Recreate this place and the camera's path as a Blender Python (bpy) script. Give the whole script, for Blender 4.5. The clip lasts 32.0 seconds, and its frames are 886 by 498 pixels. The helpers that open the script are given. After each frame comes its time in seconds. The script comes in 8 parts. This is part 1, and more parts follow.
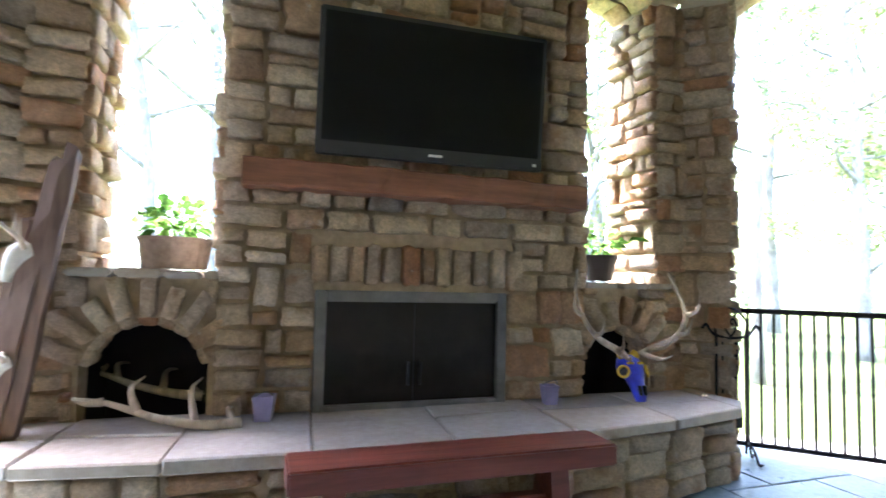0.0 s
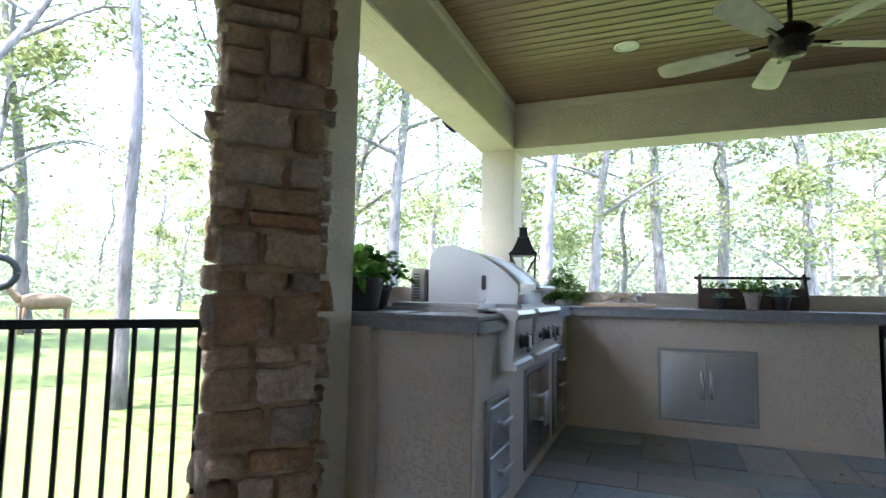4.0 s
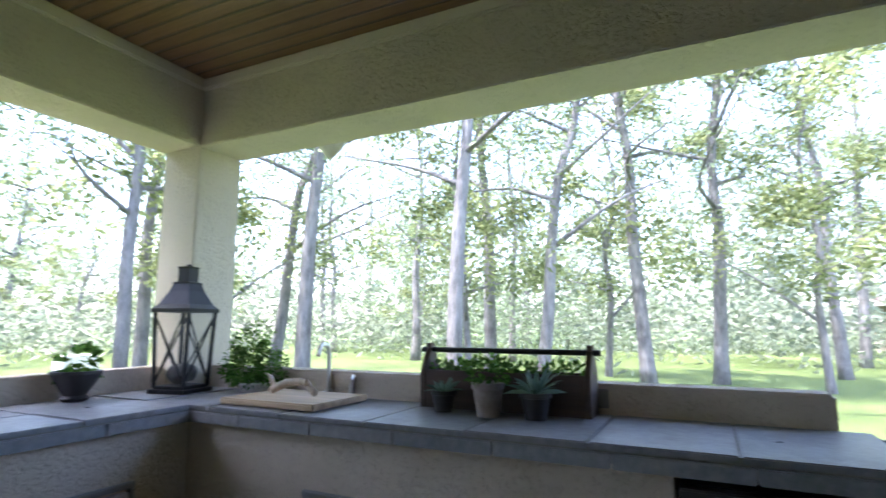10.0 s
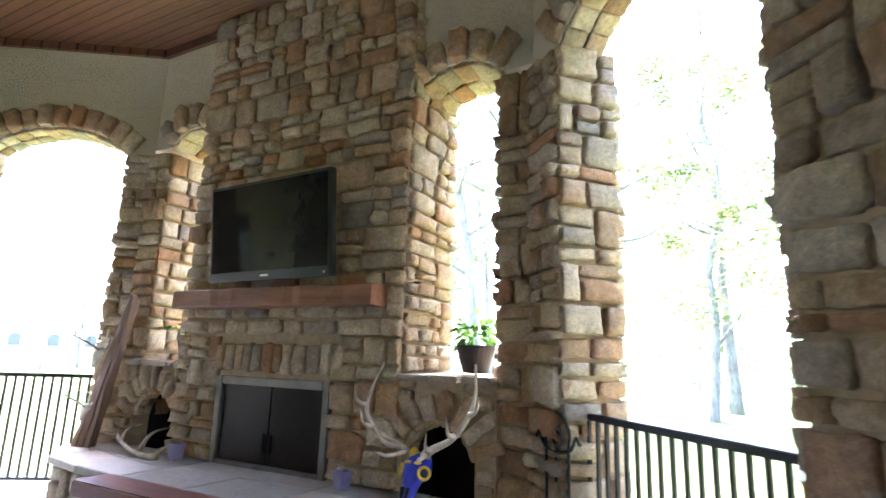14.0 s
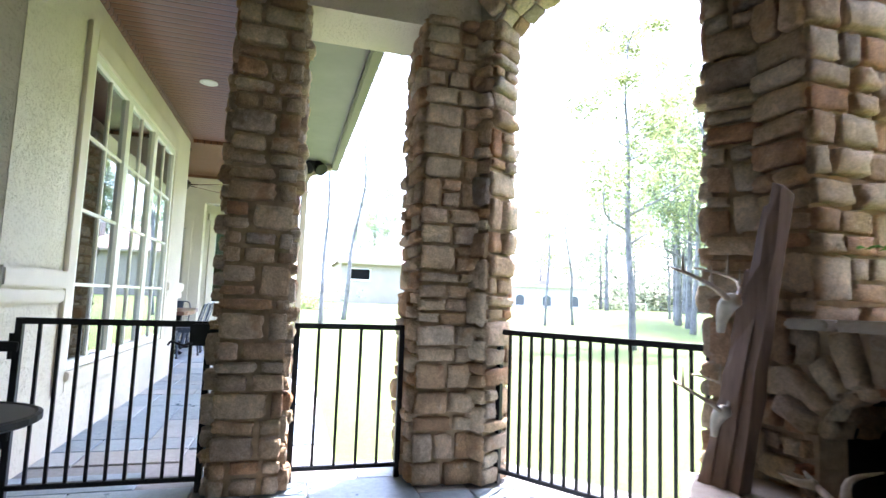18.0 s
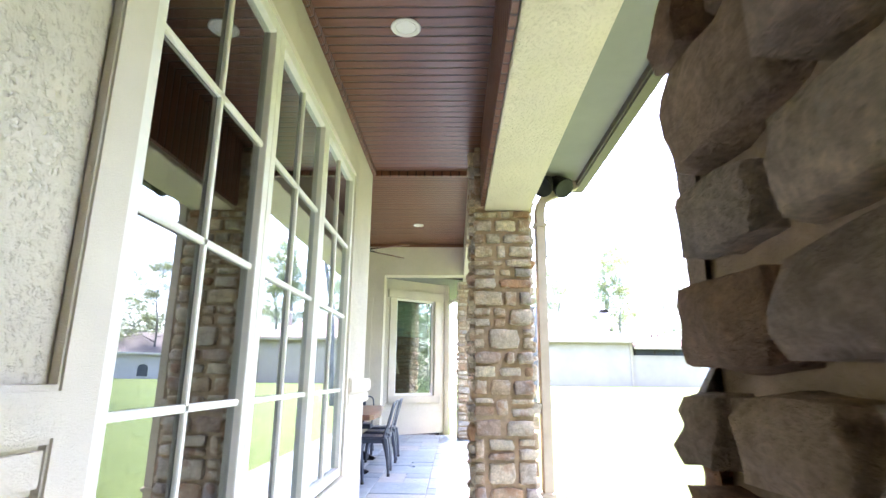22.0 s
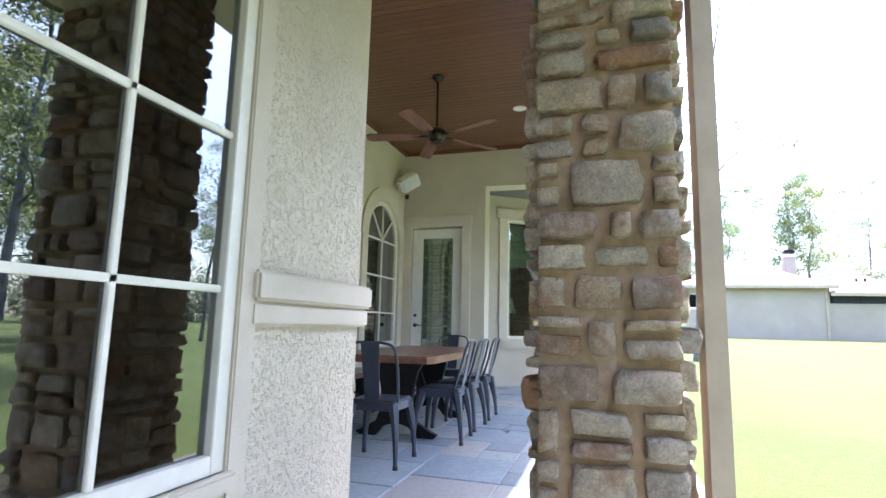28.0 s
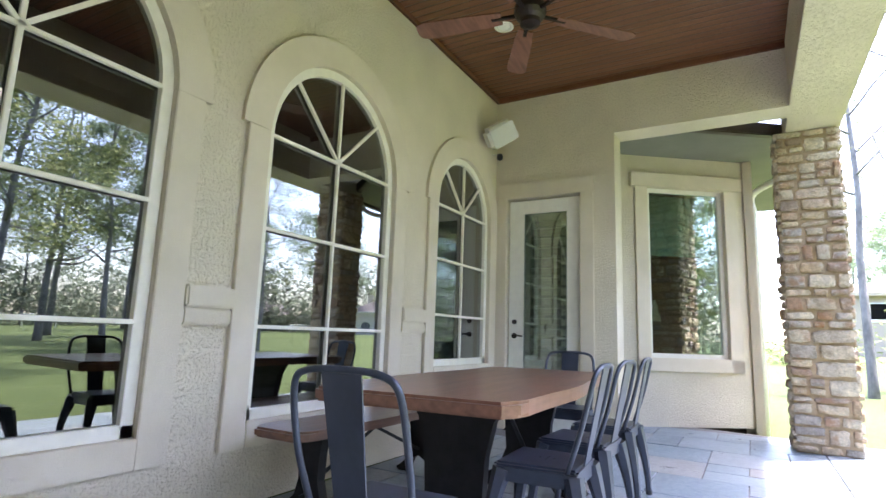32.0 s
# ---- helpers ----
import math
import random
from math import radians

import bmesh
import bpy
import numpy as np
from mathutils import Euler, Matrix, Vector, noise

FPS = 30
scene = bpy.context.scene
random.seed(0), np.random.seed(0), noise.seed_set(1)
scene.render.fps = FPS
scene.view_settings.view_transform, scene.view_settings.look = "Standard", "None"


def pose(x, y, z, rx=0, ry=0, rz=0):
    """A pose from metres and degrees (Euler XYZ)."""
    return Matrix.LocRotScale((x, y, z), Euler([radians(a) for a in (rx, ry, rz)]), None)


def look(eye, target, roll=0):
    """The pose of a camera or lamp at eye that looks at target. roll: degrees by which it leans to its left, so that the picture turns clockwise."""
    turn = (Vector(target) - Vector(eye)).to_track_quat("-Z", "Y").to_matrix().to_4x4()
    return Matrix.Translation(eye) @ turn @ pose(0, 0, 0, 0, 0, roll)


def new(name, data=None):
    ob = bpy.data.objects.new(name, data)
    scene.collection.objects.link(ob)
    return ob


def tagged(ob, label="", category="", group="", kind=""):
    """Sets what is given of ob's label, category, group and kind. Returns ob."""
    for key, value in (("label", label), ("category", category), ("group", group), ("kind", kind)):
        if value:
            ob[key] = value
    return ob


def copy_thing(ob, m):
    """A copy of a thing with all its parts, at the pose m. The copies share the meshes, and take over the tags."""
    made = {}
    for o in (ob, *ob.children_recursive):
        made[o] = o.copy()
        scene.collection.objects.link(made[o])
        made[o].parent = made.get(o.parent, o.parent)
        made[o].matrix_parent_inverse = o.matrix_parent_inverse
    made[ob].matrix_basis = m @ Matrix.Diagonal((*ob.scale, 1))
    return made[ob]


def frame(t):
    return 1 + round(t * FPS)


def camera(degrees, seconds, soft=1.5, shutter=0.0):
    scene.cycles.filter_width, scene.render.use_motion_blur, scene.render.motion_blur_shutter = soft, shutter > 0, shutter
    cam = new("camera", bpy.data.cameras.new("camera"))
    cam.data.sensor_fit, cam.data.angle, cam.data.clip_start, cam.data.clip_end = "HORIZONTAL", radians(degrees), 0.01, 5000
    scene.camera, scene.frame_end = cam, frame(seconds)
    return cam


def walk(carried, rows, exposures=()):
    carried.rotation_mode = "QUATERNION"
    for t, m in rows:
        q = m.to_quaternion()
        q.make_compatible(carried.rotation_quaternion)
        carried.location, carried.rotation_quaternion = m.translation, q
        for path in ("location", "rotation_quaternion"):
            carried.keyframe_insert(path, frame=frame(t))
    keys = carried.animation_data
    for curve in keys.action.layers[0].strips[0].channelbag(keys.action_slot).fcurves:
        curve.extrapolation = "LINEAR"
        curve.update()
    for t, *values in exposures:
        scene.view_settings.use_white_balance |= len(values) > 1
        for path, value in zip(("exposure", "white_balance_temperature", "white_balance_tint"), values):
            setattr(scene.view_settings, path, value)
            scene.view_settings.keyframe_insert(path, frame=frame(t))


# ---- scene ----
cam = camera(79.4, 32.0, shutter=0.25)
PATH = [
    (0, (-0.11, -0.066, 1.03), (0.533, 1.824, 1.152), 1.4),
    (1, (0.156, 0.141, 1.051), (1.508, 1.614, 1.123), 1.8),
    (1.5, (0.497, 0.268, 1.052), (2.087, 1.477, 1.158), 1.9),
    (2, (0.828, 0.348, 1.037), (2.543, 1.368, 1.171), 1.8),
    (2.5, (1.127, 0.353, 1.043), (2.922, 1.224, 1.185), 1.8),
    (3, (1.476, 0.301, 1.03), (3.315, 1.074, 1.183), 1.5),
    (3.5, (1.781, 0.233, 1.017), (3.629, 0.982, 1.176), 1.1),
    (5.5, (3.044, -0.13, 1.04), (4.868, 0.669, 1.227), 0.3),
    (6, (3.259, -0.308, 1.031), (5.072, 0.514, 1.22), 0.2),
    (7, (3.647, -0.628, 0.999), (5.465, 0.183, 1.184), 0.2),
    (8, (4.011, -0.919, 0.996), (5.932, -0.391, 1.172), -0.1),
    (8.5, (4.308, -1.145, 1.062), (6.224, -0.601, 1.237), -0.0),
    (9, (4.598, -1.293, 1.206), (6.519, -0.767, 1.394), 0.1),
    (9.5, (4.752, -1.351, 1.264), (6.66, -0.802, 1.506), 0.1),
    (10, (4.703, -1.277, 1.279), (6.479, -0.404, 1.568), 0.1),
    (10.5, (4.542, -1.199, 1.291), (6.043, 0.087, 1.593), 0.3),
    (11, (4.514, -1.181, 1.291), (5.685, 0.408, 1.614), -0.3),
    (11.5, (4.405, -1.043, 1.242), (5.198, 0.753, 1.624), -1.0),
    (12, (4.228, -0.865, 1.131), (4.685, 1.032, 1.567), 1.2),
    (13, (3.906, -0.516, 1.214), (3.452, 1.392, 1.606), 1.7),
    (13.5, (3.653, -0.319, 1.208), (2.883, 1.487, 1.592), 1.9),
    (14, (3.36, -0.143, 1.158), (2.442, 1.59, 1.55), 1.8),
    (14.5, (3.026, 0.023, 1.097), (1.943, 1.671, 1.428), 1.6),
    (15, (2.714, 0.194, 1.093), (1.367, 1.648, 1.358), 1.0),
    (15.5, (2.346, 0.319, 1.069), (0.849, 1.622, 1.31), 1.2),
    (17.5, (1.14, 0.743, 1.071), (-0.749, 1.373, 1.254), 2.2),
    (18, (0.706, 0.738, 1.074), (-1.209, 1.283, 1.265), 2.1),
    (19, (-0.055, 0.579, 1.093), (-2.003, 0.989, 1.285), 2.0),
    (19.5, (-0.448, 0.472, 1.145), (-2.42, 0.721, 1.371), 1.9),
    (20, (-0.941, 0.341, 1.138), (-2.917, 0.454, 1.428), 0.8),
    (20.5, (-1.297, 0.27, 1.139), (-3.267, 0.331, 1.48), 0.5),
    (21, (-1.661, 0.206, 1.183), (-3.623, 0.215, 1.572), 0.4),
    (22, (-2.224, 0.131, 1.193), (-4.169, 0.086, 1.657), 0.6),
    (23, (-2.661, 0.179, 1.155), (-4.601, 0.112, 1.638), 0.6),
    (24, (-3.133, 0.199, 1.103), (-5.068, 0.318, 1.594), 0.3),
    (25, (-3.568, 0.298, 1.016), (-5.519, 0.331, 1.452), 0.4),
    (25.5, (-3.784, 0.384, 1.018), (-5.742, 0.251, 1.405), 0.6),
    (26, (-3.897, 0.44, 1.017), (-5.834, 0.084, 1.366), 0.8),
    (26.5, (-3.978, 0.551, 1.008), (-5.887, 0.045, 1.318), 1.5),
    (28.5, (-5.005, 0.5, 0.99), (-6.878, -0.148, 1.259), 1.4),
    (29, (-5.324, 0.375, 0.99), (-7.159, -0.377, 1.252), 2.0),
    (29.5, (-5.65, 0.233, 0.982), (-7.481, -0.529, 1.243), 1.9),
    (30, (-6.015, 0.118, 0.981), (-7.839, -0.655, 1.259), 1.6),
    (30.5, (-6.335, 0.023, 1.007), (-8.155, -0.76, 1.28), 1.6),
    (31, (-6.61, -0.05, 1.022), (-8.421, -0.848, 1.313), 1.7),
    (31.5, (-6.864, -0.09, 0.993), (-8.644, -0.946, 1.31), 1.7),
    (32, (-7.014, -0.095, 0.964), (-8.724, -1.083, 1.281), 2.0),
]
walk(cam, [(t, look(eye, target, roll)) for t, eye, target, roll in PATH],
     [(0, 5.38, 5850, 20), (1, 5.05, 5900, 20), (2, 4.45, 5850, 21), (3, 4.05, 6000, 20), (6, 4.07, 5900, 25), (9, 3.65, 5900, 23), (11, 3.45, 5900, 23), (12.5, 4.00, 6000, 20), (14, 5.30, 5900, 20), (15, 4.93, 5850, 20), (17.5, 4.42, 5950, 22), (19, 3.40, 5950, 20), (20, 3.5, 5750, 27), (22, 4.1, 6050, 28), (24, 3.37, 5750, 23), (26, 2.42, 5800, 23), (29, 3.6, 6100, 24), (30, 3.75, 6200, 25), (31, 3.33, 6150, 25), (32, 3.52, 6250, 26)])

# ---------------------------------------------------------------- world, sun
world = bpy.data.worlds.new("world")
scene.world = world
world.use_nodes = True
wt = world.node_tree
sky = wt.nodes.new("ShaderNodeTexSky")
sky.sky_type = "NISHITA"
sky.sun_disc = False
SUN_TO = Vector((-0.24, 0.26, 1.0)).normalized()
sky.sun_elevation = math.asin(SUN_TO.z)
sky.sun_rotation = math.atan2(SUN_TO.x, SUN_TO.y)
sky.air_density, sky.dust_density = 1.0, 2.5
wt.links.new(sky.outputs[0], wt.nodes["Background"].inputs["Color"])
wt.nodes["Background"].inputs["Strength"].default_value = 0.15
sun = new("sun", bpy.data.lights.new("sun", "SUN"))
sun.data.energy, sun.data.angle, sun.data.color = 2.3, radians(0.6), (1.0, 0.95, 0.87)
sun.matrix_world = look((0, 0, 30), tuple(Vector((0, 0, 30)) - SUN_TO))

# ---------------------------------------------------------------- materials
def mat_base(name):
    m = bpy.data.materials.new(name)
    m.use_nodes = True
    nt = m.node_tree
    return m, nt, nt.nodes["Principled BSDF"]


def node(nt, kind, **kw):
    n = nt.nodes.new(kind)
    for k, v in kw.items():
        n.inputs[k].default_value = v
    return n


def coords(nt, obj=False, scale=(1, 1, 1)):
    t = nt.nodes.new("ShaderNodeTexCoord")
    mp = nt.nodes.new("ShaderNodeMapping")
    mp.inputs["Scale"].default_value = scale
    if obj:
        nt.links.new(t.outputs["Object"], mp.inputs["Vector"])
    else:
        g = nt.nodes.new("ShaderNodeNewGeometry")
        nt.links.new(g.outputs["Position"], mp.inputs["Vector"])
    return mp.outputs["Vector"]


def noise_tex(nt, vec, scale, detail=4.0, rough=0.6):
    n = node(nt, "ShaderNodeTexNoise", Scale=scale, Detail=detail, Roughness=rough)
    nt.links.new(vec, n.inputs["Vector"])
    return n.outputs["Fac"]


def ramp(nt, fac, stops):
    r = nt.nodes.new("ShaderNodeValToRGB")
    els = r.color_ramp.elements
    while len(els) < len(stops):
        els.new(0.5)
    for e, (p, c) in zip(els, stops):
        e.position, e.color = p, (*c, 1)
    nt.links.new(fac, r.inputs["Fac"])
    return r.outputs["Color"]


def mix(nt, fac, a, b, mode="MIX"):
    m = nt.nodes.new("ShaderNodeMix")
    m.data_type, m.blend_type = "RGBA", mode
    for sock, v in ((m.inputs[0], fac), (m.inputs[6], a), (m.inputs[7], b)):
        if isinstance(v, (int, float)):
            sock.default_value = v
        elif isinstance(v, tuple):
            sock.default_value = (*v, 1)
        else:
            nt.links.new(v, sock)
    return m.outputs[2]


def bump(nt, p, height, strength, dist):
    b = node(nt, "ShaderNodeBump", Strength=strength, Distance=dist)
    nt.links.new(height, b.inputs["Height"])
    nt.links.new(b.outputs["Normal"], p.inputs["Normal"])


def scaled(c, k):
    return tuple(min(1.0, v * k) for v in c)


def mat_plain(name, col, rough=0.5, metal=0.0, var=0.15, scale=12.0, bmp=0.0, obj=False):
    """Paint, plastic or metal with a slight uneven tone."""
    m, nt, p = mat_base(name)
    v = coords(nt, obj)
    f = noise_tex(nt, v, scale)
    c = ramp(nt, f, [(0.3, scaled(col, 1 - var)), (0.7, scaled(col, 1 + var))])
    nt.links.new(c, p.inputs["Base Color"])
    p.inputs["Roughness"].default_value, p.inputs["Metallic"].default_value = rough, metal
    if bmp:
        bump(nt, p, noise_tex(nt, v, scale * 6), bmp, 0.01)
    return m


def mat_stucco(name, col):
    """Knock-down trowelled stucco: raised worm-like ridges over a sandy ground."""
    m, nt, p = mat_base(name)
    v = coords(nt)
    big = noise_tex(nt, v, 1.3, 3)
    worm = noise_tex(nt, v, 58, 4, 0.62)
    sand = noise_tex(nt, v, 330, 3, 0.7)
    c = ramp(nt, big, [(0.3, scaled(col, 0.9)), (0.7, scaled(col, 1.07))])
    c2 = mix(nt, 0.1, c, ramp(nt, worm, [(0.36, scaled(col, 0.5)), (0.45, scaled(col, 1.04))]))
    nt.links.new(c2, p.inputs["Base Color"])
    p.inputs["Roughness"].default_value = 0.9
    w = ramp(nt, worm, [(0.36, (0, 0, 0)), (0.47, (0.8, 0.8, 0.8)), (0.6, (1, 1, 1))])
    h = mix(nt, 0.24, w, sand)
    bump(nt, p, h, 0.75, 0.011)
    return m


def mat_smooth_trim(name, col):
    m, nt, p = mat_base(name)
    v = coords(nt)
    c = ramp(nt, noise_tex(nt, v, 2.5, 4), [(0.3, scaled(col, 0.92)), (0.7, scaled(col, 1.06))])
    nt.links.new(c, p.inputs["Base Color"])
    p.inputs["Roughness"].default_value = 0.85
    bump(nt, p, mix(nt, 0.4, noise_tex(nt, v, 130, 4, 0.7), noise_tex(nt, v, 360, 2)), 0.7, 0.007)
    return m


def mat_stone(name, stops, rough=0.85, patch=0.0):
    """Field stone: each piece takes its own tone, with veins, rust, pale crust and pitting."""
    m, nt, p = mat_base(name)
    info = nt.nodes.new("ShaderNodeObjectInfo")
    base = ramp(nt, info.outputs["Random"], stops)
    g = nt.nodes.new("ShaderNodeNewGeometry")
    off = nt.nodes.new("ShaderNodeVectorMath")
    off.operation = "MULTIPLY_ADD"
    nt.links.new(info.outputs["Random"], off.inputs[0])
    off.inputs[1].default_value = (37.0, 53.0, 71.0)
    nt.links.new(g.outputs["Position"], off.inputs[2])
    v = off.outputs[0]
    n1 = noise_tex(nt, v, 8, 6, 0.7)
    n2 = noise_tex(nt, v, 38, 6, 0.75)
    n3 = noise_tex(nt, v, 5, 4, 0.6)
    n4 = noise_tex(nt, v, 11, 5, 0.7)
    n5 = noise_tex(nt, v, 110, 5, 0.8)
    c = mix(nt, 0.85, base, ramp(nt, n1, [(0.28, (0.56, 0.54, 0.52)), (0.5, (1.0, 1.0, 1.0)), (0.75, (1.5, 1.45, 1.37))]), "MULTIPLY")
    c = mix(nt, 0.6, c, ramp(nt, n2, [(0.33, (0.58, 0.56, 0.54)), (0.55, (1.04, 1.04, 1.04)), (0.75, (1.35, 1.33, 1.28))]), "MULTIPLY")
    c = mix(nt, 0.5, c, ramp(nt, n5, [(0.36, (0.5, 0.48, 0.46)), (0.56, (1.05, 1.05, 1.05)), (0.74, (1.35, 1.33, 1.3))]), "MULTIPLY")
    rust = ramp(nt, n3, [(0.58 - patch, (0, 0, 0)), (0.7 - patch, (0.6, 0.6, 0.6))])
    c = mix(nt, rust, c, (0.36, 0.17, 0.07))
    crust = ramp(nt, n4, [(0.62 - patch, (0, 0, 0)), (0.72 - patch, (0.55, 0.55, 0.55))])
    c = mix(nt, crust, c, (0.66, 0.6, 0.5))
    nt.links.new(c, p.inputs["Base Color"])
    p.inputs["Roughness"].default_value = rough
    bump(nt, p, mix(nt, 0.3, mix(nt, 0.55, n1, n2), n5), 1.0, 0.045)
    return m


def mat_planks(name, col_a, col_b, axis, width=0.085, rough=0.32):
    """Tongue-and-groove boards, stained and varnished; the joints run along one axis."""
    m, nt, p = mat_base(name)
    v = coords(nt)
    sep = nt.nodes.new("ShaderNodeSeparateXYZ")
    nt.links.new(v, sep.inputs[0])
    across = sep.outputs[1 if axis == "x" else 0]
    d = node(nt, "ShaderNodeMath"); d.operation = "DIVIDE"; d.inputs[1].default_value = width
    nt.links.new(across, d.inputs[0])
    fr = nt.nodes.new("ShaderNodeMath"); fr.operation = "FRACT"
    nt.links.new(d.outputs[0], fr.inputs[0])
    fl = nt.nodes.new("ShaderNodeMath"); fl.operation = "FLOOR"
    nt.links.new(d.outputs[0], fl.inputs[0])
    wn = nt.nodes.new("ShaderNodeTexWhiteNoise"); wn.noise_dimensions = "1D"
    nt.links.new(fl.outputs[0], wn.inputs["W"])
    sv = coords(nt, scale=(2, 30, 1) if axis == "x" else (30, 2, 1))
    grain = noise_tex(nt, sv, 2.0, 6, 0.65)
    c = mix(nt, wn.outputs["Value"], col_a, col_b)
    c = mix(nt, 0.45, c, ramp(nt, grain, [(0.3, scaled(col_a, 0.55)), (0.7, scaled(col_b, 1.15))]))
    groove = ramp(nt, fr.outputs[0], [(0.0, (0, 0, 0)), (0.13, (1, 1, 1)), (0.87, (1, 1, 1)), (1.0, (0, 0, 0))])
    c = mix(nt, 1.0, c, mix(nt, 1.0, groove, (0.08, 0.08, 0.08), "ADD"), "MULTIPLY")
    nt.links.new(c, p.inputs["Base Color"])
    p.inputs["Roughness"].default_value = rough
    bump(nt, p, groove, 0.6, 0.008)
    return m


def mat_wood(name, col, axis=0, rough=0.45, obj=True):
    m, nt, p = mat_base(name)
    sc = [14, 14, 14]
    sc[axis] = 1.2
    v = coords(nt, obj, tuple(sc))
    g = noise_tex(nt, v, 1.6, 6, 0.65)
    k = noise_tex(nt, coords(nt, obj), 3.0, 3)
    c = ramp(nt, g, [(0.28, scaled(col, 0.45)), (0.5, col), (0.72, scaled(col, 1.5))])
    c = mix(nt, 0.3, c, ramp(nt, k, [(0.3, scaled(col, 0.55)), (0.7, scaled(col, 1.35))]))
    nt.links.new(c, p.inputs["Base Color"])
    p.inputs["Roughness"].default_value = rough
    bump(nt, p, g, 0.35, 0.006)
    return m


def mat_slate(name, stops, rough=0.55, strength=0.5, cloud=((0.09, 0.12, 0.155), (0.2, 0.23, 0.26), (0.32, 0.285, 0.245))):
    """Cleft slate: every tile its own tone, cloudy with rust and blue stains."""
    m, nt, p = mat_base(name)
    info = nt.nodes.new("ShaderNodeObjectInfo")
    geo = nt.nodes.new("ShaderNodeNewGeometry")
    add = nt.nodes.new("ShaderNodeMath"); add.operation = "ADD"
    nt.links.new(info.outputs["Random"], add.inputs[0])
    nt.links.new(geo.outputs["Random Per Island"], add.inputs[1])
    fr = nt.nodes.new("ShaderNodeMath"); fr.operation = "FRACT"
    nt.links.new(add.outputs[0], fr.inputs[0])
    v = coords(nt)
    c = ramp(nt, fr.outputs[0], stops)
    n1 = noise_tex(nt, v, 3.2, 6, 0.7)
    n2 = noise_tex(nt, v, 24, 5, 0.7)
    c = mix(nt, 0.28, c, ramp(nt, n1, list(zip((0.3, 0.5, 0.68), cloud))))
    c = mix(nt, 0.18, c, ramp(nt, n2, [(0.35, (0.08, 0.09, 0.1)), (0.65, (0.5, 0.5, 0.5))]))
    nt.links.new(c, p.inputs["Base Color"])
    r = ramp(nt, n1, [(0.3, (rough - 0.12,) * 3), (0.7, (rough + 0.15,) * 3)])
    nt.links.new(r, p.inputs["Roughness"])
    bump(nt, p, mix(nt, 0.4, n1, n2), strength, 0.012)
    return m


def mat_steel(name, val=0.55, rough=0.3, axis=2):
    m, nt, p = mat_base(name)
    sc = [160, 160, 160]
    sc[axis] = 1.2
    g = noise_tex(nt, coords(nt, True, tuple(sc)), 2.0, 3)
    s = noise_tex(nt, coords(nt, True), 2.6, 4)
    c = mix(nt, 0.4, ramp(nt, g, [(0.3, (val * 0.96,) * 3), (0.7, (val * 1.03,) * 3)]), ramp(nt, s, [(0.35, (val * 0.85, val * 0.85, val * 0.86)), (0.7, (val * 1.06, val * 1.04, val))]))
    nt.links.new(c, p.inputs["Base Color"])
    p.inputs["Metallic"].default_value = 1.0
    nt.links.new(ramp(nt, s, [(0.3, (rough * 0.85,) * 3), (0.7, (rough * 1.2,) * 3)]), p.inputs["Roughness"])
    wave = noise_tex(nt, coords(nt, True), 1.6, 0, 0.3)
    bump(nt, p, mix(nt, 0.015, wave, g), 0.35, 0.02)
    return m


def mat_glass(name, tint=(0.3, 0.32, 0.31), face=0.24):
    """Coated double glazing: a tinted see-through pane with mirror gloss that grows at a glancing view."""
    m = bpy.data.materials.new(name)
    m.use_nodes = True
    nt = m.node_tree
    nt.nodes.remove(nt.nodes["Principled BSDF"])
    out = nt.nodes["Material Output"]
    tr = node(nt, "ShaderNodeBsdfTransparent", Color=(*tint, 1))
    gl = node(nt, "ShaderNodeBsdfGlossy", Roughness=0.008, Color=(0.95, 1, 0.98, 1))
    lw = node(nt, "ShaderNodeLayerWeight", Blend=0.5)
    pw = node(nt, "ShaderNodeMath")
    pw.operation = "POWER"
    nt.links.new(lw.outputs["Facing"], pw.inputs[0])
    pw.inputs[1].default_value = 3.0
    ad = node(nt, "ShaderNodeMath")
    ad.operation = "MULTIPLY_ADD"
    nt.links.new(pw.outputs[0], ad.inputs[0])
    ad.inputs[1].default_value = 1.0 - face
    ad.inputs[2].default_value = face
    ms = nt.nodes.new("ShaderNodeMixShader")
    nt.links.new(ad.outputs[0], ms.inputs[0])
    nt.links.new(tr.outputs[0], ms.inputs[1])
    nt.links.new(gl.outputs[0], ms.inputs[2])
    nt.links.new(ms.outputs[0], out.inputs["Surface"])
    return m


def mat_leaf(name, a, b, trans=0.35):
    m = bpy.data.materials.new(name)
    m.use_nodes = True
    nt = m.node_tree
    nt.nodes.remove(nt.nodes["Principled BSDF"])
    out = nt.nodes["Material Output"]
    geo = nt.nodes.new("ShaderNodeNewGeometry")
    c = ramp(nt, geo.outputs["Random Per Island"], [(0.1, a), (0.6, b), (0.95, scaled(b, 1.35))])
    d = nt.nodes.new("ShaderNodeBsdfDiffuse")
    t = nt.nodes.new("ShaderNodeBsdfTranslucent")
    ms = nt.nodes.new("ShaderNodeMixShader")
    ms.inputs[0].default_value = trans
    nt.links.new(c, d.inputs["Color"])
    nt.links.new(c, t.inputs["Color"])
    nt.links.new(d.outputs[0], ms.inputs[1])
    nt.links.new(t.outputs[0], ms.inputs[2])
    nt.links.new(ms.outputs[0], out.inputs["Surface"])
    return m


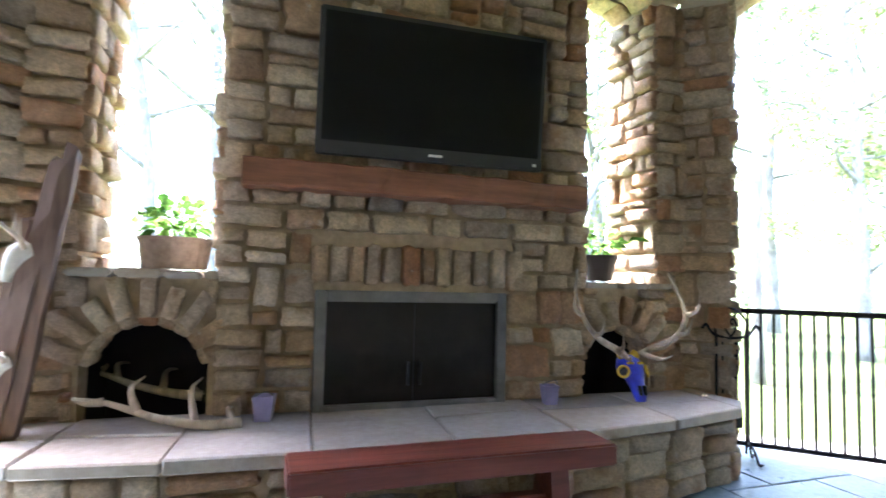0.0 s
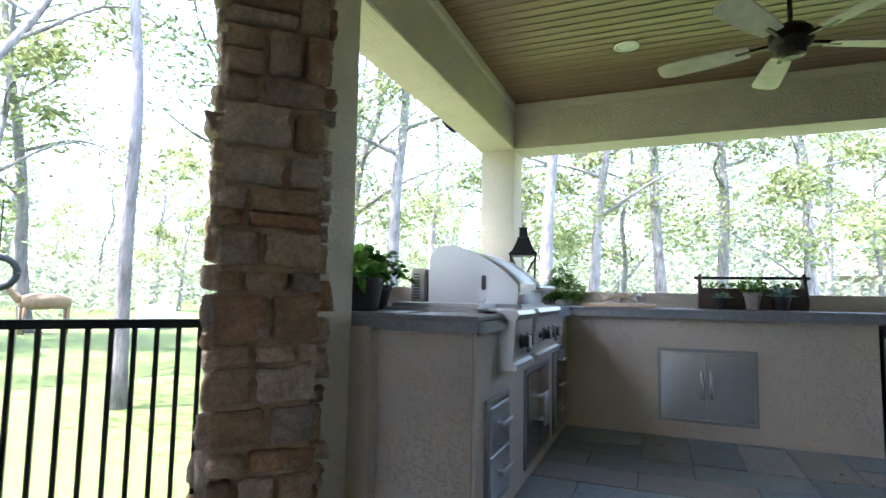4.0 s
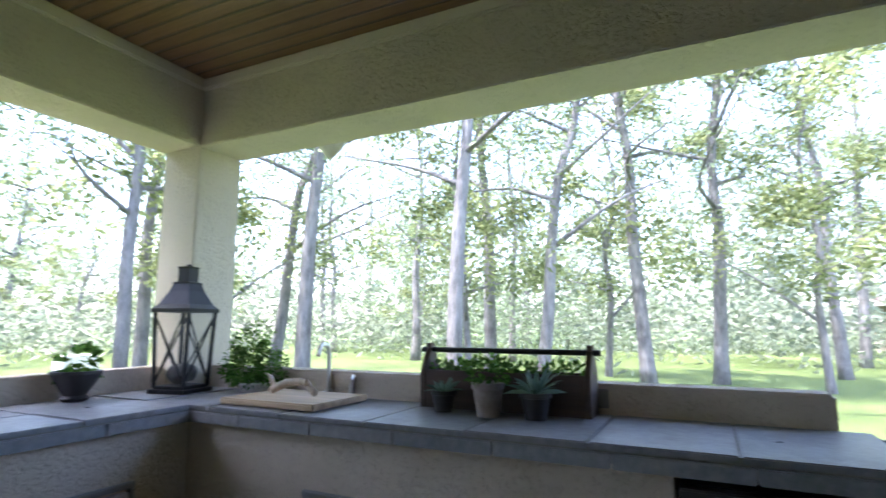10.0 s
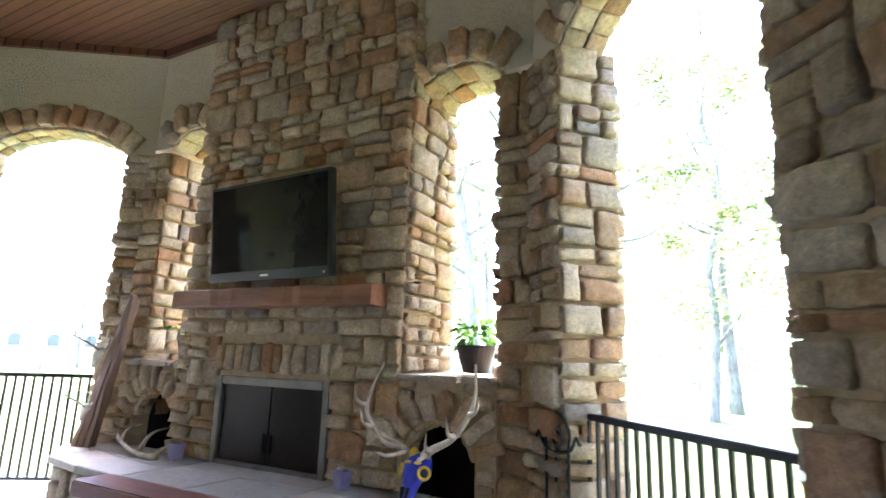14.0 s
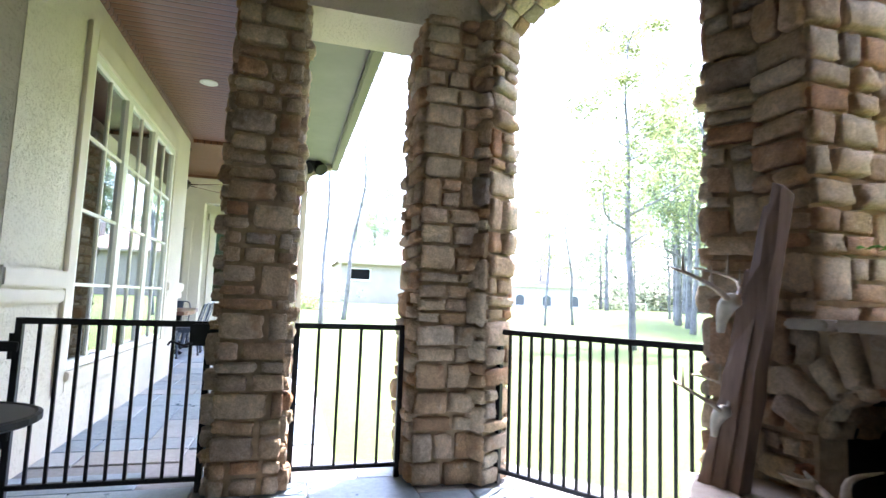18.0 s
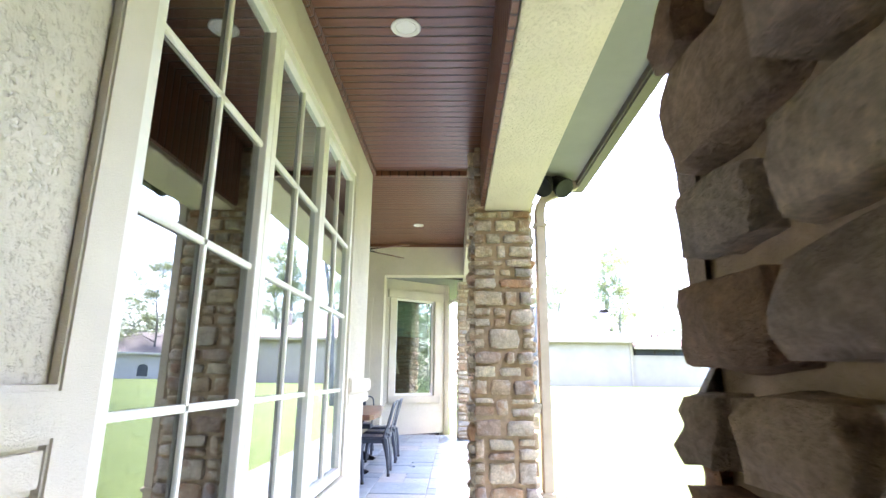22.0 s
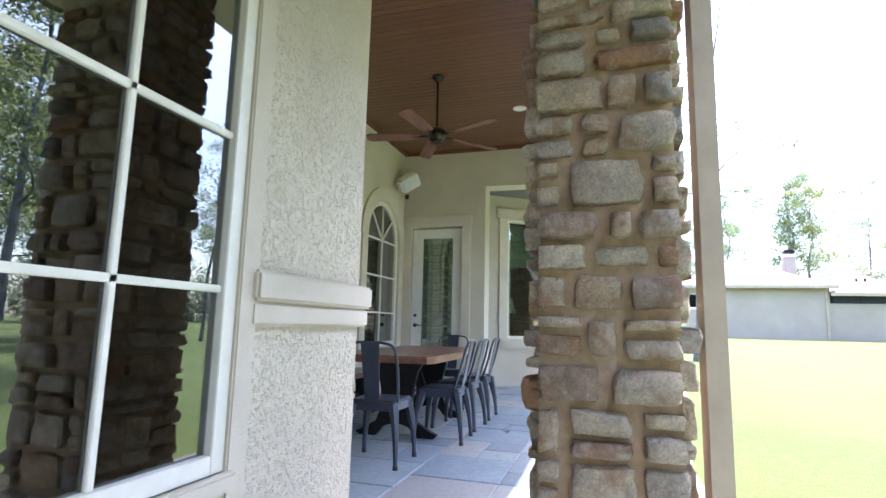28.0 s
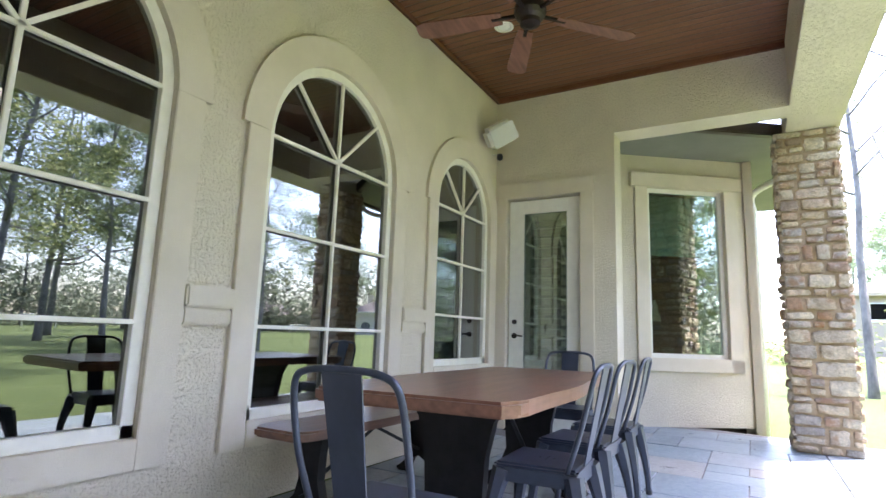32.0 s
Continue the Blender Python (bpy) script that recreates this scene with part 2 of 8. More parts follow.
def mat_grass(name):
    m, nt, p = mat_base(name)
    v = coords(nt)
    n1 = noise_tex(nt, v, 0.25, 4)
    n2 = noise_tex(nt, v, 9, 5, 0.75)
    n3 = noise_tex(nt, coords(nt, False, (1, 1, 1)), 60, 3)
    c = ramp(nt, n1, [(0.35, (0.05, 0.088, 0.014)), (0.65, (0.096, 0.142, 0.027))])
    c = mix(nt, 0.5, c, ramp(nt, n2, [(0.3, (0.036, 0.07, 0.01)), (0.7, (0.118, 0.163, 0.034))]))
    c = mix(nt, 0.35, c, ramp(nt, n3, [(0.3, (0.016, 0.035, 0.005)), (0.7, (0.145, 0.19, 0.042))]))
    nt.links.new(c, p.inputs["Base Color"])
    p.inputs["Roughness"].default_value = 0.95
    bump(nt, p, mix(nt, 0.5, n2, n3), 0.8, 0.06)
    return m


def mat_bark(name, a, b):
    m, nt, p = mat_base(name)
    v = coords(nt, True, (1, 1, 0.25))
    n = noise_tex(nt, v, 14, 6, 0.7)
    k = noise_tex(nt, coords(nt, True), 1.2, 3)
    c = mix(nt, 0.4, ramp(nt, n, [(0.32, a), (0.66, b)]), ramp(nt, k, [(0.35, scaled(a, 1.1)), (0.65, scaled(b, 1.2))]))
    nt.links.new(c, p.inputs["Base Color"])
    p.inputs["Roughness"].default_value = 0.95
    bump(nt, p, n, 1.0, 0.05)
    return m


STUCCO = mat_stucco("stucco_cream", (0.655, 0.585, 0.455))
STUCCO_GREY = mat_stucco("stucco_counter", (0.6, 0.515, 0.415))
TRIM = mat_smooth_trim("trim_stucco", (0.645, 0.575, 0.455))
STONE = mat_stone("field_stone", [(0.0, (0.4, 0.25, 0.145)), (0.18, (0.57, 0.405, 0.25)), (0.38, (0.67, 0.53, 0.36)), (0.52, (0.44, 0.335, 0.24)), (0.66, (0.71, 0.585, 0.425)), (0.8, (0.47, 0.235, 0.115)), (0.9, (0.6, 0.43, 0.265)), (1.0, (0.37, 0.315, 0.265))])
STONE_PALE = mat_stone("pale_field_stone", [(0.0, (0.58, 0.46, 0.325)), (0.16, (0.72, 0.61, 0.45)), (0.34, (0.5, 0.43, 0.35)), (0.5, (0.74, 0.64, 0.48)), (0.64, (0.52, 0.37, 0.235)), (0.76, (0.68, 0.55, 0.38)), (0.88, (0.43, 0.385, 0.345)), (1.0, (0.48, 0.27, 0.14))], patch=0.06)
MORTAR = mat_plain("mortar", (0.44, 0.325, 0.21), 0.95, var=0.2, scale=20, bmp=0.5)
SLATE = mat_slate("slate_tile", [(0.0, (0.095, 0.16, 0.205)), (0.22, (0.15, 0.235, 0.29)), (0.45, (0.25, 0.33, 0.36)), (0.62, (0.29, 0.3, 0.28)), (0.75, (0.12, 0.195, 0.255)), (0.86, (0.35, 0.385, 0.385)), (0.94, (0.3, 0.25, 0.19)), (1.0, (0.2, 0.28, 0.31))], 0.36)
FLAG = mat_slate("hearth_flag", [(0.0, (0.33, 0.27, 0.2)), (0.3, (0.43, 0.36, 0.27)), (0.6, (0.3, 0.28, 0.26)), (0.8, (0.47, 0.36, 0.24)), (1.0, (0.4, 0.33, 0.25))], 0.6, 0.7, ((0.16, 0.12, 0.085), (0.36, 0.31, 0.25), (0.52, 0.42, 0.29)))
SLATE_TOP = mat_slate("slate_counter", [(0.0, (0.14, 0.15, 0.17)), (0.4, (0.19, 0.2, 0.215)), (0.7, (0.24, 0.23, 0.23)), (1.0, (0.18, 0.17, 0.185))], 0.38, 0.45)
GROUT = mat_plain("grout", (0.22, 0.215, 0.205), 0.9, scale=30)
CEIL_X = mat_planks("ceiling_boards_x", (0.13, 0.055, 0.03), (0.2, 0.085, 0.045), "x")
CEIL_Y = mat_planks("ceiling_boards_y", (0.13, 0.055, 0.03), (0.19, 0.08, 0.042), "y")
CEIL_K = mat_planks("ceiling_boards_kitchen", (0.155, 0.083, 0.043), (0.23, 0.128, 0.068), "y", 0.09)
STEEL = mat_steel("brushed_steel", 0.6, 0.33, 0)
STEEL_V = mat_steel("brushed_steel_upright", 0.6, 0.17, 2)
STEEL_D = mat_steel("dull_steel", 0.34, 0.4, 0)
BLACK = mat_plain("black_iron", (0.018, 0.018, 0.02), 0.45, 0.6, 0.3)
DARK = mat_plain("black_plastic", (0.02, 0.02, 0.022), 0.4)
SCREEN = mat_plain("screen_glass", (0.006, 0.006, 0.007), 0.08)
SCREEN.node_tree.nodes["Principled BSDF"].inputs["Specular IOR Level"].default_value = 0.15
WHITE = mat_plain("white_paint", (0.75, 0.73, 0.66), 0.5, var=0.05)
CREAM = mat_plain("cream_frame", (0.76, 0.73, 0.63), 0.5, var=0.05)
GLASS = mat_glass("window_glass", (0.26, 0.28, 0.27), 0.17)

# ---------------------------------------------------------------- mesh helpers
def part(name, bm, material, parent=None, label="", kind="", smooth=False):
    """Links a bmesh as one mesh object under a thing or a part."""
    me = bpy.data.meshes.new(name)
    bmesh.ops.recalc_face_normals(bm, faces=bm.faces)
    bm.to_mesh(me)
    bm.free()
    if smooth:
        me.polygons.foreach_set("use_smooth", [True] * len(me.polygons))
    for m in material if isinstance(material, (list, tuple)) else [material]:
        me.materials.append(m)
    ob = new(name, me)
    if parent:
        ob.parent = parent
    return tagged(ob, label, kind=kind)


def thing(name, label, category, group="", kind=""):
    return tagged(new(name), label, category, group, kind)


def box(bm, a, b, bevel=0.0, m=None):
    """A box between two corners, its edges rounded off by bevel."""
    c = [(x + y) / 2 for x, y in zip(a, b)]
    s = [abs(y - x) for x, y in zip(a, b)]
    r = bmesh.ops.create_cube(bm, size=1, matrix=Matrix.LocRotScale(c, None, s))
    vs = r["verts"]
    if bevel:
        es = list({e for v in vs for e in v.link_edges})
        r2 = bmesh.ops.bevel(bm, geom=es, offset=bevel, segments=2, affect="EDGES")
        vs = list({v for f in r2["faces"] for v in f.verts} | {v for v in vs if v.is_valid})
    if m is not None:
        bmesh.ops.transform(bm, matrix=m, verts=vs)
    return vs


def cyl(bm, a, b, r1, r2=None, seg=12, caps=True):
    """A rod or cone from a to b."""
    a, b = Vector(a), Vector(b)
    d = b - a
    q = d.to_track_quat("Z", "Y")
    m = Matrix.Translation((a + b) / 2) @ q.to_matrix().to_4x4()
    return bmesh.ops.create_cone(bm, cap_ends=caps, segments=seg, radius1=r1, radius2=r1 if r2 is None else r2, depth=d.length, matrix=m)["verts"]


def lathe(bm, prof, c=(0, 0, 0), seg=16, m=None):
    """A turned shape from rows of radius and height."""
    rings = []
    for r, z in prof:
        rings.append([bm.verts.new((c[0] + r * math.cos(2 * math.pi * k / seg), c[1] + r * math.sin(2 * math.pi * k / seg), c[2] + z)) for k in range(seg)])
    for p, q in zip(rings, rings[1:]):
        for k in range(seg):
            bm.faces.new((p[k], p[(k + 1) % seg], q[(k + 1) % seg], q[k]))
    bm.faces.new(rings[0][::-1])
    bm.faces.new(rings[-1])
    if m is not None:
        bmesh.ops.transform(bm, matrix=m, verts=[v for r in rings for v in r])


def tube(bm, pts, rad, seg=8):
    """A bent rod through points; rad is one radius or one for each point."""
    pts = [Vector(p) for p in pts]
    rads = rad if isinstance(rad, (list, tuple)) else [rad] * len(pts)
    rings, ref = [], None
    for k, p in enumerate(pts):
        d = (pts[min(k + 1, len(pts) - 1)] - pts[max(k - 1, 0)]).normalized()
        if ref is None:
            ref = d.orthogonal().normalized()
        s = (ref - d * ref.dot(d))
        s = s.normalized() if s.length > 1e-4 else d.orthogonal().normalized()
        ref, t = s, d.cross(s)
        rings.append([bm.verts.new(p + rads[k] * (math.cos(a) * s + math.sin(a) * t)) for a in [2 * math.pi * j / seg for j in range(seg)]])
    for p, q in zip(rings, rings[1:]):
        for j in range(seg):
            bm.faces.new((p[j], p[(j + 1) % seg], q[(j + 1) % seg], q[j]))
    bm.faces.new(rings[0][::-1])
    bm.faces.new(rings[-1])


def smooth_path(pts, n=6):
    """Points along a soft curve through the given ones."""
    p = [Vector(q) for q in pts]
    p = [2 * p[0] - p[1], *p, 2 * p[-1] - p[-2]]
    out = []
    for k in range(1, len(p) - 2):
        for j in range(n):
            t = j / n
            a, b, c, d = p[k - 1], p[k], p[k + 1], p[k + 2]
            out.append(0.5 * ((2 * b) + (c - a) * t + (2 * a - 5 * b + 4 * c - d) * t * t + (3 * b - a - 3 * c + d) * t ** 3))
    out.append(p[-2])
    return out


def prism(bm, pts, m, depth):
    """A plate of the outline pts (u, v) in the frame m, from n = 0 back to n = -depth."""
    top = [bm.verts.new(m @ Vector((u, v, 0))) for u, v in pts]
    low = [bm.verts.new(m @ Vector((u, v, -depth))) for u, v in pts]
    n = len(pts)
    bm.faces.new(top)
    bm.faces.new(low[::-1])
    for k in range(n):
        bm.faces.new((top[k], low[k], low[(k + 1) % n], top[(k + 1) % n]))


def solid(bm, pts, z0, z1):
    """An upright block on a footprint."""
    low = [bm.verts.new((x, y, z0)) for x, y in pts]
    top = [bm.verts.new((x, y, z1)) for x, y in pts]
    n = len(pts)
    bm.faces.new(low[::-1])
    bm.faces.new(top)
    for k in range(n):
        bm.faces.new((low[k], low[(k + 1) % n], top[(k + 1) % n], top[k]))


def face_frame(p, q, z=0.0):
    """The frame of a wall face that runs from p to q: u along it, v up, n to the right of the way."""
    d = Vector((q[0] - p[0], q[1] - p[1], 0)).normalized()
    n = Vector((d.y, -d.x, 0))
    m = Matrix((( d.x, 0, n.x, p[0]), (d.y, 0, n.y, p[1]), (0, 1, n.z, z), (0, 0, 0, 1)))
    return m, math.hypot(q[0] - p[0], q[1] - p[1])


# ---------------------------------------------------------------- stones
def stone_meshes(count, mat, seed=5, soft=0.0):
    """Rough split stones, 1 x 1 in the wall and 1 deep: broken faces, uneven outline, chipped corners; soft rounds the outline."""
    made = []
    rs = random.Random(seed)
    grid = (-0.5, -0.44, -0.22, 0.02, 0.24, 0.445, 0.5)
    n = len(grid) - 1
    for k in range(count):
        bm = bmesh.new()
        g = {}
        skew = (rs.uniform(-0.1, 0.1), rs.uniform(-0.1, 0.1))
        tip = (rs.uniform(-0.16, 0.16), rs.uniform(-0.16, 0.16))
        wave = [rs.uniform(0, 6.28) for _ in range(6)]
        worn = soft * rs.uniform(0.5, 1.3)
        for i in range(n + 1):
            for j in range(n + 1):
                u, v = grid[i], grid[j]
                edge = i in (0, n) or j in (0, n)
                zz = (0.42 if edge else 0.87 if i in (1, n - 1) or j in (1, n - 1) else 1.0) + tip[0] * u + tip[1] * v + 0.1 * math.sin(7 * u + wave[0]) * math.sin(6 * v + wave[1])
                if i in (0, n) and j in (0, n):
                    c = rs.uniform(0.78, 0.98)
                    u, v, zz = u * c, v * rs.uniform(0.78, 0.98), zz - 0.1
                if edge:
                    u, v = u * (1 - 0.05 * (1 + math.sin(8 * v + wave[2]))), v * (1 - 0.06 * (1 + math.sin(8 * u + wave[3])))
                u, v = u * math.sqrt(1 - 2 * worn * v * v), v * math.sqrt(1 - 2 * worn * u * u)
                zz -= worn * 1.6 * (u * u + v * v) ** 1.5
                u, v = u + skew[0] * v * 0.6 + rs.uniform(-0.022, 0.022), v + skew[1] * u * 0.6 + rs.uniform(-0.028, 0.028)
                g[i, j] = bm.verts.new((u, v, zz + rs.uniform(-0.09, 0.09)))
        for i in range(n):
            for j in range(n):
                bm.faces.new((g[i, j], g[i + 1, j], g[i + 1, j + 1], g[i, j + 1]))
        rim = [g[i, 0] for i in range(n)] + [g[n, j] for j in range(n)] + [g[i, n] for i in range(n, 0, -1)] + [g[0, j] for j in range(n, 0, -1)]
        back = [bm.verts.new((v.co.x * 1.02, v.co.y * 1.02, -0.15)) for v in rim]
        for k2 in range(len(rim)):
            k3 = (k2 + 1) % len(rim)
            bm.faces.new((rim[k3], rim[k2], back[k2], back[k3]))
        me = bpy.data.meshes.new("stone")
        bm.to_mesh(me)
        bm.free()
        me.polygons.foreach_set("use_smooth", [not soft or k2 < n * n and 0 < k2 // n < n - 1 and 0 < k2 % n < n - 1 for k2 in range(len(me.polygons))])
        me.materials.append(mat)
        made.append(me)
    return made


STONES = stone_meshes(26, STONE)
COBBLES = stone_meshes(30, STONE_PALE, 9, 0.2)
SPLIT = stone_meshes(30, STONE, 10, 0.2)
STONE_JOBS = []


def put_stone(parent, m, u, v, w, h, depth, rs, spin=0.0, kit=STONES):
    ob = new("stone", rs.choice(kit))
    ob.parent = parent
    flip = rs.choice((0, 180))
    ob.matrix_basis = m @ Matrix.Translation((u, v, 0)) @ Matrix.Rotation(radians(flip + spin + rs.uniform(-1.2, 1.2)), 4, "Z") @ Matrix.Diagonal((w, h, depth * rs.uniform(0.8, 1.2), 1))
    return ob


def stone_face(parent, p, q, z0, z1, free=None, seed=1, depth=0.05, over=0.0, gap=0.016, long=0.36, kit=STONES):
    """Lays rough ashlar over a wall face: bands cut into chunks, chunks into one to three uneven stones; free(v) gives the stretches of u that are wall at the height v."""
    m, w = face_frame(p, q, z0)
    rs = random.Random(seed)

    def lay(u0, u1, v0, v1):
        a, b = u1 - u0, v1 - v0
        if a < 0.035 or b < 0.03:
            return
        put_stone(parent, m, (u0 + u1) / 2, (v0 + v1) / 2, a - gap * rs.uniform(0.5, 1.6), b - gap * rs.uniform(0.5, 1.5), depth * rs.uniform(0.65, 1.3), rs, rs.uniform(-2.5, 2.5), kit)

    v, h = 0.0, z1 - z0
    while v < h - 0.03:
        t = rs.uniform(0.09, 0.3) if long > 0.32 else rs.uniform(0.06, 0.19) if kit is not STONES else rs.uniform(0.07, 0.22) if long > 0.22 else rs.uniform(0.05, 0.12)
        if h - v - t < 0.09:
            t = h - v
        for a, b in (free(z0 + v + t / 2) if free else [(0, w)]):
            a, b = a - over, b + over
            u = a
            while u < b - 0.02:
                s = rs.uniform(0.1, long)
                if b - u - s < 0.08:
                    s = b - u
                if t < 0.15:
                    lay(u, u + s, v, v + t)
                elif t < 0.23:
                    k = rs.choice((0, 1, 1)) if s > 0.14 else rs.choice((0, 0, 1))
                    c = v + t * rs.uniform(0.36, 0.64)
                    if not k:
                        lay(u, u + s, v, v + t)
                    elif s > 0.24 and rs.random() < 0.5:
                        d = u + s * rs.uniform(0.35, 0.65)
                        lay(u, u + s, v, c) if rs.random() < 0.5 else (lay(u, d, v, c), lay(d, u + s, v, c))
                        lay(u, d, c, v + t)
                        lay(d, u + s, c, v + t)
                    else:
                        lay(u, u + s, v, c)
                        lay(u, u + s, c, v + t)
                else:
                    c1 = v + t * rs.uniform(0.28, 0.42)
                    c2 = v + t * rs.uniform(0.56, 0.72)
                    if rs.random() < 0.45:
                        cs = [v, c1 if rs.random() < 0.5 else c2, v + t]
                    else:
                        cs = [v, c1, c2, v + t]
                    for lo, hi in zip(cs, cs[1:]):
                        if s > 0.2 and rs.random() < 0.4:
                            d = u + s * rs.uniform(0.35, 0.65)
                            lay(u, d, lo, hi)
                            lay(d, u + s, lo, hi)
                        else:
                            lay(u, u + s, lo, hi)
                u += s
        v += t


def stone_block(name, label, pts, z0, z1, seed, faces=None, category="column", kind="structure", depth=0.05, gap=0.016, kit=STONES):
    """A stone pier on a footprint (counter-clockwise): a mortar core with stones laid on its faces."""
    top = thing(name, label, category, kind=kind)
    bm = bmesh.new()
    solid(bm, pts, z0, z1)
    part("core", bm, MORTAR, top)
    n = len(pts)
    for k in range(n):
        if faces is None or k in faces:
            STONE_JOBS.append((top, pts[k], pts[(k + 1) % n], z0, z1, None, seed + k, depth, 0.02, gap, 0.26 if kit is STONES else 0.3, kit))
    return top


def arc_pts(u0, u1, v, rise, n=14):
    """Points of a flat arch from (u0, v) to (u1, v)."""
    c, half = (u0 + u1) / 2, (u1 - u0) / 2
    r = (half * half + rise * rise) / (2 * rise)
    out = []
    a0 = math.asin(min(1, half / r))
    if rise > half:
        a0 = math.pi - a0
    for k in range(n + 1):
        a = -a0 + 2 * a0 * k / n
        out.append((c + r * math.sin(a), v + rise - r + r * math.cos(a)))
    return out


def stone_arch(parent, p, q, z0, u0, u1, v, rise, depth_wall, seed, size=0.2, proud=0.05, wide=0.125):
    """Arch stones round an opening, on the face and under the arch."""
    m, w = face_frame(p, q, z0)
    rs = random.Random(seed)
    pts = arc_pts(u0, u1, v, rise, 40)
    length = sum(math.dist(a, b) for a, b in zip(pts, pts[1:]))
    n = max(5, round(length / wide))
    for k in range(n):
        t = (k + 0.5) / n * 40
        i = min(39, int(t))
        f = t - i
        x = pts[i][0] + f * (pts[i + 1][0] - pts[i][0])
        y = pts[i][1] + f * (pts[i + 1][1] - pts[i][1])
        ang = math.atan2(pts[i + 1][1] - pts[i][1], pts[i + 1][0] - pts[i][0])
        ln = size * rs.uniform(0.8, 1.25)
        put_stone(parent, m, x - math.sin(ang) * ln / 2, y + math.cos(ang) * ln / 2, length / n * 1.03 - 0.012, ln, proud * 1.5, rs, math.degrees(ang))
        # the under side
        rows = max(2, round(depth_wall / 0.2))
        for j in range(rows):
            mm = m @ Matrix.Translation((x, y, -depth_wall * (j + 0.5) / rows)) @ Matrix.Rotation(ang, 4, "Z") @ Matrix.Rotation(radians(90), 4, "X")
            put_stone(parent, mm, 0, 0, length / n * 0.97, depth_wall / rows * 0.95, 0.035, rs)


# ---------------------------------------------------------------- the plan
YN = 2.68                      # north face of the octagon room
XW, XE = -2.41, 3.76           # its west and east faces
NWX, NEX = -1.11, 2.44         # where the north face ends
YD = 1.83                      # where the slanting sides end
T = 0.45                       # thickness of the stone walls
ZP = 3.88                      # ceiling of the octagon room
ZK = 2.77                      # ceiling of the kitchen
ZKB = 2.354                    # under side of the kitchen beams
ZW = 3.16                      # ceiling of the walk
ZD = 3.73                      # ceiling of the dining porch
ZB = 2.565                     # under side of the porch beams
XC = -2.5                       # east end of the house wall
YA = -0.68                     # north face of the house wall with the tall window
XA = -7.14                     # its west end
YS = -2.57                     # south wall of the dining porch
XD = -12.48                    # west wall of the dining porch
KX, KY = 6.837, 1.40           # inner corner of the kitchen beams
KT = 0.32                      # thickness of the kitchen beams
CNX, CNY = 6.455, 0.86         # fronts of the two kitchen counters
CX0 = 4.14                     # west end of the grill counter
ZC = 0.93                      # counter top

def along(p, q, s):
    """The point s metres from p towards q."""
    d = math.dist(p, q)
    return (p[0] + (q[0] - p[0]) * s / d, p[1] + (q[1] - p[1]) * s / d)


def shifted(p, q, n):
    """p and q moved n metres to the left of the way from p to q."""
    d = math.dist(p, q)
    dx, dy = -(q[1] - p[1]) / d * n, (q[0] - p[0]) / d * n
    return (p[0] + dx, p[1] + dy), (q[0] + dx, q[1] + dy)


# ---------------------------------------------------------------- ground and floors
GRASS = mat_grass("lawn")


def ground_at(x, y):
    """The lawn: level round the house, rising gently towards the west."""
    s = min(1.0, max(0.0, (-14 - x) / 28))
    return (x, y, -0.13 + 0.75 * s * s * (3 - 2 * s))


bm = bmesh.new()
n = 60
grid = [[bm.verts.new(ground_at(-10 + (i / n * 2 - 1) ** 3 * 400, 5 + (j / n * 2 - 1) ** 3 * 400)) for j in range(n + 1)] for i in range(n + 1)]
for i in range(n):
    for j in range(n):
        bm.faces.new((grid[i][j], grid[i + 1][j], grid[i + 1][j + 1], grid[i][j + 1]))
part("ground", bm, GRASS, None, "wide sunlit green lawn round the house", "structure")["category"] = "lawn"

FLOOR_A = [(-2.95, -3.0), (8.0, -4.4), (8.0, 1.9), (4.2, 2.2), (2.7, 3.3), (-1.35, 3.3), (-2.95, 2.1)]
FLOOR_B = [(-14.3, -1.4), (-12.6, -2.57), (-2.95, -2.57), (-2.95, 1.1), (-13.9, 1.1)]
bm = bmesh.new()
solid(bm, FLOOR_A, -0.16, -0.012)
solid(bm, FLOOR_B, -0.17, -0.013)
floor_slab = tagged(part("floor", bm, GROUT, None, "grey slate tile patio floor with dark joints", "structure"), category="floor")

# ---------------------------------------------------------------- octagon room
NW_A, NW_B = (XW, YD), (NWX, YN)
NE_A, NE_B = (NEX, YN), (3.79, 1.37)
T2 = 0.28                      # thickness of the slanting arch walls


def corner_pier(name, a, b, c, la, lc, z1, seed, label, ta=T, tc=T):
    """A bent pier at the corner b of the room: la metres along towards a, lc towards c; the room is to the right of a-b-c."""
    p, r = along(b, a, la), along(b, c, lc)
    po, bo1 = shifted(p, b, ta)
    bo2, ro = shifted(b, r, tc)
    mid = ((bo1[0] + bo2[0]) / 2, (bo1[1] + bo2[1]) / 2)
    k = (ta + tc) / 2 / math.dist(mid, b)
    bo = (b[0] + (mid[0] - b[0]) * k * k, b[1] + (mid[1] - b[1]) * k * k)
    pts = [p, po, bo, ro, r, b][::-1]
    return stone_block(name, label, pts, 0, z1, seed)


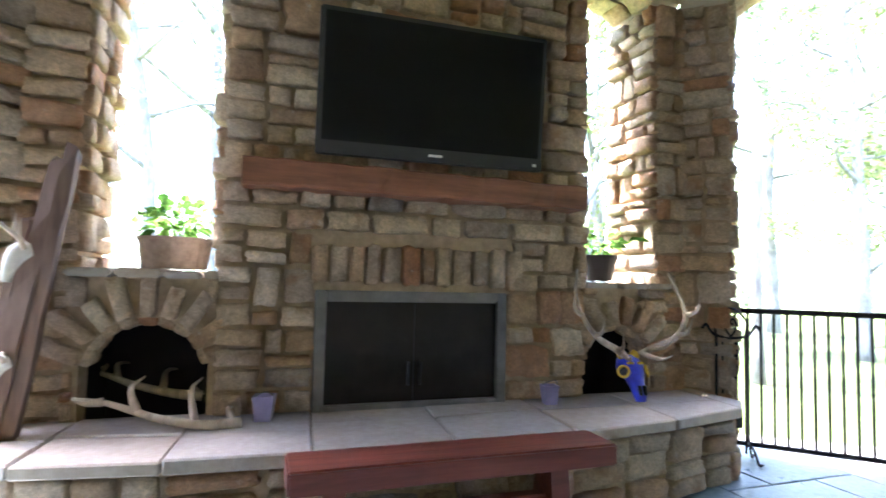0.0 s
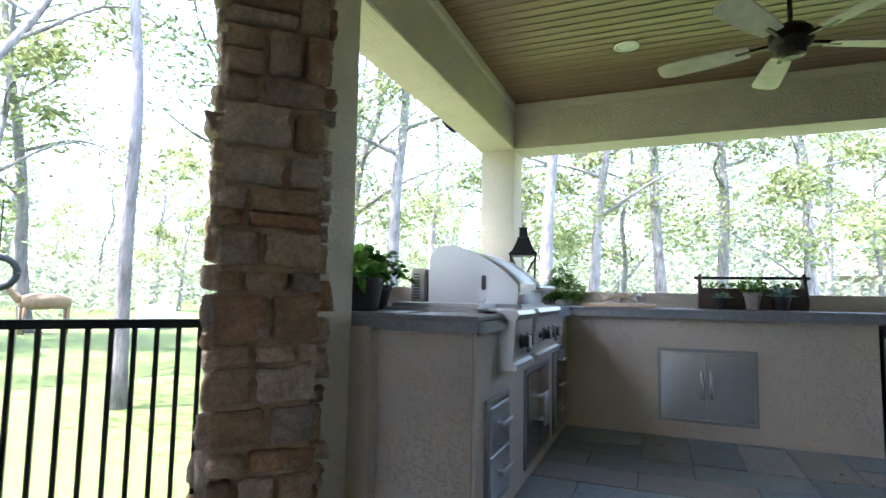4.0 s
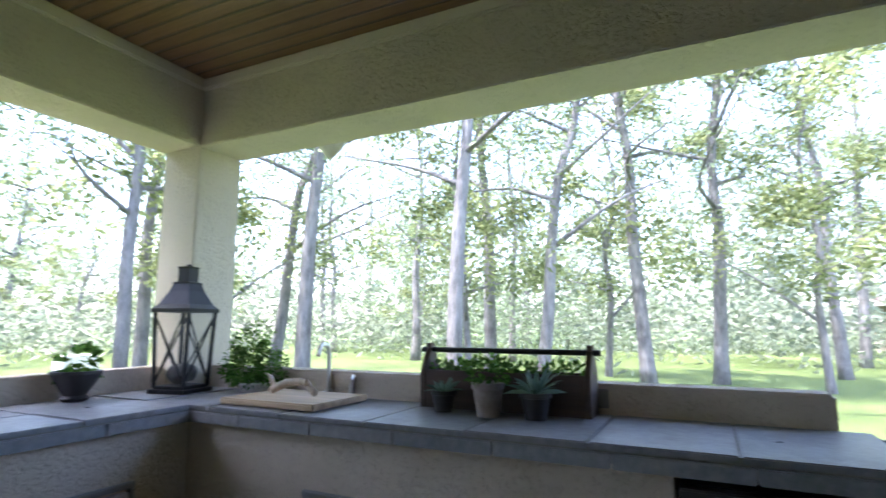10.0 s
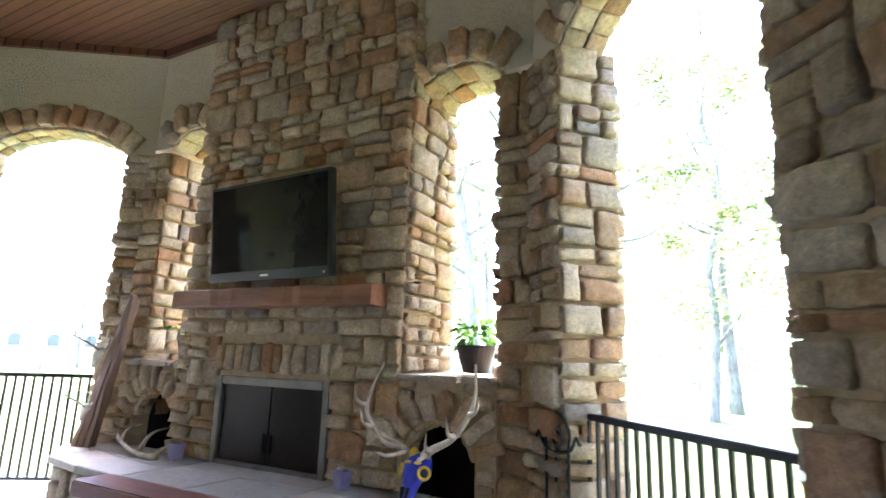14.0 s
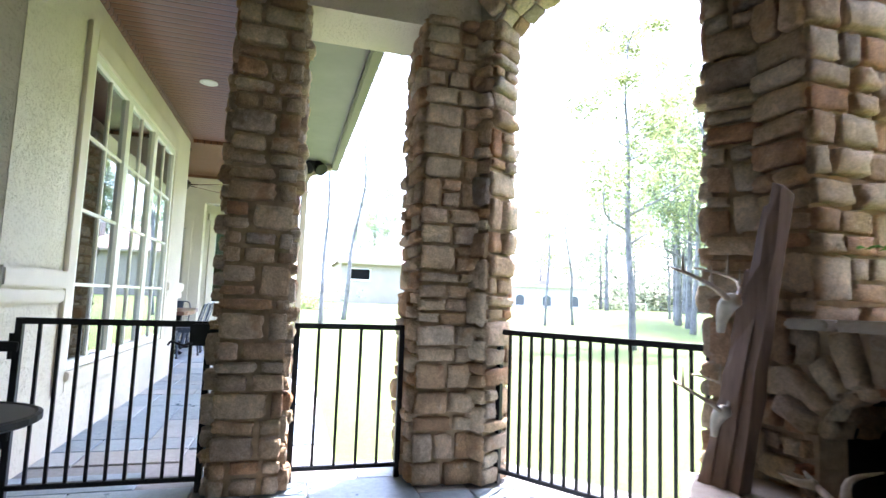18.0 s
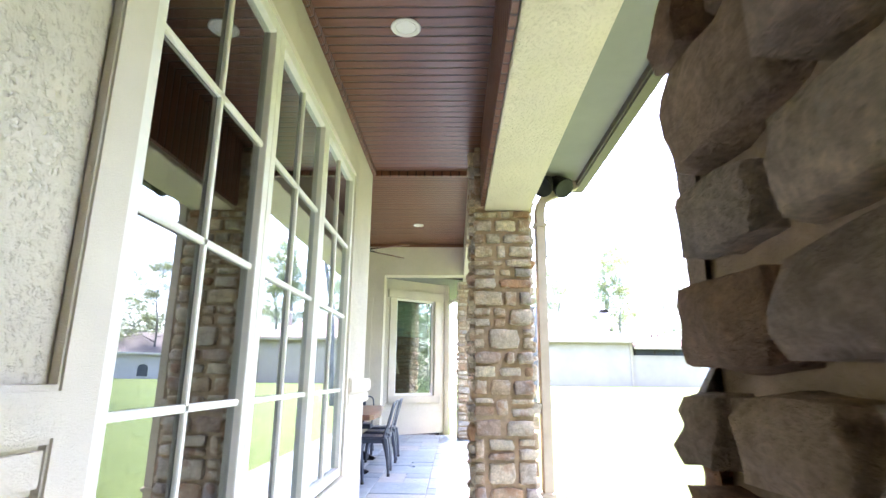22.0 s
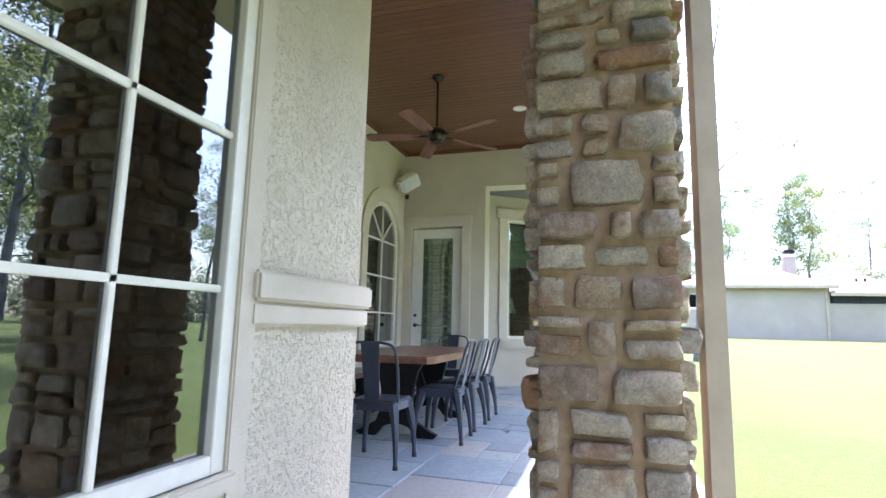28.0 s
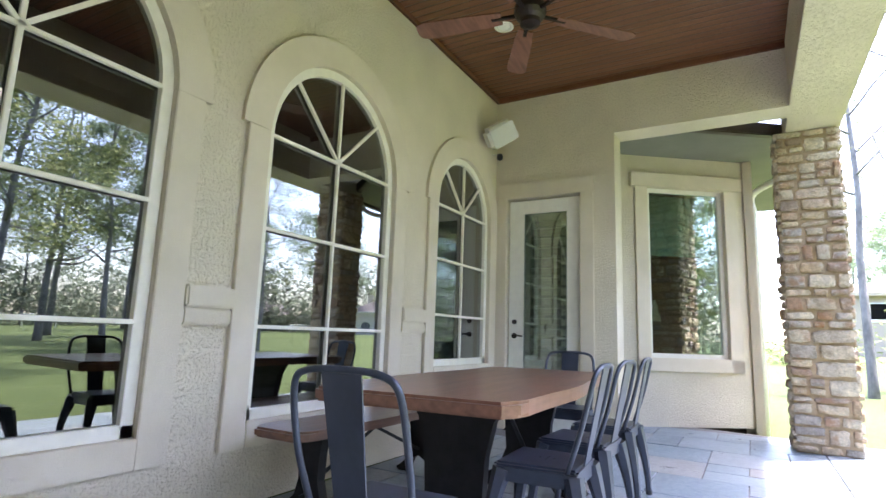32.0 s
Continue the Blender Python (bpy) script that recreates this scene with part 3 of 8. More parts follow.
ARCH_V, ARCH_R = 2.85, 0.22      # springing and rise of the tall arches
stone_block("column_1", "rough tan field-stone column at the room corner", [(-2.41, 1.49), (-2.41, 1.83), (-2.326, 1.885), (-2.446, 2.07), (-2.86, 1.9), (-2.86, 1.49)], 0, ARCH_V, 11)
corner_pier("column_2", NW_A, NW_B, (NEX, YN), 0.2, 0.22, ARCH_V, 21, "rough tan field-stone column beside the fireplace")
corner_pier("column_3", NW_B, NE_A, NE_B, 0.19, 0.27, ARCH_V, 31, "rough tan field-stone column between window and arch", T, 0.34)
p4 = along(NE_B, NE_A, 0.34)
stone_block("column_4", "rough tan field-stone column at the kitchen corner", [NE_B, (NE_B[0] + 0.19, NE_B[1] + 0.2), (p4[0] + 0.2, p4[1] + 0.2), p4], 0, ARCH_V, 41)
stone_block("column_5", "square brown field-stone column beside the iron gate", [(XW - 0.35, 0.39), (XW, 0.39), (XW, 0.735), (XW - 0.35, 0.735)], 0, 3.168, 51, depth=0.05, gap=0.018, kit=SPLIT)


def arched_wall(name, a, b, u0, u1, v, rise, z1, seed, label, flat=False, thick=None):
    """The plastered wall over an arch, with its ring of stones; a to b has the room on its right."""
    m, w = face_frame(a, b, 0)
    arc = arc_pts(u0, u1, v, rise) if not flat else [(u0, v), (u1, v)]
    top = thing(name, label, "wall", kind="structure")
    bm = bmesh.new()
    thick = thick or T
    prism(bm, [(-0.0, z1), (0, v), *arc, (w, v), (w, z1)], m, thick)
    part("plaster", bm, STUCCO, top)
    if not flat:
        STONE_ARCHES.append((top, a, b, u0, u1, v, rise, seed, thick))
    return top


STONE_ARCHES = []
w_nw = math.dist(NW_A, NW_B)
arched_wall("wall_northwest", NW_A, NW_B, 0.1, w_nw - 0.2, ARCH_V, ARCH_R, ZP, 61, "cream stucco wall over a stone-trimmed open arch", thick=T2)
w_ne = math.dist(NE_A, NE_B)
arched_wall("wall_northeast", NE_A, NE_B, 0.27, w_ne - 0.34, ARCH_V, ARCH_R, ZP, 62, "cream stucco wall over a stone-trimmed open arch", thick=T2)
bm = bmesh.new()
m_w, len_w = face_frame((XW, -1.2), NW_A, 0)
prism(bm, [(0, ZP), (0, 3.17), (1.62, 3.17), (1.62, 2.78), (len_w, 2.78), (len_w, ZP)], m_w, T)
tagged(part("wall_west", bm, STUCCO, None, "cream stucco header over the walk opening", "structure"), category="wall")
CHL, CHR, YC = -0.28, 1.64, 2.60      # chimney breast
SILL = 1.05
arched_wall("wall_north_left", (NWX, YN), (CHL, YN), 0.22, CHL - NWX, 2.9, 0.13, ZP, 64, "cream stucco wall over a small stone arch")
arched_wall("wall_north_right", (CHR, YN), (NEX, YN), 0.0, NEX - CHR - 0.19, 2.9, 0.13, ZP, 65, "cream stucco wall over a small stone arch")
# plain walls, mostly unseen, added to close the room on the house side
bm = bmesh.new()
solid(bm, [(XC + 0.002, YA - 0.004), (-1.1, -2.1), (2.44, -2.1), (2.44, -2.3), (-1.2, -2.3), (XC + 0.002, YA - 0.25)], 0, ZP)
part("wall_south", bm, STUCCO, None, "plain cream stucco wall added to close the house side", "structure")["category"] = "wall"
for z_a, z_b, out in ((1.06, 1.17, 0.055), (0.97, 1.06, 0.035)):
    m, w = face_frame((-1.1, -2.1), (XC, YA), z_a)
    bm = bmesh.new()
    box(bm, (0, 0, -0.05), (w + 0.02, z_b - z_a, out), 0.012, m)
    part("trim", bm, TRIM, None, "raised cream band on the house wall", "structure")["category"] = "trim"
bm = bmesh.new()
solid(bm, [(2.44, -2.1), (3.76, -2.6), (3.76, -2.8), (2.44, -2.3)], 0, ZP)
part("wall_southeast", bm, STUCCO, None, "plain cream stucco wall added to close the house side", "structure")["category"] = "wall"
bm = bmesh.new()
solid(bm, [(XW - 0.4, -2.4), (XE + 0.15, -2.9), (XE + 0.15, YD + 0.2), (NEX + 0.2, YN + 0.5), (NWX - 0.2, YN + 0.5), (XW - 0.4, YD + 0.3)], ZP, ZP + 0.1)
part("ceiling_1", bm, CEIL_X, None, "stained reddish-brown wood plank ceiling", "structure")["category"] = "ceiling"
for a, b in ((NW_A, NW_B), ((NWX, YN), (CHL, YN)), ((CHR, YN), (NEX, YN)), (NE_A, NE_B), ((XW, YA), NW_A)):
    m, w = face_frame(a, b, ZP - 0.07)
    bm = bmesh.new()
    prism(bm, [(0, 0), (0, 0.07), (w, 0.07), (w, 0)], m @ Matrix.Translation((0, 0, 0.04)), 0.04)
    part("trim", bm, CEIL_X, None, "brown crown moulding under the ceiling", "structure")["category"] = "trim"
bm = bmesh.new()
solid(bm, [(XE - 0.0, -2.8), (XE + 0.34, -2.8), (XE + 0.34, KY + 0.31), (XE + 0.045, NE_B[1] + 0.01)], 2.72, ZP)
part("wall_east", bm, STUCCO, None, "cream stucco header between room and kitchen", "structure")["category"] = "wall"

# ---------------------------------------------------------------- kitchen porch
def shell(name, a, b, mat, label, category, bevel=0.006):
    bm = bmesh.new()
    box(bm, a, b, bevel)
    return tagged(part(name, bm, mat, None, label, "structure"), category=category)


shell("beam_north", (4.1, KY, ZKB), (KX, KY + KT, ZK + 0.3), STUCCO, "cream stucco beam over the kitchen opening", "beam")
shell("beam_east", (KX, -4.3, ZKB), (KX + KT, KY + KT, ZK + 0.3), STUCCO, "cream stucco beam over the kitchen opening", "beam")
shell("pillar_corner", (KX + 0.003, KY + 0.003, 0), (KX + KT - 0.003, KY + KT - 0.003, ZKB + 0.01), STUCCO, "square cream stucco corner pillar", "pillar")
bm = bmesh.new()
solid(bm, [(3.8, 1.385), (4.1, 1.402), (4.1, 1.72), (4.0, 1.72), (3.985, 1.58)], 0, ZP - 0.01)
tagged(part("pillar_west", bm, STUCCO, None, "cream stucco pier joined to the stone column", "structure"), category="pillar")
shell("pillar_south", (KX + 0.003, -2.8, 0), (KX + KT - 0.003, -2.37, ZKB + 0.01), STUCCO, "square cream stucco pillar beside the side gate", "pillar")
shell("ceiling_2", (XE + 0.3, -4.3, ZK), (KX + 0.1, KY + 0.1, ZK + 0.08), CEIL_K, "varnished brown wood plank kitchen ceiling", "ceiling", 0)
shell("wall_kitchen_south", (XE + 0.3, -4.5, 0), (KX + KT, -4.3, ZK + 0.3), STUCCO, "plain cream stucco wall added to close the house side", "wall")
# unseen wall added to keep south-east light off the counter fronts
shell("wall_kitchen_light_block", (KX + 0.003, -4.3, 0), (KX + KT - 0.003, -2.8, ZKB + 0.01), STUCCO, "plain cream stucco wall added to close the house side", "wall")
shell("wall_kitchen_west", (XE + 0.1, -4.5, 0), (XE + 0.3, -2.7, ZK + 0.9), STUCCO, "plain cream stucco wall added to close the house side", "wall")
shell("trim", (4.1, KY - 0.03, ZK - 0.07), (KX - 0.03, KY, ZK), TRIM, "cream crown trim under the ceiling", "trim", 0.008)
shell("trim", (KX - 0.03, -4.3, ZK - 0.07), (KX, KY, ZK), TRIM, "cream crown trim under the ceiling", "trim", 0.008)
shell("pillar_cap", (KX - 0.05, -2.8, 1.0), (KX + KT + 0.05, -2.27, 1.2), TRIM, "raised cream band round the pillar", "trim", 0.02)
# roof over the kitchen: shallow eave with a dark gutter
# soffit tan is darkened to grey: shade under the eaves is in the colour
shell("roof_kitchen", (3.92, KY + KT, ZK - 0.04), (KX + 1.0, KY + 0.62, ZK + 0.06), mat_plain("soffit_tan_shaded", (0.19, 0.19, 0.175), 0.8, var=0.08, scale=3), "tan boarded eave over the kitchen, greyed in colour for shade", "eave", 0)
shell("roof_kitchen_east", (KX + KT, -5.0, ZK - 0.04), (KX + 1.0, KY + KT, ZK + 0.06), bpy.data.materials["soffit_tan_shaded"], "tan boarded eave over the kitchen, greyed in colour for shade", "eave", 0)
GUTTER = mat_plain("gutter_bronze", (0.06, 0.045, 0.035), 0.4, 0.3)
shell("gutter_north", (3.92, KY + 0.62, ZK - 0.07), (KX + 1.1, KY + 0.72, ZK + 0.07), GUTTER, "dark bronze roof gutter", "gutter", 0.015)
shell("gutter_east", (KX + 1.0, -5.0, ZK - 0.07), (KX + 1.1, KY + 0.62, ZK + 0.07), GUTTER, "dark bronze roof gutter", "gutter", 0.015)
shell("gutter_end", (3.88, KY + KT + 0.1, ZK - 0.1), (3.92, KY + 0.72, ZK + 0.16), GUTTER, "dark bronze eave end board", "gutter", 0.01)

# ---------------------------------------------------------------- walk along the house
def house_wall():
    """North wall of the house with one tall grouped window."""
    top = thing("wall_house", "cream stucco house wall with a raised band and a large window", "wall", kind="structure")
    x0, x1, z0, z1 = WIN_A
    for a, b in (((XA, YA - 0.3, 0), (x0, YA, ZD)), ((x1, YA - 0.3, 0), (XC, YA, ZP)), ((x0, YA - 0.3, 0), (x1, YA, z0)), ((x0, YA - 0.3, z1), (x1, YA, ZD))):
        bm = bmesh.new()
        box(bm, a, b)
        part("plaster", bm, STUCCO, top)
    # smooth surround of the window, then the two-step band at sill height
    for a, b in (((x0 - 0.1, YA, z0 - 0.14), (x0, YA + 0.03, z1 + 0.16)), ((x1, YA, z0 - 0.14), (x1 + 0.13, YA + 0.03, z1 + 0.16)),
                 ((x0, YA, z1), (x1, YA + 0.03, z1 + 0.16)), ((x0, YA, z0 - 0.14), (x1, YA + 0.03, z0))):
        bm = bmesh.new()
        box(bm, a, b, 0.006)
        part("surround", bm, TRIM, top)
    for xa, xb in ((XA - 0.055, x0 - 0.065), (x1 + 0.14, XC + 0.055)):
        for z_a, z_b, out in ((1.06, 1.17, 0.055), (0.97, 1.06, 0.035)):
            bm = bmesh.new()
            box(bm, (xa, YA - 0.05, z_a), (xb, YA + out, z_b), 0.012)
            part("band", bm, TRIM, top)
    return top


WIN_A = (-6.195, -3.43, 0.51, 2.73)
house_wall()
shell("ceiling_3", (XA - 0.02, YA - 0.05, ZW), (-2.6, 0.8, ZW + 0.08), CEIL_Y, "glossy red-brown wood plank porch ceiling", "ceiling", 0)
shell("ceiling_4", (XD - 0.1, YS - 0.1, ZD), (XA - 0.02, 0.8, ZD + 0.08), CEIL_Y, "stained brown wood plank dining porch ceiling", "ceiling", 0)
shell("trim", (XA - 0.05, YA, ZW - 0.06), (-2.7, YA + 0.03, ZW), CEIL_Y, "brown crown moulding under the porch ceiling", "trim", 0.008)
shell("trim", (XD, YS, ZD - 0.06), (XA, YS + 0.03, ZD), CEIL_X, "brown crown moulding under the porch ceiling", "trim", 0.008)
shell("trim", (XD, YS + 0.03, ZD - 0.06), (XD + 0.03, 0.35, ZD), CEIL_Y, "brown crown moulding under the porch ceiling", "trim", 0.008)
shell("trim", (XA - 0.06, YA - 0.04, ZW - 0.05), (XA - 0.02, 0.38, ZD), CEIL_X, "brown board between two ceiling heights", "trim", 0.004)
shell("beam_walk", (-6.6, 0.38, ZB), (-2.9, 0.76, ZD), STUCCO, "cream stucco porch beam over the walk", "beam")
shell("beam_dining", (-13.7, 0.3, 3.11), (-6.602, 0.76, ZD), STUCCO, "cream stucco porch beam over the dining area", "beam")
shell("beam_fascia", (XA + 0.6, 0.345, ZB + 0.03), (-2.9, 0.378, ZW), CEIL_Y, "brown board beside the porch beam", "trim", 0.004)
# eave of the house with gutter and flood lamp end
# same tan with the eave shade mixed into its colour
SOFFIT = bpy.data.materials["soffit_tan_shaded"]
shell("eave", (-6.83, 0.76, 2.89), (-2.75, 1.2, 2.93), SOFFIT, "tan boarded eave soffit along the porch, greyed in colour for shade", "eave", 0)
shell("gutter", (-6.86, 1.2, 2.83), (-2.75, 1.3, 2.97), GUTTER, "dark bronze roof gutter", "gutter", 0.015)
shell("eave_end", (-6.9, 0.76, 2.84), (-6.83, 1.3, 2.97), GUTTER, "dark bronze roof gutter end", "gutter", 0.01)
shell("roof_slope", (-15.0, -4.0, ZP + 0.15), (4.4, 1.0, ZP + 0.25), mat_plain("roof_shingle", (0.12, 0.08, 0.07), 0.9, scale=30), "dark shingle roof over the porch", "roof", 0)
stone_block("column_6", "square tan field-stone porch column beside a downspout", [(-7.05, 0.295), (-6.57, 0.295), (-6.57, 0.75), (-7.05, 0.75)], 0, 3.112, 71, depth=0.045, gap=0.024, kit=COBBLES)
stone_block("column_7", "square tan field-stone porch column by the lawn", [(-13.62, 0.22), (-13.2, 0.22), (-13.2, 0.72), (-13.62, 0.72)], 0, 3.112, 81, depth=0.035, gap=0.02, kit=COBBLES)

# ---------------------------------------------------------------- dining porch walls
shell("wall_dining_east", (XA, YS, 0), (XA + 0.3, YA - 0.3, ZD), STUCCO, "cream stucco return wall", "wall")


def wall_with_holes(name, a, b, z1, holes, label, thick=0.25):
    """A wall from a to b (seen face on the right) with openings (u0, u1, v0, v1, rise); a rise gives a round head."""
    m, w = face_frame(a, b, 0)
    top = thing(name, label, "wall", kind="structure")
    u = 0.0
    for u0, u1, v0, v1, rise in sorted(holes):
        bm = bmesh.new()
        prism(bm, [(u, 0), (u, z1), (u0, z1), (u0, 0)], m, thick)
        part("plaster", bm, STUCCO, top)
        if v0 > 0:
            bm = bmesh.new()
            prism(bm, [(u0, 0), (u0, v0), (u1, v0), (u1, 0)], m, thick)
            part("plaster", bm, STUCCO, top)
        bm = bmesh.new()
        arc = arc_pts(u0, u1, v1 - rise, rise, 20) if rise else [(u0, v1), (u1, v1)]
        prism(bm, [(u0, z1), *arc, (u1, z1)], m, thick)
        part("plaster", bm, STUCCO, top)
        u = u1
    if w - u > 0.01:
        bm = bmesh.new()
        prism(bm, [(u, 0), (u, z1), (w, z1), (w, 0)], m, thick)
        part("plaster", bm, STUCCO, top)
    return top, m


# arched windows: middle x, half width, sill, springing
ARCHED = [(-11.72, 0.57, 0.68, 2.18), (-9.8, 0.66, 0.45, 2.14), (-7.87, 0.66, 0.45, 2.14)]
WALL_S, FRAME_S = wall_with_holes("wall_dining_south", (XA, YS), (XD, YS), ZD, [(XA - x - h, XA - x + h, s, t + h, h) for x, h, s, t in ARCHED], "cream stucco wall with three arched windows")
# west wall: door, then the wide opening towards the bay
DOOR_Y, DOOR_Z = (-2.42, -1.6), 2.5
WALL_W, FRAME_W = wall_with_holes("wall_dining_west", (XD, YS), (XD, 0.36), ZD, [(DOOR_Y[0] - YS, DOOR_Y[1] - YS, 0, DOOR_Z, 0), (-1.24 - YS, 0.36 - YS, 0, 3.11, 0)], "cream stucco wall with a glazed door", 0.3)

# ---------------------------------------------------------------- fireplace
IRON_GREY = mat_plain("grey_iron", (0.2, 0.19, 0.18), 0.45, 0.7, 0.2)
# black for the firebox soot and for the shade in the wood niches
FIRE_SHADE_BLACK = mat_plain("soot_and_niche_shade", (0.012, 0.01, 0.009), 0.8)
BEAM_WOOD = mat_wood("hewn_beam", (0.24, 0.1, 0.05), 0, 0.6)
RED_WOOD = mat_wood("red_stained_wood", (0.2, 0.055, 0.035), 0, 0.35)
OLD_WOOD = mat_wood("weathered_wood", (0.17, 0.11, 0.08), 2, 0.85)


def fireplace():
    top = thing("fireplace", "tall tan field-stone fireplace with dark glass doors", "fireplace", kind="structure")
    x0, x1, z0, z1 = 0.145, 1.16, 0.39, 0.975
    bm = bmesh.new()
    m = face_frame((CHL, YC), (CHR, YC))[0]
    a, b = x0 - CHL, x1 - CHL
    prism(bm, [(0, 0), (0, ZP), (CHR - CHL, ZP), (CHR - CHL, 0), (b, 0), (b, z1), (a, z1), (a, 0)], m, 0.62)
    part("core", bm, MORTAR, top)
    bm = bmesh.new()
    box(bm, (x0, YC + 0.45, 0.3), (x1, YC + 0.5, z1 + 0.02))
    box(bm, (x0 - 0.001, YC + 0.02, 0.3), (x0 + 0.02, YC + 0.45, z1))
    box(bm, (x1 - 0.02, YC + 0.02, 0.3), (x1 + 0.001, YC + 0.45, z1))
    part("firebox", bm, FIRE_SHADE_BLACK, top, "sooty black firebox")
    for p, q in (((x0, YC - 0.035, z0), (x0 + 0.055, YC + 0.02, z1)), ((x1 - 0.055, YC - 0.035, z0), (x1, YC + 0.02, z1)),
                 ((x0 + 0.055, YC - 0.035, z1 - 0.055), (x1 - 0.055, YC + 0.02, z1)), ((x0 + 0.055, YC - 0.035, z0), (x1 - 0.055, YC + 0.02, z0 + 0.03))):
        bm = bmesh.new()
        box(bm, p, q, 0.006)
        part("frame", bm, IRON_GREY, top, "grey steel firebox frame")
    mid = (x0 + x1) / 2
    for p, q in ((x0 + 0.055, mid - 0.004), (mid + 0.004, x1 - 0.055)):
        bm = bmesh.new()
        box(bm, (p, YC - 0.005, z0 + 0.03), (q, YC + 0.005, z1 - 0.055), 0.002)
        d = part("glass_door", bm, GLASS_DARK, top, "dark smoked glass door")
        bm = bmesh.new()
        hx = q - 0.035 if q < mid else p + 0.02
        box(bm, (hx, YC - 0.03, 0.5), (hx + 0.014, YC - 0.008, 0.62), 0.004)
        part("handle", bm, BLACK, d)
    bm = bmesh.new()
    box(bm, (x0 + 0.06, YC - 0.004 + 0.015, z1 - 0.09), (x1 - 0.06, YC + 0.02, z1 - 0.06), 0.003)
    part("hood", bm, BLACK, top)
    # stones: face with soldier course, then the two cheeks
    rs = random.Random(7)
    u = a - 0.03
    while u < b + 0.03:
        w = rs.uniform(0.075, 0.125)
        put_stone(top, m, u + w / 2, z1 + 0.02 + 0.11, w - 0.012, 0.2 * rs.uniform(0.9, 1.1), 0.055, rs)
        u += w

    def free(v):
        if v < z1 + 0.02:
            return [(0, a - 0.015), (b + 0.015, CHR - CHL)]
        if v < z1 + 0.235:
            return [(0, a - 0.04), (b + 0.05, CHR - CHL)]
        return [(0, CHR - CHL)]

    STONE_JOBS.append((top, (CHL, YC), (CHR, YC), 0.4, ZP, free, 91, 0.055, 0.02))
    STONE_JOBS.append((top, (CHR, YC), (CHR, YC + 0.62), SILL, ZP, None, 92, 0.05, 0.0))
    STONE_JOBS.append((top, (CHL, YC + 0.62), (CHL, YC), SILL, ZP, None, 93, 0.05, 0.0))
    return top


GLASS_DARK = mat_plain("smoked_glass", (0.02, 0.016, 0.013), 0.12)
GLASS_DARK.node_tree.nodes["Principled BSDF"].inputs["Specular IOR Level"].default_value = 0.2
fireplace()


RING = 0.17                    # length of the arch stones round the niches


def niche_wall(name, x0, x1, n0, n1, spring, rise, seed, label):
    """Low wall under a side window with an arched wood niche."""
    top = thing(name, label, "wall", kind="structure")
    m = face_frame((x0, YC + 0.02), (x1, YC + 0.02))[0]
    arc = arc_pts(n0 - x0, n1 - x0, spring, rise, 16)
    bm = bmesh.new()
    w = x1 - x0
    prism(bm, [(0, 0), (0, SILL - 0.03), (w, SILL - 0.03), (w, 0), (n1 - x0, 0), *arc[::-1], (n0 - x0, 0)], m, 0.14)
    part("core", bm, MORTAR, top)
    # black back, sides and top stand in for shade inside the niche
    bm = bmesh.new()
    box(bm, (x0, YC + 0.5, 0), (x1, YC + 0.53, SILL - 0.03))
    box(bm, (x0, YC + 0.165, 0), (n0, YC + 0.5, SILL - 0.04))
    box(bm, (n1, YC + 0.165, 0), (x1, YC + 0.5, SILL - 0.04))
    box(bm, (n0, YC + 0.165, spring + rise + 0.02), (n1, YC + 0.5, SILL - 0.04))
    part("niche_shade_liner", bm, FIRE_SHADE_BLACK, top, "black liner standing in for shade inside the wood niche")

    def free(v):
        if v < spring:
            return [(0, n0 - x0 - 0.01), (n1 - x0 + 0.01, w)]
        if v < spring + rise + RING:
            c, half = (n0 + n1) / 2 - x0, (n1 - n0) / 2 + RING
            hw = half * math.sqrt(max(0.0, 1 - ((v - spring) / (rise + RING)) ** 2))
            return [(0, c - hw), (c + hw, w)]
        return [(0, w)]

    # low courses, so that they close up to the arch stones
    STONE_JOBS.append((top, (x0, YC + 0.02), (x1, YC + 0.02), 0.4, SILL - 0.03, free, seed, 0.05, 0.0, 0.014, 0.2))
    STONE_RINGS.append((top, (x0, YC + 0.02), (x1, YC + 0.02), n0 - x0, n1 - x0, spring, rise, seed + 5))
    rs = random.Random(seed)
    u = x0
    while u < x1 - 0.03:
        s = min(rs.uniform(0.13, 0.26), x1 - u)
        bm = bmesh.new()
        box(bm, (u + 0.005, YC - 0.05 - rs.uniform(0, 0.03), SILL - 0.035), (u + s - 0.005, YC + 0.58, SILL + rs.uniform(-0.005, 0.012)), 0.01)
        part("sill_stone", bm, FLAG, top)
        u += s
    return top


STONE_RINGS = []
niche_wall("wall_niche_1", NWX + 0.22, CHL, -0.83, -0.32, 0.63, 0.21, 301, "low stone wall with an arched firewood niche")
niche_wall("wall_niche_2", CHR, NEX - 0.19, 1.67, 2.13, 0.6, 0.2, 311, "low stone wall with an arched firewood niche")


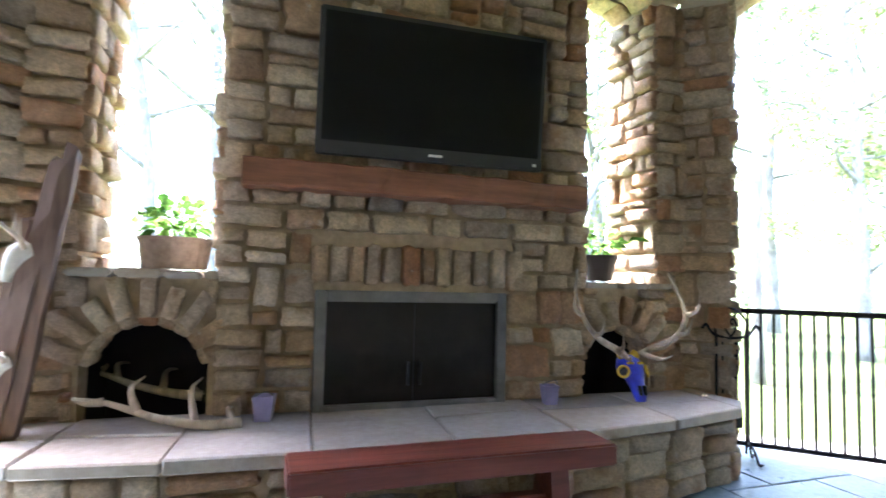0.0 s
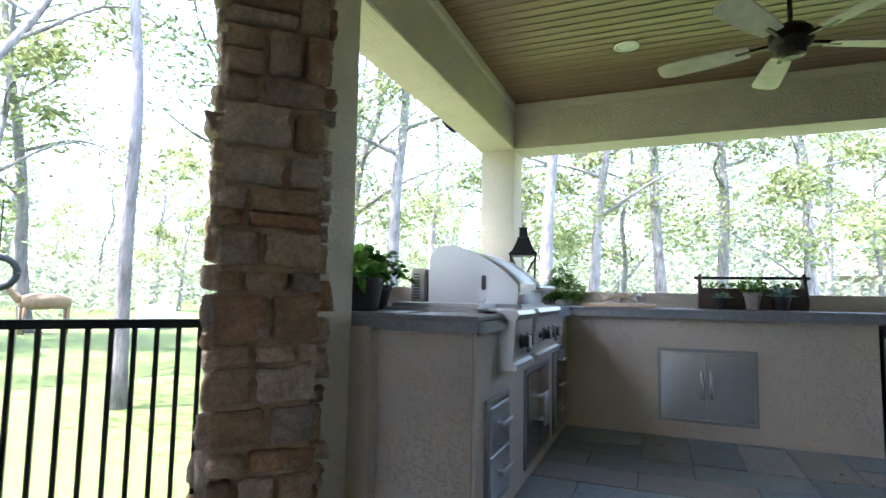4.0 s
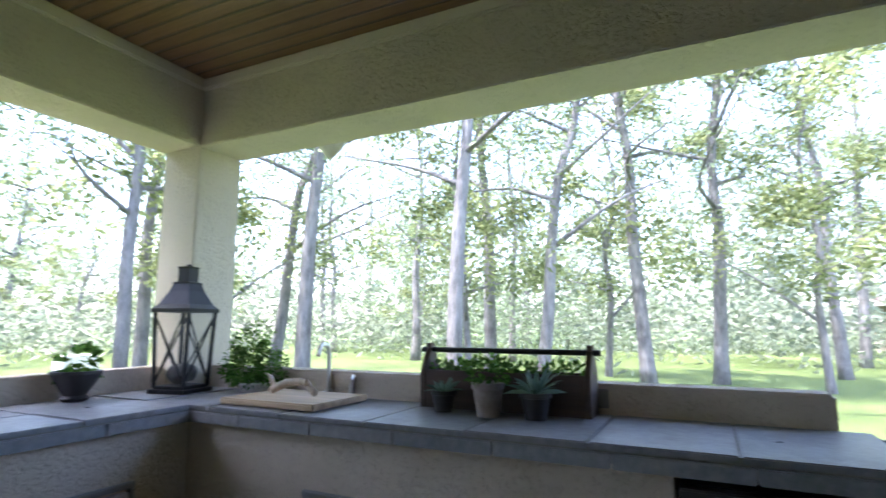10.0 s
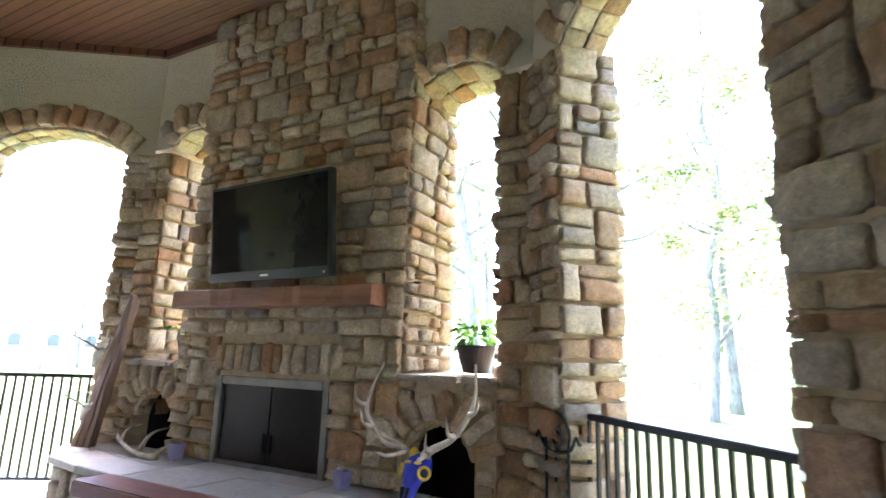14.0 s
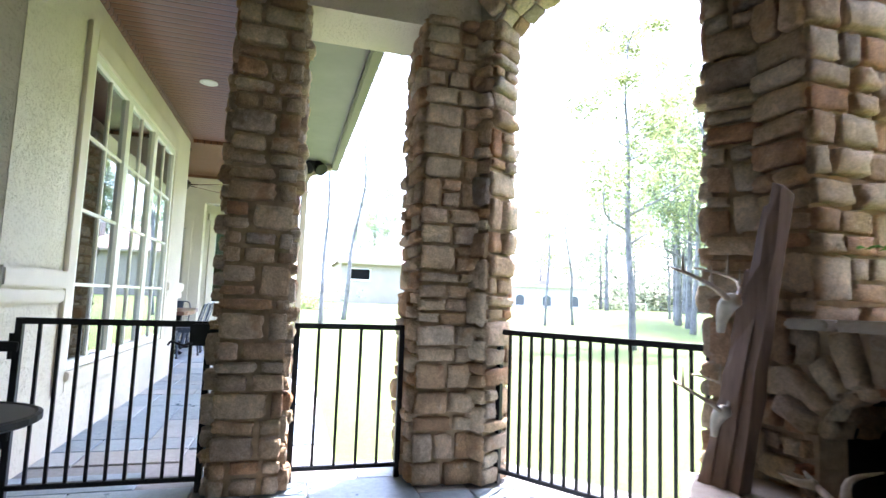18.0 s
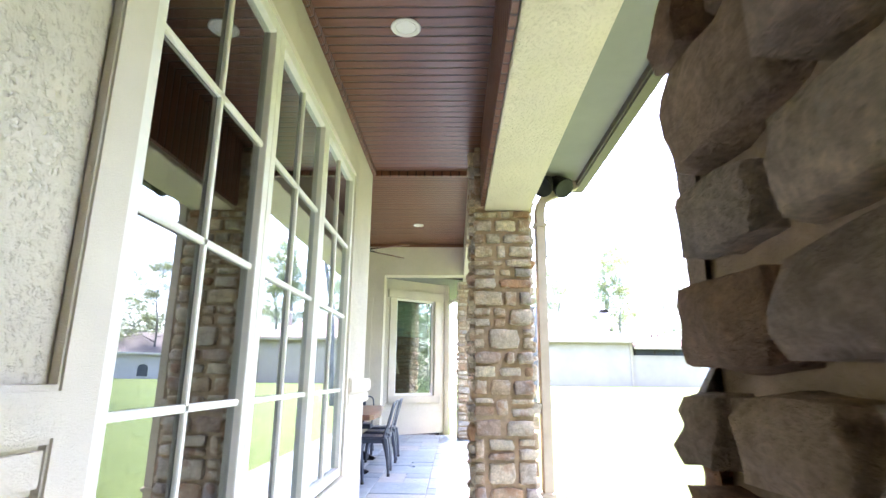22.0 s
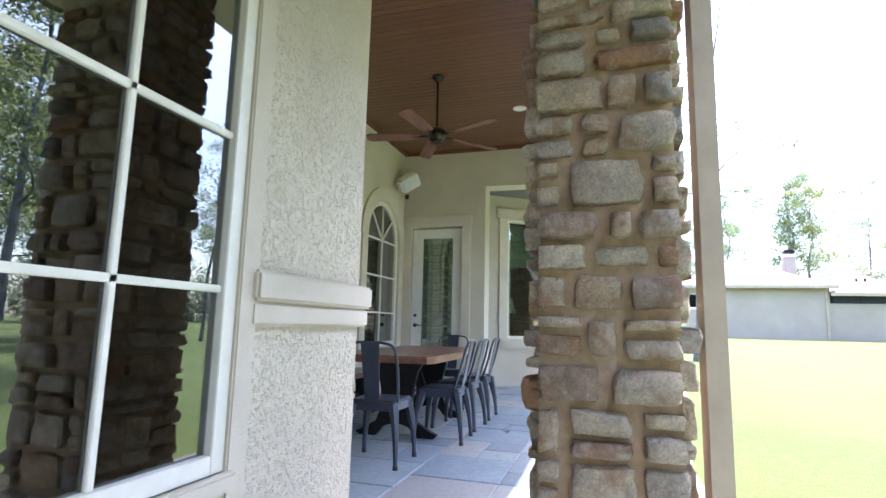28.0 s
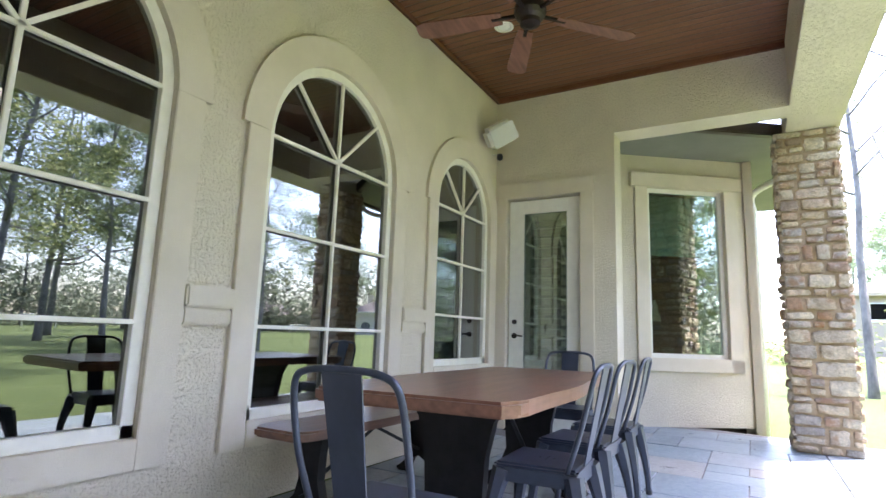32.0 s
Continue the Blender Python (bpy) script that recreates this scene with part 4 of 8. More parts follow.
def hearth():
    top = thing("hearth", "raised curved stone hearth capped with flagstones", "hearth", kind="structure")
    front = [(-1.2, 2.42), (-0.86, 2.14), (-0.4, 2.07), (0.1, 2.03), (0.66, 2.01), (1.22, 2.03), (1.8, 2.1), (2.3, 2.2), (2.43, 2.3)]
    back = [(2.43, 2.62), (-1.1, 2.62)]
    bm = bmesh.new()
    solid(bm, front + back, 0, 0.345)
    part("core", bm, MORTAR, top)
    for k in range(len(front) - 1):
        STONE_JOBS.append((top, front[k], front[k + 1], 0, 0.34, None, 330 + k, 0.045, 0.0))
    STONE_JOBS.append((top, front[-1], (2.43, 2.62), 0, 0.34, None, 345, 0.045, 0.0))
    # flagstone cap in uneven slabs that follow the front
    outer = [shifted(front[k], front[k + 1], -0.07)[0] for k in range(len(front) - 1)] + [(2.5, 2.28)]
    rs = random.Random(3)
    cuts = []
    for p, q in zip(outer, outer[1:]):
        n = max(1, round(math.dist(p, q) / 0.42))
        cuts += [along(p, q, math.dist(p, q) * j / n) for j in range(n)]
    cuts.append(outer[-1])
    for k in range(len(cuts) - 1):
        p, q = cuts[k], cuts[k + 1]
        pb, qb = (p[0] + (0.05 if k else 0.1), 2.66), (q[0] + (0.05 if k < len(cuts) - 2 else -0.02), 2.66)
        split = rs.uniform(0.4, 0.65)
        pm = (p[0] + (pb[0] - p[0]) * split, p[1] + (pb[1] - p[1]) * split)
        qm = (q[0] + (qb[0] - q[0]) * split, q[1] + (qb[1] - q[1]) * (split + rs.uniform(-0.08, 0.08)))
        for quad in ((p, q, qm, pm), (pm, qm, qb, pb)):
            cx = sum(v[0] for v in quad) / 4
            cy = sum(v[1] for v in quad) / 4
            quad = [(x + (cx - x) * 0.012, y + (cy - y) * 0.012) for x, y in quad]
            bm = bmesh.new()
            solid(bm, quad, 0.343, 0.395 + rs.uniform(-0.004, 0.004))
            bmesh.ops.bevel(bm, geom=[e for e in bm.edges], offset=0.007, segments=1, affect="EDGES")
            part("flagstone", bm, FLAG, top)
    return top


hearth()


def mantel():
    bm = bmesh.new()
    n = 26
    rs = random.Random(4)
    for i in range(n + 1):
        x = -0.205 + 1.755 * i / n
        w = 0.006
        for y, z in ((2.395, 1.44), (2.395, 1.565), (2.63, 1.572), (2.63, 1.44)):
            bm.verts.new((x, y + rs.uniform(-w, w), z + rs.uniform(-w, w)))
    bm.verts.ensure_lookup_table()
    for i in range(n):
        for k in range(4):
            a, b = i * 4 + k, i * 4 + (k + 1) % 4
            bm.faces.new([bm.verts[j] for j in (a, b, b + 4, a + 4)])
    bm.faces.new([bm.verts[k] for k in range(4)])
    bm.faces.new([bm.verts[n * 4 + k] for k in (3, 2, 1, 0)])
    bmesh.ops.bevel(bm, geom=[e for e in bm.edges if abs(e.verts[0].co.x - e.verts[1].co.x) > 0.04], offset=0.01, segments=1, affect="EDGES")
    return tagged(part("mantel", bm, BEAM_WOOD, None, "rough-hewn reddish wooden mantel beam on the stone chimney"), category="mantel")


mantel()


def television():
    tv = thing("television", "large flat black television hung above the wooden mantel", "television")
    tilt = Matrix.Translation((0.677, 2.38, 1.955)) @ Matrix.Rotation(radians(-3), 4, "Z") @ Matrix.Rotation(radians(5.5), 4, "X")
    w, h = 1.15, 0.685
    bm = bmesh.new()
    box(bm, (-w / 2, 0.0, -h / 2), (w / 2, 0.06, h / 2), 0.008, tilt)
    part("body", bm, DARK, tv)
    bm = bmesh.new()
    box(bm, (-w / 2 + 0.025, -0.006, -h / 2 + 0.065), (w / 2 - 0.025, 0.001, h / 2 - 0.025), 0.001, tilt)
    part("screen", bm, SCREEN, tv, "glossy dark screen, switched off")
    bm = bmesh.new()
    box(bm, (-w / 2, -0.008, -h / 2), (w / 2, 0.0, -h / 2 + 0.06), 0.003, tilt)
    part("lower_bezel", bm, DARK, tv)
    bm = bmesh.new()
    box(bm, (-0.035, -0.011, -h / 2 + 0.025), (0.035, -0.008, -h / 2 + 0.037), 0, tilt)
    part("badge", bm, WHITE, tv, "small pale badge")
    bm = bmesh.new()
    box(bm, (0.52, -0.01, -h / 2 + 0.02), (0.54, -0.008, -h / 2 + 0.035), 0, tilt)
    part("power_light", bm, WHITE, tv)
    bm = bmesh.new()
    box(bm, (-0.2, 0.055, -0.15), (0.2, 0.3, 0.15), 0.01, tilt)
    part("wall_bracket", bm, BLACK, tv)
    return tv


television()


BENCH_Y = 1.76


def red_bench():
    b = thing("bench", "long red-stained wooden bench in front of the hearth", "bench")
    bm = bmesh.new()
    box(bm, (0.0, BENCH_Y, 0.315), (1.27, BENCH_Y + 0.22, 0.4), 0.008)
    part("seat", bm, RED_WOOD, b)
    for x in (0.16, 1.04):
        bm = bmesh.new()
        prism(bm, [(-0.1, 0), (-0.06, 0.315), (0.06, 0.315), (0.1, 0)], Matrix.Translation((x + 0.04, BENCH_Y + 0.12, 0)) @ Matrix.Rotation(radians(90), 4, "Z") @ Matrix.Rotation(radians(90), 4, "X"), 0.08)
        part("leg", bm, RED_WOOD, b)
    bm = bmesh.new()
    box(bm, (0.16, BENCH_Y + 0.09, 0.12), (1.06, BENCH_Y + 0.15, 0.2), 0.005)
    part("stretcher", bm, RED_WOOD, b)
    return b


red_bench()

ANTLER = mat_wood("antler", (0.45, 0.36, 0.26), 2, 0.5)
BLUE = mat_plain("blue_paint", (0.03, 0.04, 0.5), 0.35, var=0.3, scale=30)
GOLD = mat_plain("yellow_paint", (0.65, 0.42, 0.04), 0.4)
BONE = mat_plain("bone", (0.5, 0.46, 0.38), 0.6, var=0.2, scale=20)


def antler(parent, pts, r0, r1, tines, m):
    """One beam with its tines; every point is in the antler's own frame."""
    bm = bmesh.new()
    p = smooth_path(pts, 5)
    tube(bm, p, [r0 + (r1 - r0) * k / (len(p) - 1) for k in range(len(p))], 8)
    for at, tip, bend in tines:
        a = p[int(at * (len(p) - 1))]
        mid = (a + Vector(tip)) / 2 + Vector(bend)
        q = smooth_path([a, mid, tip], 5)
        tube(bm, q, [r0 * 0.75 * (1 - 0.85 * k / (len(q) - 1)) for k in range(len(q))], 7)
    bmesh.ops.transform(bm, matrix=m, verts=bm.verts)
    return part("antler", bm, ANTLER, parent, "pale tan antler", smooth=True)


def elk_skull():
    t = thing("elk_skull", "elk skull painted blue and yellow with wide pale antlers", "skull")
    base = Matrix.Translation((1.872, 2.44, 0.396)) @ Matrix.Rotation(radians(-4), 4, "Z")
    m = base @ Matrix.Rotation(radians(-8), 4, "X")
    bm = bmesh.new()
    rows = ((0.0, 0.028, 0.022, -0.085), (0.03, 0.036, 0.03, -0.08), (0.07, 0.04, 0.036, -0.065), (0.11, 0.05, 0.045, -0.045), (0.145, 0.075, 0.055, -0.028), (0.175, 0.085, 0.062, -0.012), (0.205, 0.072, 0.06, 0.0), (0.23, 0.058, 0.052, 0.012), (0.25, 0.035, 0.035, 0.02))
    rings = []
    for z, rx, ry, y in rows:
        rings.append([bm.verts.new(m @ Vector((rx * math.copysign(abs(math.cos(a)) ** 0.8, math.cos(a)), y + ry * math.sin(a), z))) for a in [2 * math.pi * k / 18 for k in range(18)]])
    for p, q in zip(rings, rings[1:]):
        for k in range(18):
            bm.faces.new((p[k], p[(k + 1) % 18], q[(k + 1) % 18], q[k]))
    bm.faces.new(rings[0][::-1])
    bm.faces.new(rings[-1])
    part("skull", bm, BLUE, t, "glossy blue painted skull", smooth=True)
    for s in (-1, 1):
        mm = m @ Matrix.Translation((s * 0.073, -0.055, 0.16)) @ Matrix.Rotation(radians(s * 48), 4, "Z") @ Matrix.Rotation(radians(80), 4, "X")
        bm = bmesh.new()
        tube(bm, [mm @ Vector((0.03 * math.cos(a), 0.03 * math.sin(a), 0)) for a in [2 * math.pi * k / 16 for k in range(17)]], 0.008, 6)
        part("eye_ring", bm, GOLD, t, "yellow painted eye ring")
        bm = bmesh.new()
        lathe(bm, [(0.026, -0.015), (0.026, 0.0), (0.005, 0.003)], (0, 0, 0), 12, mm)
        part("eye_socket", bm, BLACK, t, "dark eye socket")
        bm = bmesh.new()
        tube(bm, [m @ Vector((s * 0.03, 0.0, 0.236)), m @ Vector((s * 0.052, -0.005, 0.262))], [0.03, 0.026], 10)
        part("antler_base", bm, GOLD, t, "yellow painted antler base")
        bm = bmesh.new()
        box(bm, (s * 0.012, -0.075, 0.198), (s * 0.05, -0.045, 0.212), 0.005, m)
        part("stripe", bm, GOLD, t, "yellow painted brow stripe")
        bm = bmesh.new()
        tube(bm, [m @ Vector((s * 0.014, -0.115, 0.035)), m @ Vector((s * 0.016, -0.105, 0.085))], [0.008, 0.011], 8)
        part("nose", bm, BLACK, t, "dark nose opening")
        antler(t, [(s * 0.05, 0.0, 0.25), (s * 0.12, -0.02, 0.29), (s * 0.24, -0.05, 0.35), (s * 0.32, -0.04, 0.45), (s * 0.335, 0.02, 0.57), (s * 0.3, 0.08, 0.72)], 0.023, 0.007,
               [(0.05, (s * 0.13, -0.18, 0.27), (0, -0.03, -0.02)), (0.18, (s * 0.16, -0.16, 0.38), (0, -0.03, -0.02)), (0.45, (s * 0.27, -0.16, 0.47), (0, -0.02, -0.03)), (0.64, (s * 0.395, -0.06, 0.57), (s * 0.02, -0.01, -0.02))], base)
    return t


elk_skull()


def shed_antler(name, loc, turn, tilt=0):
    t = thing(name, "shed antler with long tines lying on the flagstones", "antler")
    m = Matrix.Translation(loc) @ Matrix.Rotation(radians(turn), 4, "Z") @ Matrix.Rotation(radians(tilt), 4, "X")
    antler(t, [(0, 0, 0.035), (0.14, 0.04, 0.05), (0.32, 0.05, 0.09), (0.5, 0.02, 0.14), (0.68, -0.08, 0.12)], 0.026, 0.007,
           [(0.06, (0.05, -0.17, 0.03), (0.03, 0, 0.03)), (0.3, (0.2, -0.2, 0.16), (0.03, 0, 0.04)), (0.6, (0.42, -0.14, 0.19), (0.03, 0.02, 0.03)), (0.8, (0.6, 0.08, 0.18), (0.0, 0.02, 0.0))], m)
    return t


shed_antler("shed_antler", (-0.16, 2.4, 0.375), 172, -12)
shed_antler("shed_antler", (-0.36, 2.86, 0.4), 165, 8)
PURPLE = mat_plain("lilac_glaze", (0.28, 0.25, 0.42), 0.35, var=0.15)
WAX = mat_plain("wax", (0.45, 0.38, 0.5), 0.5)
for x, y, k in ((-0.07, 2.47, 0.95), (1.37, 2.47, 0.85)):
    t = thing("candle_pot", "small square lilac candle pot on the hearth", "candle")
    bm = bmesh.new()
    lathe(bm, [(0.05, 0), (0.066, 0.1), (0.069, 0.115), (0.058, 0.115), (0.05, 0.08)], (0, 0, 0), 4, Matrix.Translation((x, y, 0.397)) @ Matrix.Rotation(0.6, 4, "Z") @ Matrix.Scale(k, 4))
    part("pot", bm, PURPLE, t)
    bm = bmesh.new()
    lathe(bm, [(0.04, 0.06), (0.042, 0.09), (0.01, 0.092), (0.008, 0.105)], (0, 0, 0), 10, Matrix.Translation((x, y, 0.397)) @ Matrix.Scale(k, 4))
    part("wax", bm, WAX, t)
    bm = bmesh.new()
    tube(bm, smooth_path([(x - 0.045, y, 0.5), (x, y - 0.05, 0.53), (x + 0.045, y, 0.5)], 4), 0.003, 5)
    part("handle", bm, IRON_GREY, t)


def leaning_timbers():
    for k, (x, y, dx, dy, ln, w, lean) in enumerate(((-1.06, 2.4, 0.12, 0.09, 1.12, 0.085, 0.1), (-0.99, 2.42, 0.1, 0.07, 1.16, 0.06, 0.12), (-1.1, 2.38, 0.07, 0.1, 0.85, 0.045, 0.05))):
        bm = bmesh.new()
        rs = random.Random(k)
        n = 10
        for i in range(n + 1):
            t = i / n
            c = Vector((x + dx * t * 1.2, y + dy * t * 1.6, 0.01 + ln * t))
            ww = w * (1 - 0.25 * t) * rs.uniform(0.85, 1.1)
            for u, v in ((-1, -1), (1, -1), (1, 1), (-1, 1)):
                bm.verts.new(c + Vector((u * ww / 2, v * 0.03 * rs.uniform(0.7, 1.2), 0.03 * rs.uniform(-1, 1) if i == n else 0)))
        bm.verts.ensure_lookup_table()
        for i in range(n):
            for j in range(4):
                a, b = i * 4 + j, i * 4 + (j + 1) % 4
                bm.faces.new([bm.verts[q] for q in (a, b, b + 4, a + 4)])
        bm.faces.new([bm.verts[q] for q in (3, 2, 1, 0)])
        bm.faces.new([bm.verts[n * 4 + q] for q in range(4)])
        bmesh.ops.translate(bm, vec=(0, 0, 0.38), verts=bm.verts)
        tagged(part("old_timber", bm, OLD_WOOD, None, "weathered split timber leaning on the stone column"), category="timber", group="leaning timbers")


leaning_timbers()


def deer_mount(loc, turn, k):
    t = thing("deer_skull", "small deer skull with curved antlers tied to a timber", "skull")
    m = Matrix.Translation(loc) @ Matrix.Rotation(radians(turn), 4, "Z") @ Matrix.Scale(k, 4)
    bm = bmesh.new()
    tube(bm, smooth_path([(0, 0.03, 0.02), (0, -0.02, 0.0), (0, -0.05, -0.07), (0, -0.06, -0.14)], 3), [0.03, 0.04, 0.045, 0.045, 0.042, 0.036, 0.03, 0.025, 0.022, 0.018], 8)
    bmesh.ops.transform(bm, matrix=m, verts=bm.verts)
    part("skull", bm, BONE, t, "bleached skull plate", smooth=True)
    for s in (-1, 1):
        antler(t, [(s * 0.03, 0, 0.02), (s * 0.1, -0.02, 0.07), (s * 0.18, -0.09, 0.13), (s * 0.17, -0.2, 0.17), (s * 0.1, -0.27, 0.19)], 0.014, 0.005,
               [(0.3, (s * 0.12, -0.03, 0.18), (0, 0, 0)), (0.6, (s * 0.19, -0.13, 0.27), (0, 0, 0))], m)


deer_mount((-0.97, 2.38, 1.1), -75, 0.8)
deer_mount((-1.0, 2.36, 0.68), -75, 0.65)


# ---------------------------------------------------------------- iron railings
def railing(name, a, b, label, z0=0.06, z1=0.91, gap=0.115, posts=True, group="iron railings"):
    """A plain iron railing with square bars between two points."""
    t = thing(name, label, "railing", group)
    m, w = face_frame(a, b, 0)
    for z, h in ((z1 - 0.032, 0.032), (z0, 0.026)):
        bm = bmesh.new()
        box(bm, (0, z, -0.017), (w, z + h, 0.017), 0.004, m)
        part("rail", bm, BLACK, t)
    n = round(w / gap)
    me = None
    for k in range(n + 1):
        u = w * k / n
        r = 0.016 if posts and k in (0, n) else 0.0085
        if me is None or r > 0.01:
            bm = bmesh.new()
            box(bm, (-r, z0 if r < 0.01 else 0.0, -r), (r, z1 - 0.03 if r < 0.01 else z1, r), 0.002)
            ob = part("post" if r > 0.01 else "bar", bm, BLACK, t)
            if r < 0.01:
                me = ob.data
        else:
            ob = new("bar", me)
            ob.parent = t
        ob.matrix_basis = m @ Matrix.Translation((u, 0, 0))
    return t


p, q = shifted(*[along(NW_A, NW_B, 0.12), along(NW_A, NW_B, w_nw - 0.18)], 0.13)
railing("railing", p, q, "black iron railing across the stone arch", gap=0.072)
p, q = shifted(*[along(NE_A, NE_B, 0.24), along(NE_A, NE_B, w_ne - 0.32)], 0.13)
railing("railing", p, q, "black iron railing across the stone arch facing the woods", gap=0.068)
railing("railing", (XW - 0.18, 0.8), (XW - 0.18, 1.43), "short black iron railing between two stone columns")
railing("railing", (KX + 0.16, -2.3), (KX + 0.16, -1.72), "black iron railing beside the kitchen counter", gap=0.105)
gate = railing("gate", (XW - 0.1, -0.56), (XW - 0.1, 0.33), "black iron garden gate, closed, hinged on the stucco wall", gap=0.085)
gate["category"] = "gate"
bm = bmesh.new()
box(bm, (XW - 0.13, 0.25, 0.78), (XW - 0.05, 0.38, 0.9), 0.006)
lk = part("latch", bm, BLACK, gate)
bm = bmesh.new()
tube(bm, smooth_path([(XW - 0.02, 0.26, 0.8), (XW + 0.02, 0.22, 0.79), (XW + 0.03, 0.17, 0.81), (XW + 0.02, 0.15, 0.79)], 4), 0.006, 6)
part("lever", bm, BLACK, lk)
for z in (0.3, 0.74):
    bm = bmesh.new()
    box(bm, (XW - 0.13, -0.68, z), (XW - 0.07, -0.55, z + 0.05), 0.004)
    cyl(bm, (XW - 0.1, -0.59, z - 0.04), (XW - 0.1, -0.59, z + 0.09), 0.012)
    part("hinge", bm, BLACK, gate)


def iron_scroll():
    """Wrought-iron fire-tool stand with a curled head by the arch."""
    t = thing("fire_tool_rack", "black wrought-iron tool stand with curled hooks by the arch", "rack")
    x, y = 2.62, 2.47
    m = Matrix.Translation((x, y, 0)) @ Matrix.Rotation(radians(-35), 4, "Z") @ Matrix.Diagonal((0.8, 0.8, 0.94, 1))
    for u in (-0.1, 0.1):
        bm = bmesh.new()
        cyl(bm, m @ Vector((u, 0, 0.05)), m @ Vector((u, 0, 0.8)), 0.008, seg=8)
        part("pole", bm, BLACK, t)
        for v in (-0.1, 0.1):
            bm = bmesh.new()
            tube(bm, [m @ q for q in smooth_path([(u, 0, 0.1), (u * 1.3, v * 0.6, 0.1), (u * 1.6, v, 0.012), (u * 1.75, v * 1.25, 0.02)], 4)], 0.008, 6)
            part("foot", bm, BLACK, t)
    bm = bmesh.new()
    tube(bm, [m @ q for q in smooth_path([(-0.2, 0, 0.83), (-0.17, 0, 0.86), (-0.14, 0, 0.82), (-0.1, 0, 0.79), (0, 0, 0.775), (0.1, 0, 0.79), (0.14, 0, 0.82), (0.17, 0, 0.86), (0.2, 0, 0.83)], 5)], 0.009, 6)
    part("cross_bar", bm, BLACK, t)
    bm = bmesh.new()
    tube(bm, [m @ q for q in smooth_path([(-0.1, 0, 0.79), (-0.11, 0, 0.88), (-0.05, 0, 0.95), (0, 0, 0.965), (0.05, 0, 0.95), (0.11, 0, 0.88), (0.1, 0, 0.79)], 5)], 0.008, 6)
    part("hoop", bm, BLACK, t)
    for s in (-1, 1):
        bm = bmesh.new()
        tube(bm, [m @ q for q in smooth_path([(0, 0, 0.78), (s * 0.04, 0, 0.85), (s * 0.02, 0, 0.9), (s * 0.0, 0, 0.88), (s * 0.015, 0, 0.86)], 5)], 0.007, 6)
        part("hook", bm, BLACK, t)
    for u in (-0.05, 0.05):
        bm = bmesh.new()
        cyl(bm, m @ Vector((u, 0.03, 0.3)), m @ Vector((u, 0.03, 0.76)), 0.006, seg=6)
        box(bm, (u - 0.035, 0.022, 0.2), (u + 0.035, 0.038, 0.31), 0.006, m)
        part("tool", bm, BLACK, t)


iron_scroll()


def patio_table():
    t = thing("patio_table", "round black mesh-top metal patio table", "table")
    x, y, z = -1.62, -0.4, 0.6
    bm = bmesh.new()
    lathe(bm, [(0.27, 0.0), (0.285, 0.008), (0.285, 0.03), (0.27, 0.036), (0.26, 0.03), (0.02, 0.034)], (x, y, z - 0.03), 32)
    part("tabletop", bm, BLACK, t)
    bm = bmesh.new()
    lathe(bm, [(0.03, 0), (0.03, z - 0.04)], (x, y, 0), 12)
    part("pedestal", bm, BLACK, t)
    bm = bmesh.new()
    lathe(bm, [(0.22, 0), (0.22, 0.015), (0.05, 0.05)], (x, y, 0), 20)
    part("base", bm, BLACK, t)


patio_table()

# ---------------------------------------------------------------- kitchen counters
CZ = ZC - 0.058                 # under side of the counter tops
CYE = -1.75                     # south end of the sink counter


